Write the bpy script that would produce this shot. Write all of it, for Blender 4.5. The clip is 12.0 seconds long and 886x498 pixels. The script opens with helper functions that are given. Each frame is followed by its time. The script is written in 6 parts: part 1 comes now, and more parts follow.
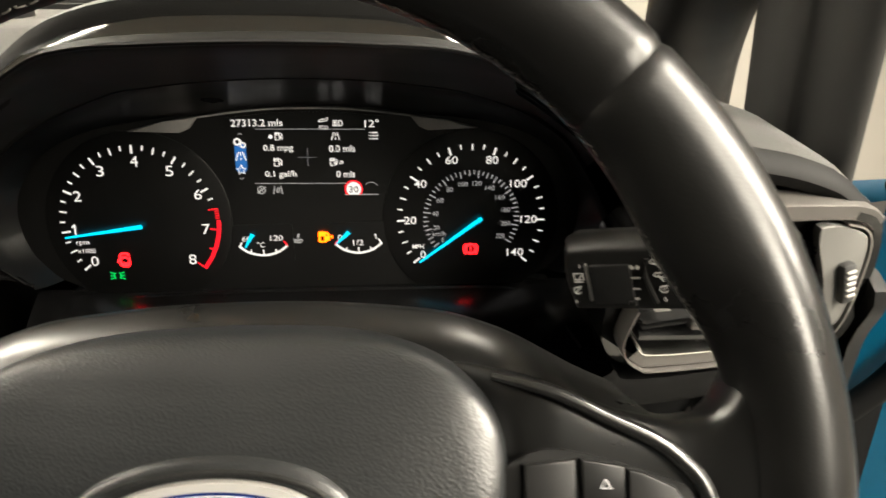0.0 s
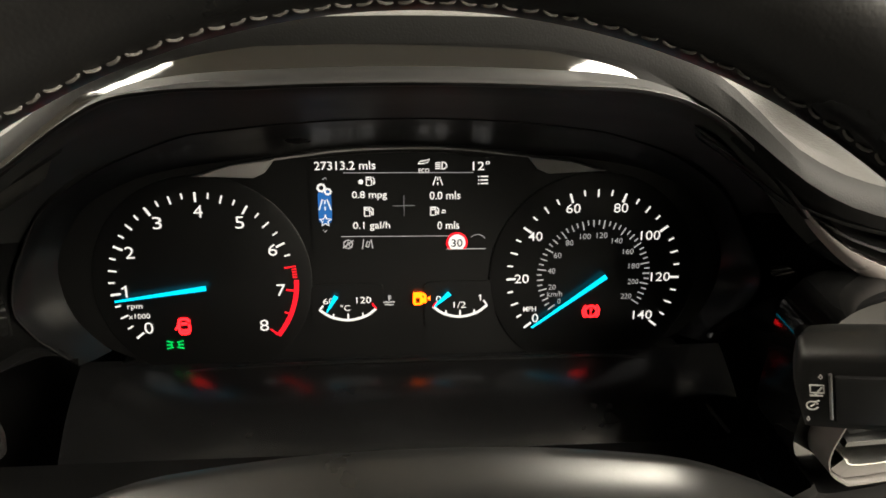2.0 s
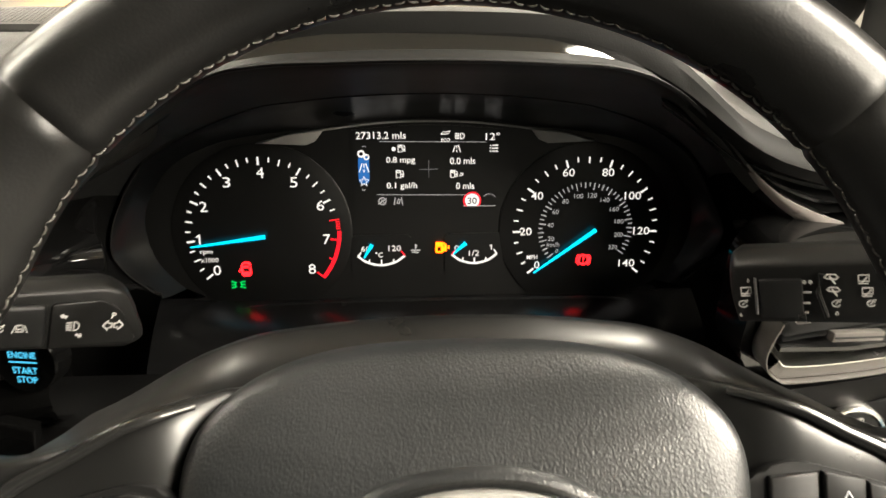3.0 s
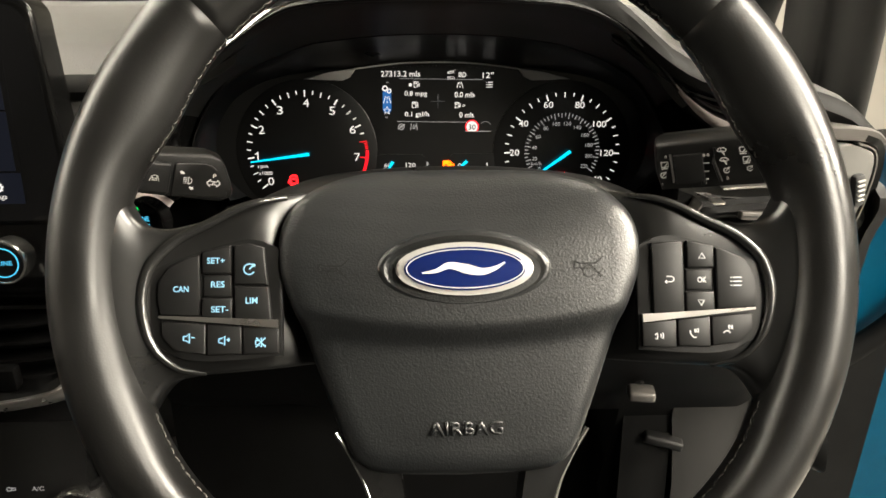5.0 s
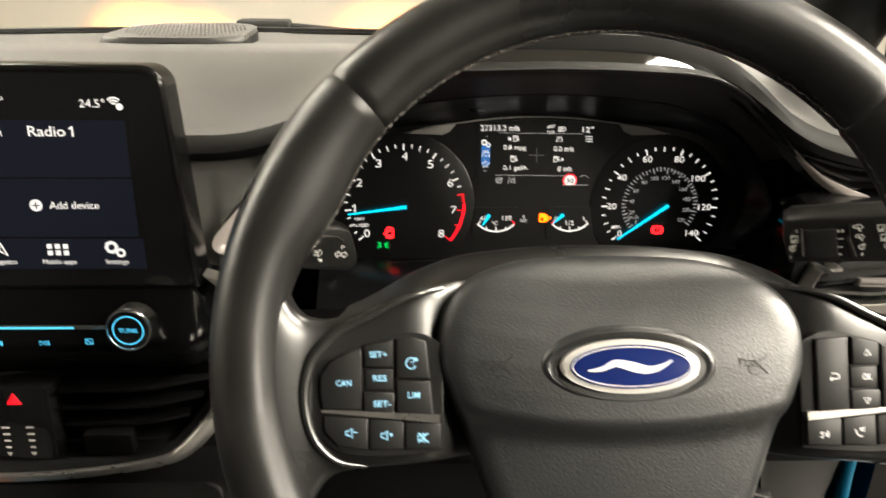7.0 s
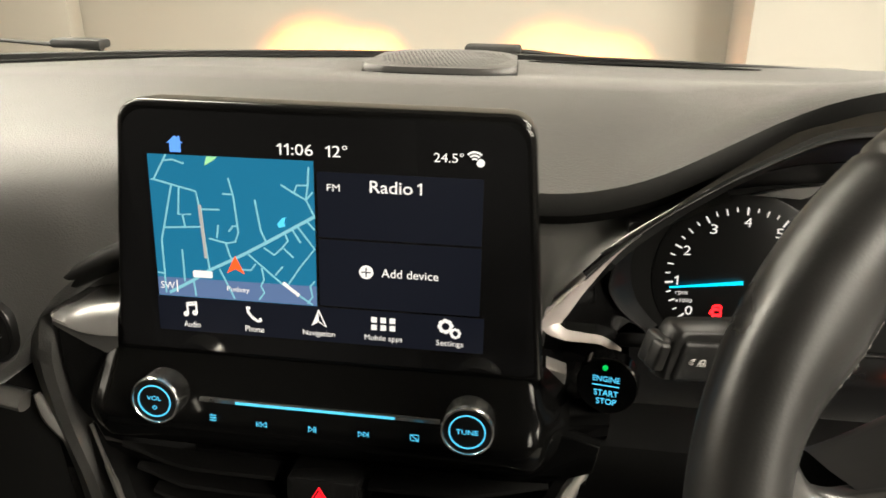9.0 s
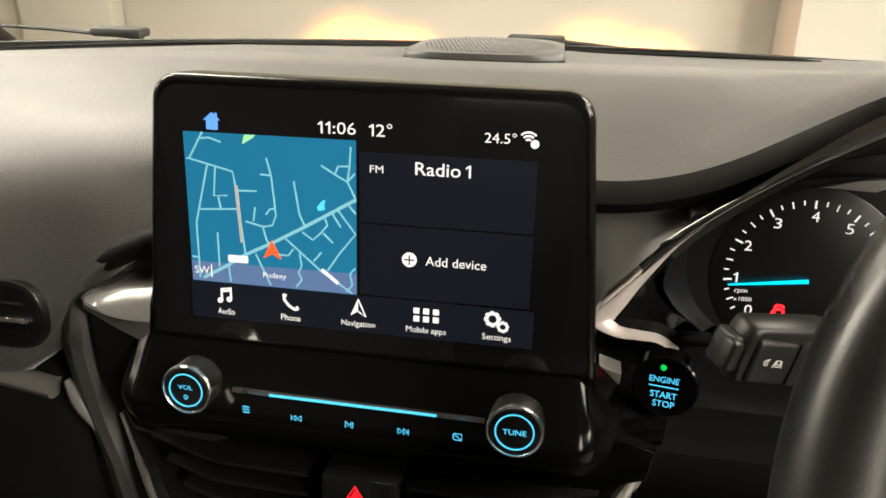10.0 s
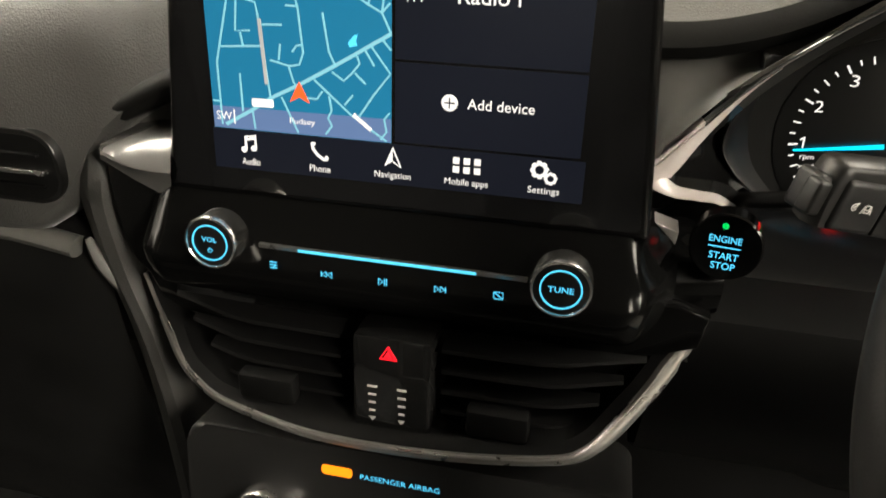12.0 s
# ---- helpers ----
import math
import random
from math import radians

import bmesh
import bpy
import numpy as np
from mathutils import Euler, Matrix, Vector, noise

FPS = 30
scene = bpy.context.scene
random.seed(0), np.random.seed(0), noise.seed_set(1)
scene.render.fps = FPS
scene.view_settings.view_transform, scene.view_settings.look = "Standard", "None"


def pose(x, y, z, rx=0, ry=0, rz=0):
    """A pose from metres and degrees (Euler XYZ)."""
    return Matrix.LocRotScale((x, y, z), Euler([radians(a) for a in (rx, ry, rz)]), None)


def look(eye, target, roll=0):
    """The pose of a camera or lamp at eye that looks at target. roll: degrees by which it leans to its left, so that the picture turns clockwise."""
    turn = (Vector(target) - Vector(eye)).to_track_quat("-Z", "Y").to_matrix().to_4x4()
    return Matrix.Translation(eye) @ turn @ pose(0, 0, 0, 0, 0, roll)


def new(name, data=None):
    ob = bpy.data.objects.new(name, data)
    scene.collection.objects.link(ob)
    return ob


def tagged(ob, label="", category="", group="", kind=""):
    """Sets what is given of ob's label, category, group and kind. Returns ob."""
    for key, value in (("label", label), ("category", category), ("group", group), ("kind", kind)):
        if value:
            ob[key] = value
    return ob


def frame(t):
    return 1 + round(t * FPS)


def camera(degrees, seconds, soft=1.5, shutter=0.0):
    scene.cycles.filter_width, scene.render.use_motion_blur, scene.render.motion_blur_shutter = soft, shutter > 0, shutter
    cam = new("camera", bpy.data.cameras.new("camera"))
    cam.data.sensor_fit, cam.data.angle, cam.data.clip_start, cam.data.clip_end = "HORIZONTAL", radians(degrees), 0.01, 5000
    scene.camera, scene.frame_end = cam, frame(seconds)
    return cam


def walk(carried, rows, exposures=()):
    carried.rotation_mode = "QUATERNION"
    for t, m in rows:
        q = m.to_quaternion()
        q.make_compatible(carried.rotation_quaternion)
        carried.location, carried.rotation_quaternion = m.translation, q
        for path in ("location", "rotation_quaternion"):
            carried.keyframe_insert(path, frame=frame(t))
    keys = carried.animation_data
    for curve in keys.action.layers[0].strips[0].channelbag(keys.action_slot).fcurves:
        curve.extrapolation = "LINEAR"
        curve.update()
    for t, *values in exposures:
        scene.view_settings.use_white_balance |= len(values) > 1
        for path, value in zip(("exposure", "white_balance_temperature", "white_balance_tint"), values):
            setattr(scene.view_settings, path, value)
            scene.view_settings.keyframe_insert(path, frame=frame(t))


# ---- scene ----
cam = camera(61.7, 12.0, soft=1.6, shutter=0.3)
METRES, EYE, TILT, LEAN, TURN = 0.68, 1.10, -24.0, -0.4, -4.0
EXPOSURE = 0.42
ROWS = [
    (0.0, 0.0, 0.0, 0.0, 0.0, 0.0, -0.0),
    (0.5, -0.0602, 0.0417, 0.0213, -0.31, 0.14, 0.01),
    (1.0, -0.0676, 0.0892, 0.0359, -0.08, 0.18, 0.03),
    (1.5, -0.079, 0.1142, 0.0445, -0.04, 0.27, -0.01),
    (2.0, -0.092, 0.1078, 0.0468, 0.02, 0.31, -0.01),
    (2.5, -0.1058, 0.0587, 0.0306, 0.08, 0.31, -0.08),
    (3.0, -0.1044, -0.011, 0.0052, 0.33, 0.37, -0.25),
    (3.5, -0.1077, -0.075, -0.0303, 0.66, 0.5, -0.39),
    (5.5, -0.0936, -0.2027, -0.1071, 1.35, 0.9, -0.63),
    (6.0, -0.1074, -0.2041, -0.105, 1.43, 0.95, -0.71),
    (6.5, -0.1385, -0.2009, -0.0899, 1.62, 0.95, -0.85),
    (7.0, -0.1935, -0.1935, -0.0434, 2.28, 1.01, -1.13),
    (7.5, -0.2791, -0.1767, -0.0128, 4.2, 1.62, -1.96),
    (9.5, -0.4274, -0.0684, 0.0019, 12.86, 1.7, -5.76),
    (10.0, -0.4327, -0.058, -0.0044, 13.71, 1.57, -6.18),
    (10.5, -0.4348, -0.0512, -0.01, 14.37, 1.27, -6.48),
    (11.0, -0.4397, -0.0397, -0.0181, 14.93, -0.07, -6.71),
    (11.5, -0.4464, -0.0261, -0.0315, 15.4, -2.87, -6.89),
    (12.0, -0.4485, -0.0184, -0.046, 15.74, -5.79, -7.03),
]
walk(cam, [(t, pose(0.0515, 0, EYE, TILT, LEAN, TURN) @ pose(METRES * x, METRES * y, METRES * z, 90 + pitch, roll, yaw)) for t, x, y, z, yaw, pitch, roll in ROWS],
     exposures=[(t, EXPOSURE + e) for t, e in ((0.0, 0.12), (1.0, 0.14), (2.0, 0.08), (2.6, 0.26), (3.5, 0.20), (5.2, 0.06), (7.0, 0.18), (8.2, 0.10), (9.5, 0.06), (10.5, 0.15), (12.0, 0.24))])

# ---- light: a white garage under unseen ceiling tubes and added fills, two headlamps on the wall ahead ----
world = bpy.data.worlds.new("garage_air")
scene.world = world
world.use_nodes = True
world.node_tree.nodes["Background"].inputs[0].default_value = (0.93, 1.0, 0.90, 1)
world.node_tree.nodes["Background"].inputs[1].default_value = 0.06


def area(name, place, target, width, height, watts, colour):
    lamp = bpy.data.lights.new(name, "AREA")
    lamp.shape, lamp.size, lamp.size_y, lamp.energy, lamp.color = "RECTANGLE", width, height, watts, colour
    lamp.spread = radians(125)
    ob = new(name, lamp)
    ob.matrix_world = look(place, target)
    return ob


WARM = (1.0, 0.915, 0.765)
area("ceiling_tube_right", (1.95, 0.0, 2.4), (0.8, 0.05, 1.0), 0.6, 2.0, 150, WARM)
area("ceiling_tube_right_rear", (1.75, -1.35, 2.30), (0.3, -0.10, 1.0), 0.6, 1.6, 72, WARM)
area("ceiling_tube_front_right", (1.10, 1.50, 2.45), (0.3, 0.5, 1.0), 0.35, 1.5, 40, WARM)
area("ceiling_tube_front_left", (-1.45, 1.35, 2.55), (-0.7, 0.7, 1.0), 0.35, 1.5, 30, WARM)
# Three added fill lamps, left and behind, with no fixture in view.
area("fill_left", (-2.3, 0.55, 2.35), (-1.5, 0.4, 0.9), 0.6, 2.6, 85, WARM)
area("fill_left_low", (-3.3, 0.2, 1.85), (0.0, 0.2, 1.0), 0.5, 2.4, 15, WARM)
area("fill_behind", (-0.3, -3.0, 2.6), (-0.3, -2.8, 0), 2.4, 0.6, 50, (0.90, 1.0, 0.95))


def headlamp(place, target, watts, cone):
    lamp = bpy.data.lights.new("headlamp_beam", "SPOT")
    lamp.energy, lamp.color, lamp.spot_size, lamp.spot_blend, lamp.shadow_soft_size = watts, (1.0, 0.29, 0.04), radians(cone), 0.5, 0.05
    new("headlamp_beam", lamp).matrix_world = look(place, target)


for x in (-1.12, -0.23):
    headlamp((x, 1.75, 0.62), (x, 2.75, 0.645), 250, 29)
    headlamp((x + 0.20, 1.75, 0.62), (x + 0.20, 2.75, 0.695), 330, 18)

# ---- materials ----
def material(name, colour, rough=0.5, metal=0.0, vary=0.0, scale=40.0, bump=0.0, bump_scale=900.0, grain="noise", coat=0.0, rough_vary=0.0, specular=0.5, sheen=0.0):
    m = bpy.data.materials.new(name)
    m.use_nodes = True
    nodes, links = m.node_tree.nodes, m.node_tree.links
    b = nodes["Principled BSDF"]
    b.inputs["Base Color"].default_value = (*colour, 1)
    b.inputs["Roughness"].default_value, b.inputs["Metallic"].default_value = rough, metal
    b.inputs["Coat Weight"].default_value, b.inputs["Coat Roughness"].default_value = coat, 0.04
    b.inputs["Specular IOR Level"].default_value = specular
    b.inputs["Sheen Weight"].default_value, b.inputs["Sheen Roughness"].default_value = sheen, 0.25
    place = nodes.new("ShaderNodeTexCoord")
    if vary or rough_vary:
        tex = nodes.new("ShaderNodeTexNoise")
        tex.inputs["Scale"].default_value, tex.inputs["Detail"].default_value = scale, 6
        links.new(place.outputs["Object"], tex.inputs["Vector"])
        if vary:
            ramp = nodes.new("ShaderNodeMapRange")
            ramp.inputs["From Min"].default_value, ramp.inputs["From Max"].default_value = 0.3, 0.7
            ramp.inputs["To Min"].default_value, ramp.inputs["To Max"].default_value = 1 - vary, 1 + vary
            mul = nodes.new("ShaderNodeVectorMath")
            mul.operation = "SCALE"
            mul.inputs[0].default_value = colour
            links.new(tex.outputs["Fac"], ramp.inputs["Value"])
            links.new(ramp.outputs["Result"], mul.inputs["Scale"])
            links.new(mul.outputs["Vector"], b.inputs["Base Color"])
        if rough_vary:
            ramp = nodes.new("ShaderNodeMapRange")
            ramp.inputs["From Min"].default_value, ramp.inputs["From Max"].default_value = 0.3, 0.7
            ramp.inputs["To Min"].default_value, ramp.inputs["To Max"].default_value = rough - rough_vary, rough + rough_vary
            links.new(tex.outputs["Fac"], ramp.inputs["Value"])
            links.new(ramp.outputs["Result"], b.inputs["Roughness"])
    if bump:
        fine = nodes.new("ShaderNodeTexVoronoi" if grain == "leather" else "ShaderNodeTexNoise")
        fine.inputs["Scale"].default_value = bump_scale
        if grain == "leather":
            fine.feature = "SMOOTH_F1"
        links.new(place.outputs["Object"], fine.inputs["Vector"])
        bumped = nodes.new("ShaderNodeBump")
        bumped.inputs["Strength"].default_value, bumped.inputs["Distance"].default_value = bump, 0.0006
        links.new(fine.outputs["Distance" if grain == "leather" else "Fac"], bumped.inputs["Height"])
        links.new(bumped.outputs["Normal"], b.inputs["Normal"])
    return m


def glow(name, colour, strength):
    m = bpy.data.materials.new(name)
    m.use_nodes = True
    b = m.node_tree.nodes["Principled BSDF"]
    b.inputs["Base Color"].default_value = (*[0.2 * c for c in colour], 1)
    b.inputs["Emission Color"].default_value = (*colour, 1)
    b.inputs["Emission Strength"].default_value = strength
    b.inputs["Roughness"].default_value = 0.3
    return m


SOFT = material("soft_dash_skin", (0.046, 0.0452, 0.0435), 0.50, vary=0.10, scale=9, bump=0.45, bump_scale=1000, grain="leather", rough_vary=0.03, specular=0.5, sheen=0.20)
HARD = material("hard_black_plastic", (0.006, 0.006, 0.006), 0.46, vary=0.2, scale=20, bump=0.12, bump_scale=2200, rough_vary=0.08, specular=0.22)
RECESS = material("satin_black_recess", (0.015, 0.0155, 0.0150), 0.52, vary=0.15, scale=30, rough_vary=0.03, specular=0.18)
DIALWALL = material("satin_dial_wall", (0.0045, 0.0048, 0.005), 0.30, vary=0.15, scale=30, rough_vary=0.03, specular=0.35)
# Near-black that puts shade into hollows, slots, stalk arms and the jamb liner.
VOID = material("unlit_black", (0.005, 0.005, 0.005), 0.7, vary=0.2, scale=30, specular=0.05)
BEAD = material("matte_black_bead", (0.007, 0.007, 0.007), 0.5, vary=0.1, scale=40, specular=0.2)
SCRIPT = material("silvered_script", (0.62, 0.62, 0.63), 0.35, metal=0.3)
# Vent plastic; also puts shade into the knee panel, fuse cover and tray.
VENTSHADE = material("vent_and_shade_black", (0.0032, 0.0032, 0.0032), 0.55, vary=0.2, scale=40, specular=0.05)
LEDGE = material("gloss_black_ledge", (0.007, 0.007, 0.0072), 0.25, vary=0.15, scale=30, rough_vary=0.03, specular=0.6)
GLOSS = material("piano_black", (0.005, 0.005, 0.005), 0.07, coat=0.15, rough_vary=0.03, scale=12)
LEATHER = material("black_leather", (0.0060, 0.0059, 0.0057), 0.34, vary=0.3, scale=14, bump=0.07, bump_scale=1100, grain="leather", rough_vary=0.12, specular=0.34)
PADSKIN = material("airbag_cover_skin", (0.0070, 0.0078, 0.0084), 0.40, vary=0.12, scale=12, bump=0.24, bump_scale=1250, grain="leather", rough_vary=0.05, specular=0.55)
STALK = material("grained_stalk_plastic", (0.0046, 0.0045, 0.0043), 0.44, vary=0.15, scale=30, bump=0.08, bump_scale=2600, rough_vary=0.05, specular=0.24)
FASCIA = material("radio_fascia_black", (0.0022, 0.0022, 0.0022), 0.13, rough_vary=0.03, scale=12, specular=0.06)
HOUSING = material("gloss_screen_housing", (0.003, 0.003, 0.003), 0.18, vary=0.2, scale=20, specular=0.18)
BADGESILVER = material("badge_silver", (0.46, 0.45, 0.43), 0.36, metal=0.55, vary=0.05, scale=40)
VSILVER = material("brushed_silver_surround", (0.27, 0.262, 0.25), 0.30, metal=0.75, vary=0.08, scale=60, rough_vary=0.05)
BARGREY = material("satin_bar_grey", (0.085, 0.079, 0.074), 0.36, metal=0.35, vary=0.05, scale=40, rough_vary=0.04)
FLANGE = material("bright_satin_flange", (0.36, 0.325, 0.31), 0.30, metal=0.1, vary=0.05, scale=40, rough_vary=0.04)
PILLAR = material("dark_grey_pillar_trim", (0.019, 0.0187, 0.018), 0.5, vary=0.15, scale=12, bump=0.10, bump_scale=1800, specular=0.3)
# Darkened copy of the pad skin: the shade of the undercut is in the colour.
PADSHADE = material("shaded_pad_skin", (0.0045, 0.0045, 0.0043), 0.6, vary=0.12, scale=20, bump=0.12, bump_scale=1500, grain="leather", specular=0.10)
CHEEK = material("dark_soft_cheek", (0.032, 0.0315, 0.030), 0.50, vary=0.12, scale=9, bump=0.20, bump_scale=1100, grain="leather", specular=0.4)
PODRIM = material("gloss_pod_rim", (0.010, 0.010, 0.0098), 0.24, vary=0.1, scale=20, rough_vary=0.04, specular=0.7)
SPOKE = material("satin_black_spoke", (0.005, 0.005, 0.0049), 0.30, vary=0.15, scale=20, bump=0.02, rough_vary=0.05, specular=0.5)
BUTTON = material("button_rubber", (0.0075, 0.0075, 0.0075), 0.46, vary=0.15, scale=60, bump=0.05, bump_scale=2500, specular=0.25)
SATIN = material("satin_silver_trim", (0.36, 0.345, 0.33), 0.30, metal=0.95, vary=0.08, scale=30, rough_vary=0.06)
CHROME = material("chrome", (0.75, 0.74, 0.72), 0.24, metal=1.0, rough_vary=0.05, scale=40)
GREYTRIM = material("grey_dash_panel", (0.092, 0.090, 0.085), 0.5, vary=0.08, scale=20, bump=0.05, bump_scale=2200, specular=0.35)
WINGGREY = material("satin_wing_trim", (0.105, 0.103, 0.10), 0.20, metal=0.3, vary=0.05, scale=30, rough_vary=0.03)
PAINT = material("blue_car_paint", (0.0002, 0.034, 0.066), 0.40, vary=0.08, scale=25, specular=0.05)
RUBBER = material("rubber_seal", (0.015, 0.015, 0.015), 0.7, vary=0.2, scale=40, bump=0.2)
CARPET = material("carpet", (0.012, 0.012, 0.012), 0.95, vary=0.3, scale=60, bump=0.8, bump_scale=700)
WALLPAINT = material("cream_wall_paint", (0.50, 0.47, 0.42), 0.8, vary=0.03, scale=2.5, bump=0.05, bump_scale=60)
WALLGREY = material("grey_wall_paint", (0.47, 0.45, 0.41), 0.8, vary=0.05, scale=3, bump=0.05, bump_scale=60)
CONCRETE = material("concrete_floor", (0.28, 0.27, 0.25), 0.7, vary=0.2, scale=4, bump=0.2, bump_scale=80)
PEDAL = material("worn_pedal_rubber", (0.24, 0.20, 0.18), 0.6, vary=0.4, scale=120, bump=0.5, bump_scale=500)
THREAD = material("grey_thread", (0.060, 0.056, 0.050), 0.7, vary=0.3, scale=300, bump=0.3, bump_scale=3000)
BADGEBLUE = material("badge_blue_enamel", (0.0045, 0.011, 0.070), 0.14, coat=0.5, vary=0.05, scale=30)
DIALBLACK = material("dial_black", (0.005, 0.005, 0.005), 0.35, vary=0.1, scale=60)
SCREENBLACK = material("screen_glass_black", (0.006, 0.006, 0.0065), 0.10, coat=0.5, rough_vary=0.02, scale=15)
WEDGE = material("pale_grey_trim", (0.34, 0.33, 0.32), 0.4, vary=0.1, scale=40)
TRIMGREY = material("grey_lower_trim", (0.009, 0.0088, 0.0085), 0.55, vary=0.15, scale=25, bump=0.15, bump_scale=1500, specular=0.3)
PRINT = material("grey_print", (0.42, 0.41, 0.39), 0.6)
CLOTH = material("dark_seat_cloth", (0.02, 0.02, 0.021), 0.9, vary=0.2, scale=50, bump=0.5, bump_scale=600)
HEADLINER = material("headliner", (0.50, 0.49, 0.46), 0.9, vary=0.05, scale=20, bump=0.3, bump_scale=500)

LIT_WHITE = glow("lit_white", (1.0, 0.95, 0.88), 0.68)
LIT_GREY = glow("lit_grey", (0.85, 0.83, 0.80), 0.30)
LIT_NEEDLE = glow("lit_cyan_needle", (0.0, 0.60, 0.88), 1.15)
LIT_CYAN = glow("lit_cyan", (0.10, 0.66, 1.0), 0.80)
LIT_PALE = glow("lit_pale_cyan", (0.40, 0.78, 1.0), 0.75)
LIT_RED = glow("lit_red", (1.0, 0.01, 0.02), 1.1)
TELL_RED = glow("telltale_red", (1.0, 0.010, 0.013), 4.5)
TELL_AMBER = glow("telltale_amber", (1.0, 0.11, 0.002), 5.0)
LIT_ORANGE = glow("lit_orange", (1.0, 0.10, 0.02), 1.0)
LIT_AMBER = glow("lit_amber", (1.0, 0.24, 0.005), 1.2)
LIT_GREEN = glow("lit_green", (0.0, 0.75, 0.12), 0.6)
LIT_BLUE = glow("lit_blue", (0.03, 0.20, 0.62), 0.45)
LIT_DIM = glow("lit_dim_grey", (0.8, 0.82, 0.85), 0.09)
MAP_SEA = glow("lit_map_teal", (0.010, 0.135, 0.24), 0.9)
MAP_ROAD = glow("lit_map_road", (0.26, 0.62, 0.70), 0.62)
MAP_BAND = glow("lit_map_band", (0.10, 0.16, 0.30), 0.8)
TILE = glow("lit_tile_navy", (0.008, 0.0095, 0.016), 0.55)
HOMEBLUE = glow("lit_home_blue", (0.12, 0.33, 0.95), 0.9)
PARKGREEN = glow("lit_park_green", (0.35, 0.75, 0.35), 0.8)


# ---- mesh helpers ----
def link_mesh(name, bm, mat, parent=None, label="", smooth=True, sharp=38):
    me = bpy.data.meshes.new(name)
    bm.normal_update()
    if smooth:
        for f in bm.faces:
            f.smooth = True
        for e in bm.edges:
            e.smooth = not (e.is_boundary or e.calc_face_angle(0) > radians(sharp))
    bm.to_mesh(me)
    bm.free()
    me.materials.append(mat)
    ob = new(name, me)
    ob.parent = parent
    if label:
        ob["label"] = label
    return ob


def part(name, bm, mat, parent, label="", smooth=True):
    return link_mesh(name, bm, mat, parent, label, smooth)


def thing(name, m, label, category, group="", kind=""):
    ob = new(name)
    ob.empty_display_size = 0.02
    ob.matrix_world = m
    return tagged(ob, label, category, group, kind)


def facing(x, y, z, lean):
    """A frame whose x goes right, y up along a face that leans back, and z out of it to the driver."""
    return pose(x, y, z, 90 - lean, 0, 0)


def prism(outline, low, high, bevel=0.0, segments=2, bm=None):
    """An outline in the x, y plane, drawn up from low to high, its upper rim rounded."""
    bm = bm or bmesh.new()
    area2 = sum(a[0] * b[1] - b[0] * a[1] for a, b in zip(outline, outline[1:] + outline[:1]))
    pts = outline if area2 > 0 else outline[::-1]
    bottom = [bm.verts.new((x, y, low)) for x, y in pts]
    top = [bm.verts.new((x, y, high)) for x, y in pts]
    n = len(pts)
    for i in range(n):
        bm.faces.new((bottom[i], bottom[(i + 1) % n], top[(i + 1) % n], top[i]))
    cap = bm.faces.new(top)
    bm.faces.new(bottom[::-1])
    if bevel:
        bmesh.ops.bevel(bm, geom=list(cap.edges), offset=bevel, segments=segments, affect="EDGES", profile=0.5)
    return bm


def soft_prism(outline, low, high, radius, steps=5):
    """A prism of a rounded outline whose upper rim is turned over by a quarter round."""
    area2 = sum(a[0] * b[1] - b[0] * a[1] for a, b in zip(outline, outline[1:] + outline[:1]))
    pts = [Vector(p) for p in (outline if area2 > 0 else outline[::-1])]
    n, inward = len(pts), []
    for i in range(n):
        way = pts[(i + 1) % n] - pts[i - 1]
        inward.append(Vector((-way.y, way.x)).normalized())
    levels = [(0.0, low)] + [(radius * (1 - math.cos(math.pi / 2 * k / steps)), high - radius * (1 - math.sin(math.pi / 2 * k / steps))) for k in range(steps + 1)]
    rows = [[(*(p + q * d), z) for p, q in zip(pts, inward)] for d, z in levels]
    bm = loft(rows, loop=True)
    bm.verts.ensure_lookup_table()
    bm.faces.new([bm.verts[len(bm.verts) - n + k] for k in range(n)])
    bm.faces.new([bm.verts[k] for k in range(n)][::-1])
    bmesh.ops.recalc_face_normals(bm, faces=bm.faces)
    return bm


def box(w, d, h, bevel=0.0, at=(0, 0, 0), segments=2):
    bm = bmesh.new()
    bmesh.ops.create_cube(bm, size=1, matrix=Matrix.Translation(at) @ Matrix.Diagonal((w, d, h, 1)))
    if bevel:
        bmesh.ops.bevel(bm, geom=bm.edges[:], offset=bevel, segments=segments, affect="EDGES", profile=0.5)
    return bm


def rounded(x0, y0, x1, y1, r, n=5):
    pts = []
    for cx, cy, a in ((x1 - r, y1 - r, 0), (x0 + r, y1 - r, 90), (x0 + r, y0 + r, 180), (x1 - r, y0 + r, 270)):
        for i in range(n + 1):
            b = radians(a + 90 * i / n)
            pts.append((cx + r * math.cos(b), cy + r * math.sin(b)))
    return pts


def ellipse(cx, cy, a, b, n=48):
    return [(cx + a * math.cos(2 * math.pi * i / n), cy + b * math.sin(2 * math.pi * i / n)) for i in range(n)]


def arc(cx, cy, r, a0, a1, n=24):
    return [(cx + r * math.cos(radians(a0 + (a1 - a0) * i / n)), cy + r * math.sin(radians(a0 + (a1 - a0) * i / n))) for i in range(n + 1)]


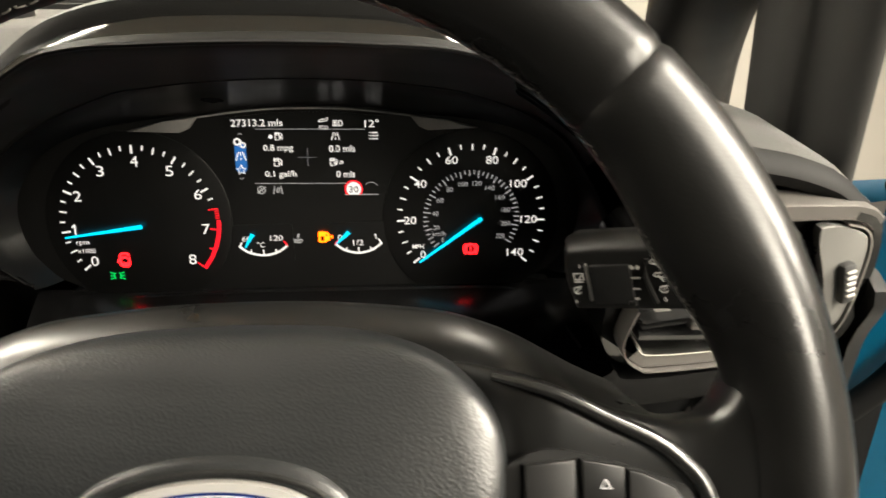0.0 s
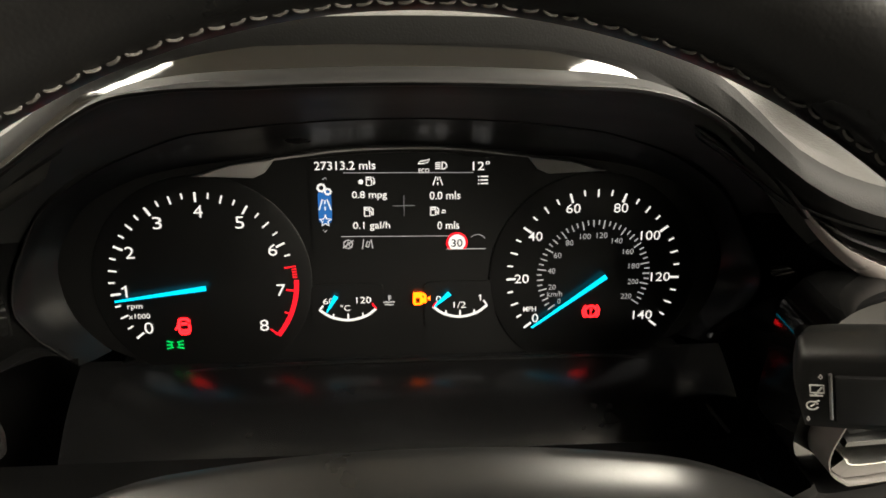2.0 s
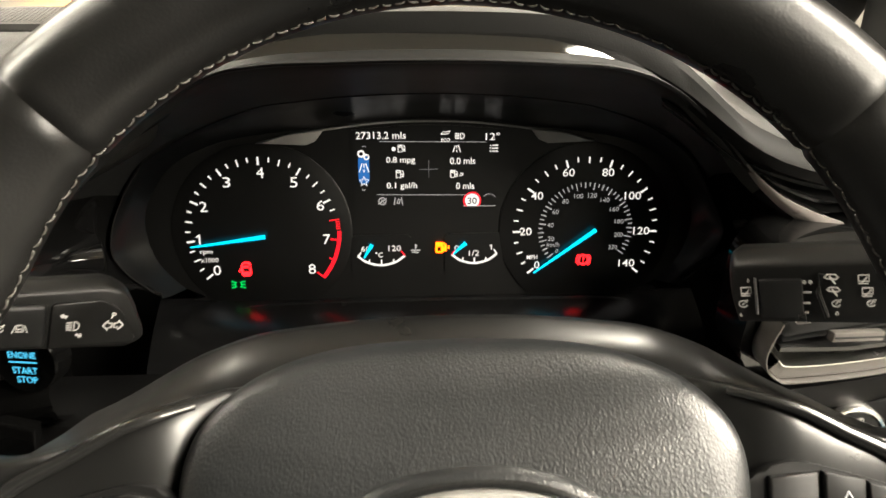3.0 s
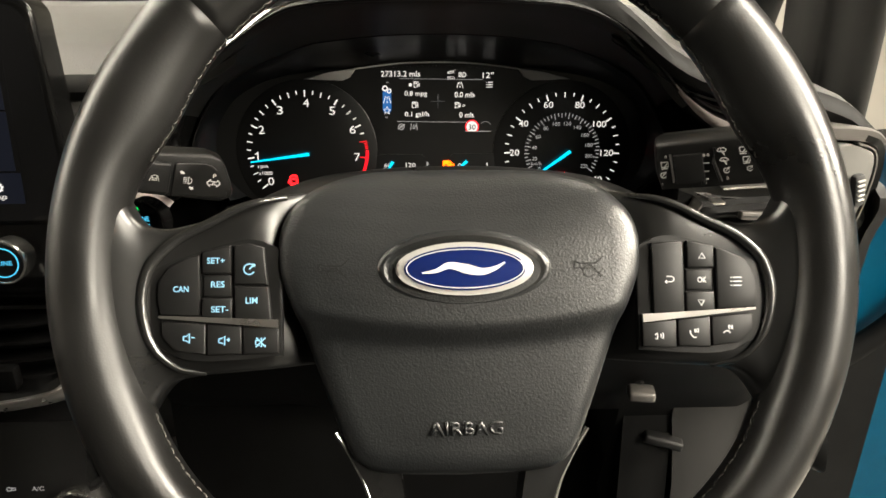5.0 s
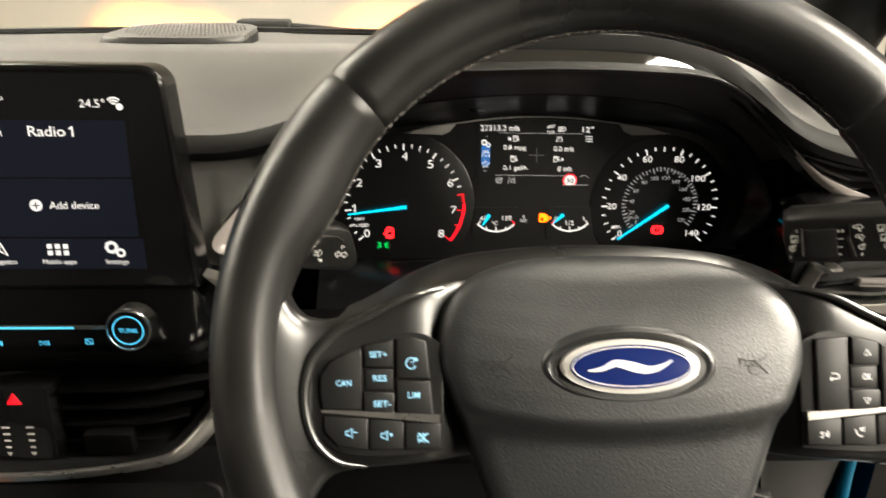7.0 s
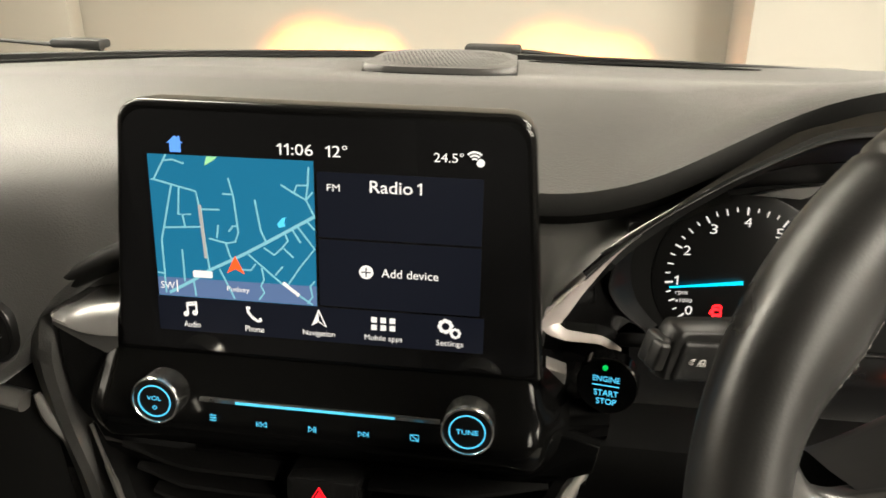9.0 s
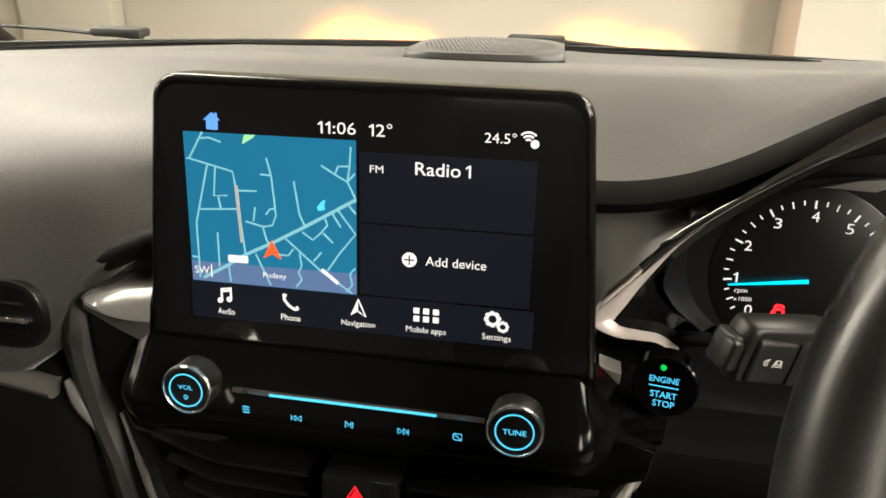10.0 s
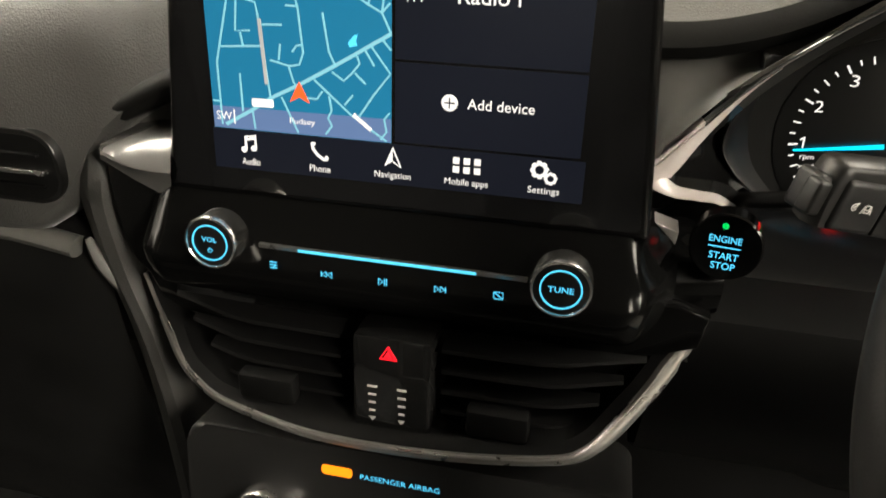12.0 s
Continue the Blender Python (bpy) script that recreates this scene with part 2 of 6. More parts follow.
def curved(points, n=8):
    """A smooth open line through a few points (Catmull-Rom), in two or three dimensions."""
    p = [np.array(q, float) for q in points]
    p = [2 * p[0] - p[1]] + p + [2 * p[-1] - p[-2]]
    out = []
    for a, b, c, d in zip(p, p[1:], p[2:], p[3:]):
        for i in range(n):
            t = i / n
            out.append(tuple(0.5 * ((2 * b) + (c - a) * t + (2 * a - 5 * b + 4 * c - d) * t * t + (3 * b - a - 3 * c + d) * t ** 3)))
    return out + [tuple(p[-2])]


def closed(points, n=6):
    """A smooth closed outline through a few points."""
    p = [np.array(q, float) for q in points]
    k, out = len(p), []
    for j in range(k):
        a, b, c, d = p[j - 1], p[j], p[(j + 1) % k], p[(j + 2) % k]
        for i in range(n):
            t = i / n
            out.append(tuple(0.5 * ((2 * b) + (c - a) * t + (2 * a - 5 * b + 4 * c - d) * t * t + (3 * b - a - 3 * c + d) * t ** 3)))
    return out


def stroke(points, width, low, high, bm=None, width_end=None):
    """A ribbon of that width along a line in the x, y plane."""
    bm = bm or bmesh.new()
    p = [Vector((x, y)) for x, y in points]
    n, rows = len(p), []
    for i, q in enumerate(p):
        way = (p[min(i + 1, n - 1)] - p[max(i - 1, 0)]).normalized()
        w = (width + ((width_end if width_end is not None else width) - width) * i / max(1, n - 1)) / 2
        side = Vector((-way.y, way.x)) * w
        rows.append([bm.verts.new((*(q + s * side), h)) for s, h in ((1, low), (1, high), (-1, high), (-1, low))])
    for a, b in zip(rows, rows[1:]):
        for i in range(3):
            bm.faces.new((a[i], b[i], b[i + 1], a[i + 1]))
    for r, flip in ((rows[0], 1), (rows[-1], -1)):
        bm.faces.new(r[::flip])
    return bm


def tube(points, radius, sides=10, bm=None, flat=1.0, cap=True):
    """A round bar along a line in space."""
    bm = bm or bmesh.new()
    p = [Vector(q) for q in points]
    n, rings = len(p), []
    up = Vector((0, 0, 1))
    for i, q in enumerate(p):
        way = (p[min(i + 1, n - 1)] - p[max(i - 1, 0)]).normalized()
        side = way.cross(up)
        side = side.normalized() if side.length > 1e-4 else way.cross(Vector((0, 1, 0))).normalized()
        top = side.cross(way)
        r = radius(i / (n - 1)) if callable(radius) else radius
        rings.append([bm.verts.new(q + r * (math.cos(a) * side + flat * math.sin(a) * top)) for a in (2 * math.pi * k / sides for k in range(sides))])
    for a, b in zip(rings, rings[1:]):
        for k in range(sides):
            bm.faces.new((a[k], a[(k + 1) % sides], b[(k + 1) % sides], b[k]))
    if cap:
        bm.faces.new(rings[0][::-1])
        bm.faces.new(rings[-1])
    return bm


def lathe(profile, sides=40, bm=None, at=(0, 0)):
    """A turned body about z: rows of radius and height; the first and last close it."""
    bm = bm or bmesh.new()
    rings = [[bm.verts.new((at[0] + r * math.cos(2 * math.pi * k / sides), at[1] + r * math.sin(2 * math.pi * k / sides), h)) for k in range(sides)] for r, h in profile]
    for a, b in zip(rings, rings[1:]):
        for k in range(sides):
            bm.faces.new((a[k], a[(k + 1) % sides], b[(k + 1) % sides], b[k]))
    bm.faces.new(rings[0][::-1])
    bm.faces.new(rings[-1])
    return bm


def loft(rows, bm=None, loop=False):
    """A sheet through rows of points in space."""
    bm = bm or bmesh.new()
    grid = [[bm.verts.new(p) for p in row] for row in rows]
    for a, b in zip(grid, grid[1:]):
        m = len(a)
        for k in range(m if loop else m - 1):
            try:
                bm.faces.new((a[k], a[(k + 1) % m], b[(k + 1) % m], b[k]))
            except ValueError:
                pass
    return bm


def thick(ob, depth, offset=-1.0):
    mod = ob.modifiers.new("thickness", "SOLIDIFY")
    mod.thickness, mod.offset = depth, offset
    return ob


def lettering(text, size, mat, parent, at, name="lettering", align="CENTER", label="", depth=0.00012, bold=0.0, turn=0.0, squeeze=1.0):
    curve = bpy.data.curves.new(name, "FONT")
    curve.body, curve.size, curve.align_x, curve.align_y, curve.extrude, curve.offset = text, size, align, "CENTER", depth, bold
    curve.resolution_u = 3
    ob = bpy.data.objects.new(name, curve)
    me = bpy.data.meshes.new_from_object(ob)
    bpy.data.objects.remove(ob)
    bpy.data.curves.remove(curve)
    me.materials.append(mat)
    made = new(name, me)
    made.parent = parent
    made.matrix_basis = pose(*at, 0, 0, turn) @ Matrix.Diagonal((squeeze, 1, 1, 1))
    if label:
        made["label"] = label
    return made


def interp(x, table):
    xs, ys = zip(*table)
    return float(np.interp(x, xs, ys))


# ---- the garage ----
def slab(name, x0, x1, y0, y1, z0, z1, mat, label, category="wall"):
    ob = link_mesh(name, box(x1 - x0, y1 - y0, z1 - z0, 0.004, ((x0 + x1) / 2, (y0 + y1) / 2, (z0 + z1) / 2)), mat)
    return tagged(ob, label, category, kind="structure")


POST, PIER = -2.06, 0.36
slab("floor", -3.4, 3.0, -4.2, 3.0, -0.1, 0.0, CONCRETE, "grey concrete garage floor", "floor")
slab("wall_front", -3.4, 3.0, 2.75, 2.95, 0.0, 2.7, WALLPAINT, "white painted garage wall lit by headlamps")
slab("wall_pier", PIER, 3.0, 2.45, 2.744, 0.0, 2.696, WALLGREY, "greyish projecting garage wall pier")
slab("wall_post", POST - 0.4, POST, 2.66, 2.745, 0.0, 2.69, WALLPAINT, "white vertical post on the garage wall")
slab("wall_back", -3.4, 3.0, -4.4, -4.204, 0.0, 2.7, WALLPAINT, "plain white garage wall")
slab("wall_left", -3.6, -3.404, -4.2, 2.95, 0.0, 2.7, WALLPAINT, "plain white garage wall")
slab("wall_right", 3.004, 3.2, -4.2, 2.95, 0.0, 2.7, WALLPAINT, "plain white garage wall")
slab("ceiling", -3.6, 3.2, -4.4, 2.95, 2.704, 2.8, WALLPAINT, "white garage ceiling", "ceiling")

# ---- the car's shell round the driver ----
MID = -0.35
slab("car_floor", -1.04, 0.34, -1.2, 0.95, 0.26, 0.30, CARPET, "black carpeted car floor", "car floor")
slab("bulkhead", -1.04, 0.32, 0.90, 0.93, 0.304, 0.985, CARPET, "dark bulkhead behind the pedals", "bulkhead")
slab("passenger_door_panel", -1.10, -1.044, -1.2, 0.92, 0.25, 0.97, HARD, "black moulded passenger door trim", "door panel")
slab("cabin_back", -1.04, 0.34, -1.26, -1.204, 0.30, 1.06, CLOTH, "dark rear end of the cabin", "cabin lining")
slab("cabin_side_left", -1.10, -1.044, -1.2, -0.40, 0.974, 1.40, CLOTH, "dark rear side lining", "cabin lining")
slab("cabin_side_right", 0.344, 0.40, -1.2, -0.42, 0.334, 1.02, CLOTH, "dark rear side lining beside the door opening", "cabin lining")


def roof_rows():
    rows = []
    for i in range(13):
        x = MID - 0.62 + 1.24 * i / 12
        crown = 0.035 * (1 - ((x - MID) / 0.62) ** 2)
        rows.append([(x, y, z + crown) for y, z in ((0.22, 1.335), (0.12, 1.365), (-0.15, 1.41), (-0.5, 1.44), (-1.0, 1.42), (-1.4, 1.34))])
    return rows


roof = link_mesh("car_roof", loft(roof_rows()), HEADLINER)
thick(roof, 0.03, 1.0)
tagged(roof, "pale grey headliner under the car roof", "car roof", kind="structure")


def pillar(name, line, radius, mat, label, flat=0.6):
    ob = link_mesh(name, tube(curved(line, 8), radius, 16, flat=flat), mat)
    return tagged(ob, label, "pillar", kind="structure")


pillar("windscreen_pillar_left", [(-1.06, 0.90, 0.98), (-0.99, 0.55, 1.18), (-0.93, 0.20, 1.345)], 0.045, HARD, "black windscreen pillar trim")
pillar("windscreen_pillar_right", [(0.356, 0.74, 0.90), (0.297, 0.60, 1.02), (0.252, 0.42, 1.16), (0.21, 0.20, 1.335)], 0.040, HARD, "black windscreen pillar trim beside the driver")
rows = []
for z in np.linspace(0.90, 1.40, 14):
    dx, dy = -0.19 * (z - 1.0), -0.30 * (z - 1.0)
    rows.append([(x + dx, y + dy, z) for x, y in curved([(0.340, 0.56), (0.308, 0.52), (0.299, 0.468), (0.302, 0.448), (0.308, 0.444), (0.311, 0.436), (0.313, 0.416), (0.320, 0.406), (0.330, 0.408), (0.335, 0.43), (0.336, 0.50)], 4)])
tagged(link_mesh("door_frame_pillar", loft(rows), PILLAR), "tall dark pillar at the open driver door", "pillar", kind="structure")

# windscreen: a thin clear sheet
glass = bpy.data.materials.new("windscreen_glass")
glass.use_nodes = True
gn, gl = glass.node_tree.nodes, glass.node_tree.links
gn.clear()
clear_node, shine, mixed, out = (gn.new(k) for k in ("ShaderNodeBsdfTransparent", "ShaderNodeBsdfGlossy", "ShaderNodeMixShader", "ShaderNodeOutputMaterial"))
shine.inputs["Roughness"].default_value = 0.02
clear_node.inputs[0].default_value = (0.96, 0.97, 0.95, 1)
mixed.inputs[0].default_value = 0.02
gl.new(clear_node.outputs[0], mixed.inputs[1])
gl.new(shine.outputs[0], mixed.inputs[2])
gl.new(mixed.outputs[0], out.inputs["Surface"])
rows = []
for i in range(15):
    s = -1 + 2 * i / 14
    rows.append([(MID + s * (0.69 - 0.12 * k), 0.955 - 0.20 * s * s * (1 - 0.5 * k) - 0.74 * k, 0.995 + 0.345 * k + 0.03 * k * (1 - k)) for k in (0, 0.25, 0.5, 0.75, 1.0)])
screen_pane = link_mesh("windscreen", loft(rows), glass)
screen_pane.visible_shadow = False
tagged(screen_pane, "clear curved windscreen glass", "windscreen", kind="structure")


rows = []
for i in range(41):
    q = -1 + i / 20
    x, y = MID + 0.69 * q, 0.945 - 0.20 * q * q
    rows.append([(x, y, 0.975), (x, y - 0.002, 0.990), (x, y - 0.006, 1.0055), (x, y - 0.002, 1.0065), (x, y + 0.006, 0.990)])
tagged(link_mesh("windscreen_band", loft(rows), RUBBER), "black painted band along the foot of the windscreen", "windscreen band", kind="structure")


# ---- the dashboard ----
EDGE_Z = [(-1.04, 0.885), (-0.550, 0.887), (-0.536, 0.905), (-0.524, 0.930), (-0.507, 0.950), (-0.48, 0.964), (-0.44, 0.979), (-0.38, 0.992), (-0.247, 0.994), (-0.217, 0.994), (-0.18, 1.003), (-0.163, 1.012), (-0.144, 1.022),
          (-0.11, 1.045), (-0.085, 1.055), (-0.05, 1.060), (0.0, 1.061), (0.05, 1.060), (0.085, 1.055), (0.11, 1.044), (0.13, 1.030), (0.155, 1.010), (0.185, 0.999), (0.23, 0.991), (0.265, 0.984), (0.295, 0.970), (0.315, 0.945)]
EDGE_Y = [(-1.04, 0.305), (-0.56, 0.305), (-0.48, 0.322), (-0.42, 0.345), (-0.36, 0.36), (-0.14, 0.36), (-0.10, 0.348), (0.10, 0.346), (0.13, 0.340), (0.20, 0.338), (0.315, 0.345)]


def soft(x, table, w=0.014):
    return sum(interp(x + d * w, table) for d in (-1, -0.5, 0, 0.5, 1)) / 5


BACK_MOST = [(0.10, 0.965), (0.20, 0.80), (0.26, 0.64), (0.315, 0.50)]


def pad_profile(x):
    ze, ye = soft(x, EDGE_Z), soft(x, EDGE_Y)
    hood = max(0.0, min(1.0, (ze - 1.015) / 0.03))
    drop = max(0.0, x - 0.19) * 0.6
    front = [(ye + 0.10, max(ze + 0.012 - 0.016 * hood, 1.020 - drop)), (ye + 0.05, max(ze + 0.010 - 0.004 * hood, 1.013 - drop)), (ye + 0.024 - 0.010 * hood, max(ze + 0.009 + 0.001 * hood, 0.996 - drop)), (ye + 0.010 - 0.0065 * hood, max(ze + 0.006 + 0.003 * hood, 0.972 - drop)),
             (ye + 0.002 - 0.001 * hood, max(ze + 0.001 + 0.004 * hood, 0.94)), (ye, ze - 0.004), (ye + 0.004, ze - 0.010), (ye + 0.014, ze - 0.013), (ye + 0.05, ze - 0.014)]
    d = max(0.0, abs(x - MID) - 0.22)
    bow = -0.6 * d ** 1.1 if x < MID else 0.0
    most = interp(x, BACK_MOST)
    back = [(0.965 + bow, 0.985), (0.945 + bow, 0.999), (0.875 + bow, 1.003), (0.856 + bow, 1.001), (0.852 + bow, 1.009), (0.80 + bow, 1.012), (0.70 + 0.6 * bow, 1.018), (0.637 + 0.5 * bow, 1.021), (0.63 + 0.5 * bow, 1.0255), (0.56 + 0.3 * bow, 1.0265 + 0.3 * max(0, ze - 1.03))]
    back = [(min(y, most - 0.002 * i), z - drop) for i, (y, z) in enumerate(back)]
    return [(x, y, z) for y, z in back + front]


dashboard = thing("dashboard", pose(0, 0, 0), "dark grey soft-skinned car dashboard with gloss black trim", "dashboard", kind="structure")
xs = [-1.04 + i * 0.02 for i in range(26)] + [-0.53 + 0.01 * i for i in range(85)]
xs = sorted(set(round(x, 4) for x in xs if x <= 0.315))
pad_rows = [pad_profile(x) for x in xs]
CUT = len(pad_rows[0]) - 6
soft_bm = loft([row[:CUT + 1] for row in pad_rows])
loft([row[CUT:] for x, row in zip(xs, pad_rows) if x <= -0.445], soft_bm)
bmesh.ops.remove_doubles(soft_bm, verts=soft_bm.verts, dist=1e-6)
part("upper_pad", soft_bm, SOFT, dashboard, "grained soft dashboard top, pale with reflected light")
# The pad's front edge, coloured near black in place of its shade.
part("pad_lip", loft([row[CUT:] for x, row in zip(xs, pad_rows) if x >= -0.455]), PADSHADE, dashboard, "turned-under edge of the dashboard top, shade put into its colour")

for line in ([(-0.83, 0.66, 1.0175), (-0.69, 0.742, 1.0175), (-0.55, 0.80, 1.0145), (-0.43, 0.835, 1.0120)], [(-0.262, 0.828, 1.0125), (-0.14, 0.815, 1.0135), (-0.02, 0.790, 1.0148)]):
    # The slot is a black bar; its inner shade is only colour.
    part("defroster_slot", tube(curved(line, 8), lambda t: 0.0015 + 0.0040 * math.sin(math.pi * t) ** 0.5, 8, flat=0.35), VOID, dashboard, "black bar standing in for the shaded defroster slot")

# lip of the instrument hood, as an arch seen from the driver, and the outline of the dials behind it
ARCH = [(-0.160, 0.885), (-0.176, 0.904), (-0.1945, 0.9195), (-0.207, 0.9215), (-0.2185, 0.922), (-0.2300, 0.9265), (-0.2307, 0.9345), (-0.2215, 0.946), (-0.210, 0.959), (-0.1915, 0.980),
        (-0.168, 1.000), (-0.140, 1.0205), (-0.106, 1.0425), (-0.082, 1.050), (-0.05, 1.053), (0.0, 1.054),
        (0.05, 1.0525), (0.080, 1.0490), (0.104, 1.0405), (0.125, 1.0270), (0.145, 1.0085), (0.1615, 0.9915), (0.180, 0.9785), (0.200, 0.9695), (0.2165, 0.9630), (0.2180, 0.955), (0.206, 0.946), (0.195, 0.938), (0.183, 0.930), (0.170, 0.912), (0.156, 0.885)]
HALF_FACE = [(0.140, -0.050), (0.148, -0.046), (0.155, -0.042), (0.163, -0.034), (0.169, -0.026), (0.173, -0.016), (0.1745, -0.008), (0.175, 0.0), (0.173, 0.010), (0.168, 0.020),
             (0.155, 0.036), (0.128, 0.049), (0.095, 0.055), (0.066, 0.058), (0.035, 0.062)]
FACE = [(-u, v) for u, v in HALF_FACE] + [(0.0, 0.0635)] + [(0.97 * u, v) for u, v in HALF_FACE[::-1]]
CLUSTER = facing(0, 0.4375, 0.935, 7.5)
lip2, face2 = curved(ARCH, 5), curved(FACE, 5)
LAST = len(lip2) - 1
WIDE = [(0, 0.3), (12, 0.25), (24, 0.75), (33, 0.75), (44, 0.25), (50, 0.15), (55, 0.3), (62, 0.7), (70, 1.0)]
SET_BACK = [(0, 0.345), (50, 0.345), (55, 0.342), (60, 0.333), (65, 0.322), (70, 0.314)]
INNER = [(8, 0.0025), (15, 0.0030), (20, 0.0042), (25, 0.0090), (29, 0.0115), (33, 0.0105), (38, 0.0070), (43, 0.0036), (48, 0.0006)]
band, bead, shelf, side_wall, crescent = [], [], [], [], []
for i, ((x, z), (u, v)) in enumerate(zip(lip2, face2)):
    a, b = lip2[max(i - 1, 0)], lip2[min(i + 1, LAST)]
    n = Vector((-(b[1] - a[1]), b[0] - a[0])).normalized()
    at = CLUSTER @ Vector((u, v, 0.002))
    j = min(i, LAST - i)
    yl, w, inner = interp(j, SET_BACK), interp(j, WIDE), interp(j, INNER)
    band.append([(x + 0.0072 * w * n.x, yl + 0.033 * w, z + 0.0072 * w * n.y), (x + 0.0045 * w * n.x, yl + 0.0285 * w, z + 0.0045 * w * n.y), (x + 0.0012 * w * n.x, yl + 0.0215 * w, z + 0.0012 * w * n.y)])
    bead.append([(x + 0.0012 * w * n.x, yl + 0.0215 * w, z + 0.0012 * w * n.y), (x - 0.0012 * n.x, yl + 0.018 * w, z - 0.0012 * n.y), (x - 0.0006 * n.x, yl + 0.004 * w, z - 0.0006 * n.y), (x + 0.0002 * n.x, yl + 0.001, z + 0.0002 * n.y), (x, yl, z), (x - 0.0012 * n.x, yl + 0.0008, z - 0.0012 * n.y), (x - 0.002 * n.x, yl + 0.004, z - 0.002 * n.y)])
    crescent.append([(x - q * inner * n.x, 0.3435 + q * q * 0.006, z - q * inner * n.y) for q in (0, 0.3, 0.6, 0.85, 1.0)])
    s = Vector((x - 0.002 * n.x, yl + 0.004, z - 0.002 * n.y))
    g = max(0.0, min(1.0, (62 - j) / 20))
    out3, back3, k = Vector((n.x, 0, n.y)), Vector((0, 1, 0)), 0.585 + 0.20 * g
    edge = s.lerp(at, k) + out3 * 0.0035 - back3 * 0.001 * g
    shelf.append([tuple(s), tuple(s - out3 * (0.002 + 0.004 * g) + back3 * 0.003), tuple(s.lerp(at, 0.18) + out3 * (0.002 + 0.002 * g) + back3 * 0.018 * g), tuple(s.lerp(at, 0.42) + out3 * 0.003 + back3 * 0.022 * g),
                  tuple(s.lerp(at, k - 0.06) + out3 * 0.0035 + back3 * 0.010 * g), tuple(edge)])
    side_wall.append([tuple(edge), tuple(s.lerp(at, k + 0.02) + out3 * 0.0042), tuple(s.lerp(at, (1 + k) / 2) + out3 * 0.0032), tuple(at)])
for lo, hi in ((10, 41), (LAST - 40, LAST - 9)):
    part("hood_crescent", loft(crescent[lo - 2:hi + 7] if lo == 10 else crescent[lo - 7:hi + 2]), FLANGE, dashboard, "bright crescent edge beside the dials")
    part("hood_flange", loft(band[lo:hi]), FLANGE, dashboard, "bright tapered flange beside the dials")
    part("flange_lip", loft(bead[lo:hi]), FLANGE, dashboard, "bright curved lip beside the dials")
for lo, hi in ((9, 44), (LAST - 43, LAST - 8)):
    part("hood_corner", loft(shelf[lo:hi]), GLOSS, dashboard, "gloss black hollow beside the dials")
part("hood_band", loft(band[40:LAST - 39]), GLOSS, dashboard, "gloss black band round the instrument hood")
part("hood_bead", loft(bead[40:LAST - 39]), BEAD, dashboard, "dark rounded lip of the hood")
part("hood_recess", loft(shelf[43:LAST - 42]), RECESS, dashboard, "dark inner wall of the instrument hood")
part("dial_wall", loft(side_wall[9:LAST - 8]), DIALWALL, dashboard, "satin black wall round the dials")
part("recess_edge", tube([row[0] for row in side_wall[12:LAST - 11]], 0.0006, 6), BEAD, dashboard, "thin edge round the dial recess")

# satin grey panel between the pad, the screen and the hood
upper = sorted((x, z) for x, z in lip2[30:70])
rows = []
for x in np.linspace(-0.30, -0.138, 34):
    ze = soft(x, EDGE_Z)
    low = 0.90 if x < -0.231 else interp(x, upper) + 0.0025
    rows.append([(x, 0.385, ze - 0.008), (x, 0.372, ze - 0.014)] + [(x, 0.366 - interp(x, [(-0.14, 0.012), (-0.085, 0.045)]) * k, (ze - 0.018) * (1 - k) + min(low, ze - 0.019) * k) for k in (0.0, 0.25, 0.5, 0.75, 1.0)])
part("grey_panel", loft(rows), GREYTRIM, dashboard, "smooth grey panel under the dashboard edge")

# black panel with a ridge between the pad and the hood, beside the outer vent
upper = sorted((x, z) for x, z in lip2[80:LAST - 33])
rows = []
for x in np.linspace(0.112, 0.238, 32):
    ze, low = soft(x, EDGE_Z), interp(x, upper) + 0.0012
    fall = max(0.004, ze - 0.014 - low)
    rows.append([(x, 0.385, ze - 0.008), (x, 0.366, ze - 0.012), (x, 0.358, ze - 0.014)] + [(x, 0.354 + dy, ze - 0.014 - fall * q) for q, dy in ((0.2, 0.004), (0.36, -0.0045), (0.44, -0.0065), (0.52, -0.005), (0.62, 0.003), (0.8, 0.003), (1.0, -0.004))])
part("ridged_panel", loft(rows), SPOKE, dashboard, "satin black ridged panel between pad and hood")

# gloss ledge under the dials
rows = []
for x in np.linspace(-0.172, 0.176, 34):
    e = max(0.0, abs(x) - 0.09) / 0.07
    rows.append([(x, 0.434, 0.8835), (x, 0.428, 0.8815), (x, 0.420, 0.8812 - 0.003 * e), (x, 0.411, 0.8800 - 0.006 * e), (x, 0.402, 0.8780 - 0.009 * e), (x, 0.392, 0.8745 - 0.013 * e), (x, 0.381, 0.8690 - 0.017 * e), (x, 0.371, 0.8620 - 0.02 * e), (x, 0.364, 0.8530 - 0.022 * e), (x, 0.362, 0.84 - 0.02 * e)])
part("dial_ledge", loft(rows), LEDGE, dashboard, "gloss black ledge reflecting the warning lamps")

part("ledge_edge", tube(curved([(-0.135, 0.424, 0.8795), (-0.08, 0.4275, 0.8818), (0.0, 0.428, 0.8822), (0.08, 0.4275, 0.8818), (0.12, 0.4265, 0.8812), (0.142, 0.421, 0.8770), (0.155, 0.405, 0.8690), (0.165, 0.385, 0.8600)], 8), 0.0009, 8), SPOKE, dashboard)

# lower dashboard over the driver's knees
rows = []
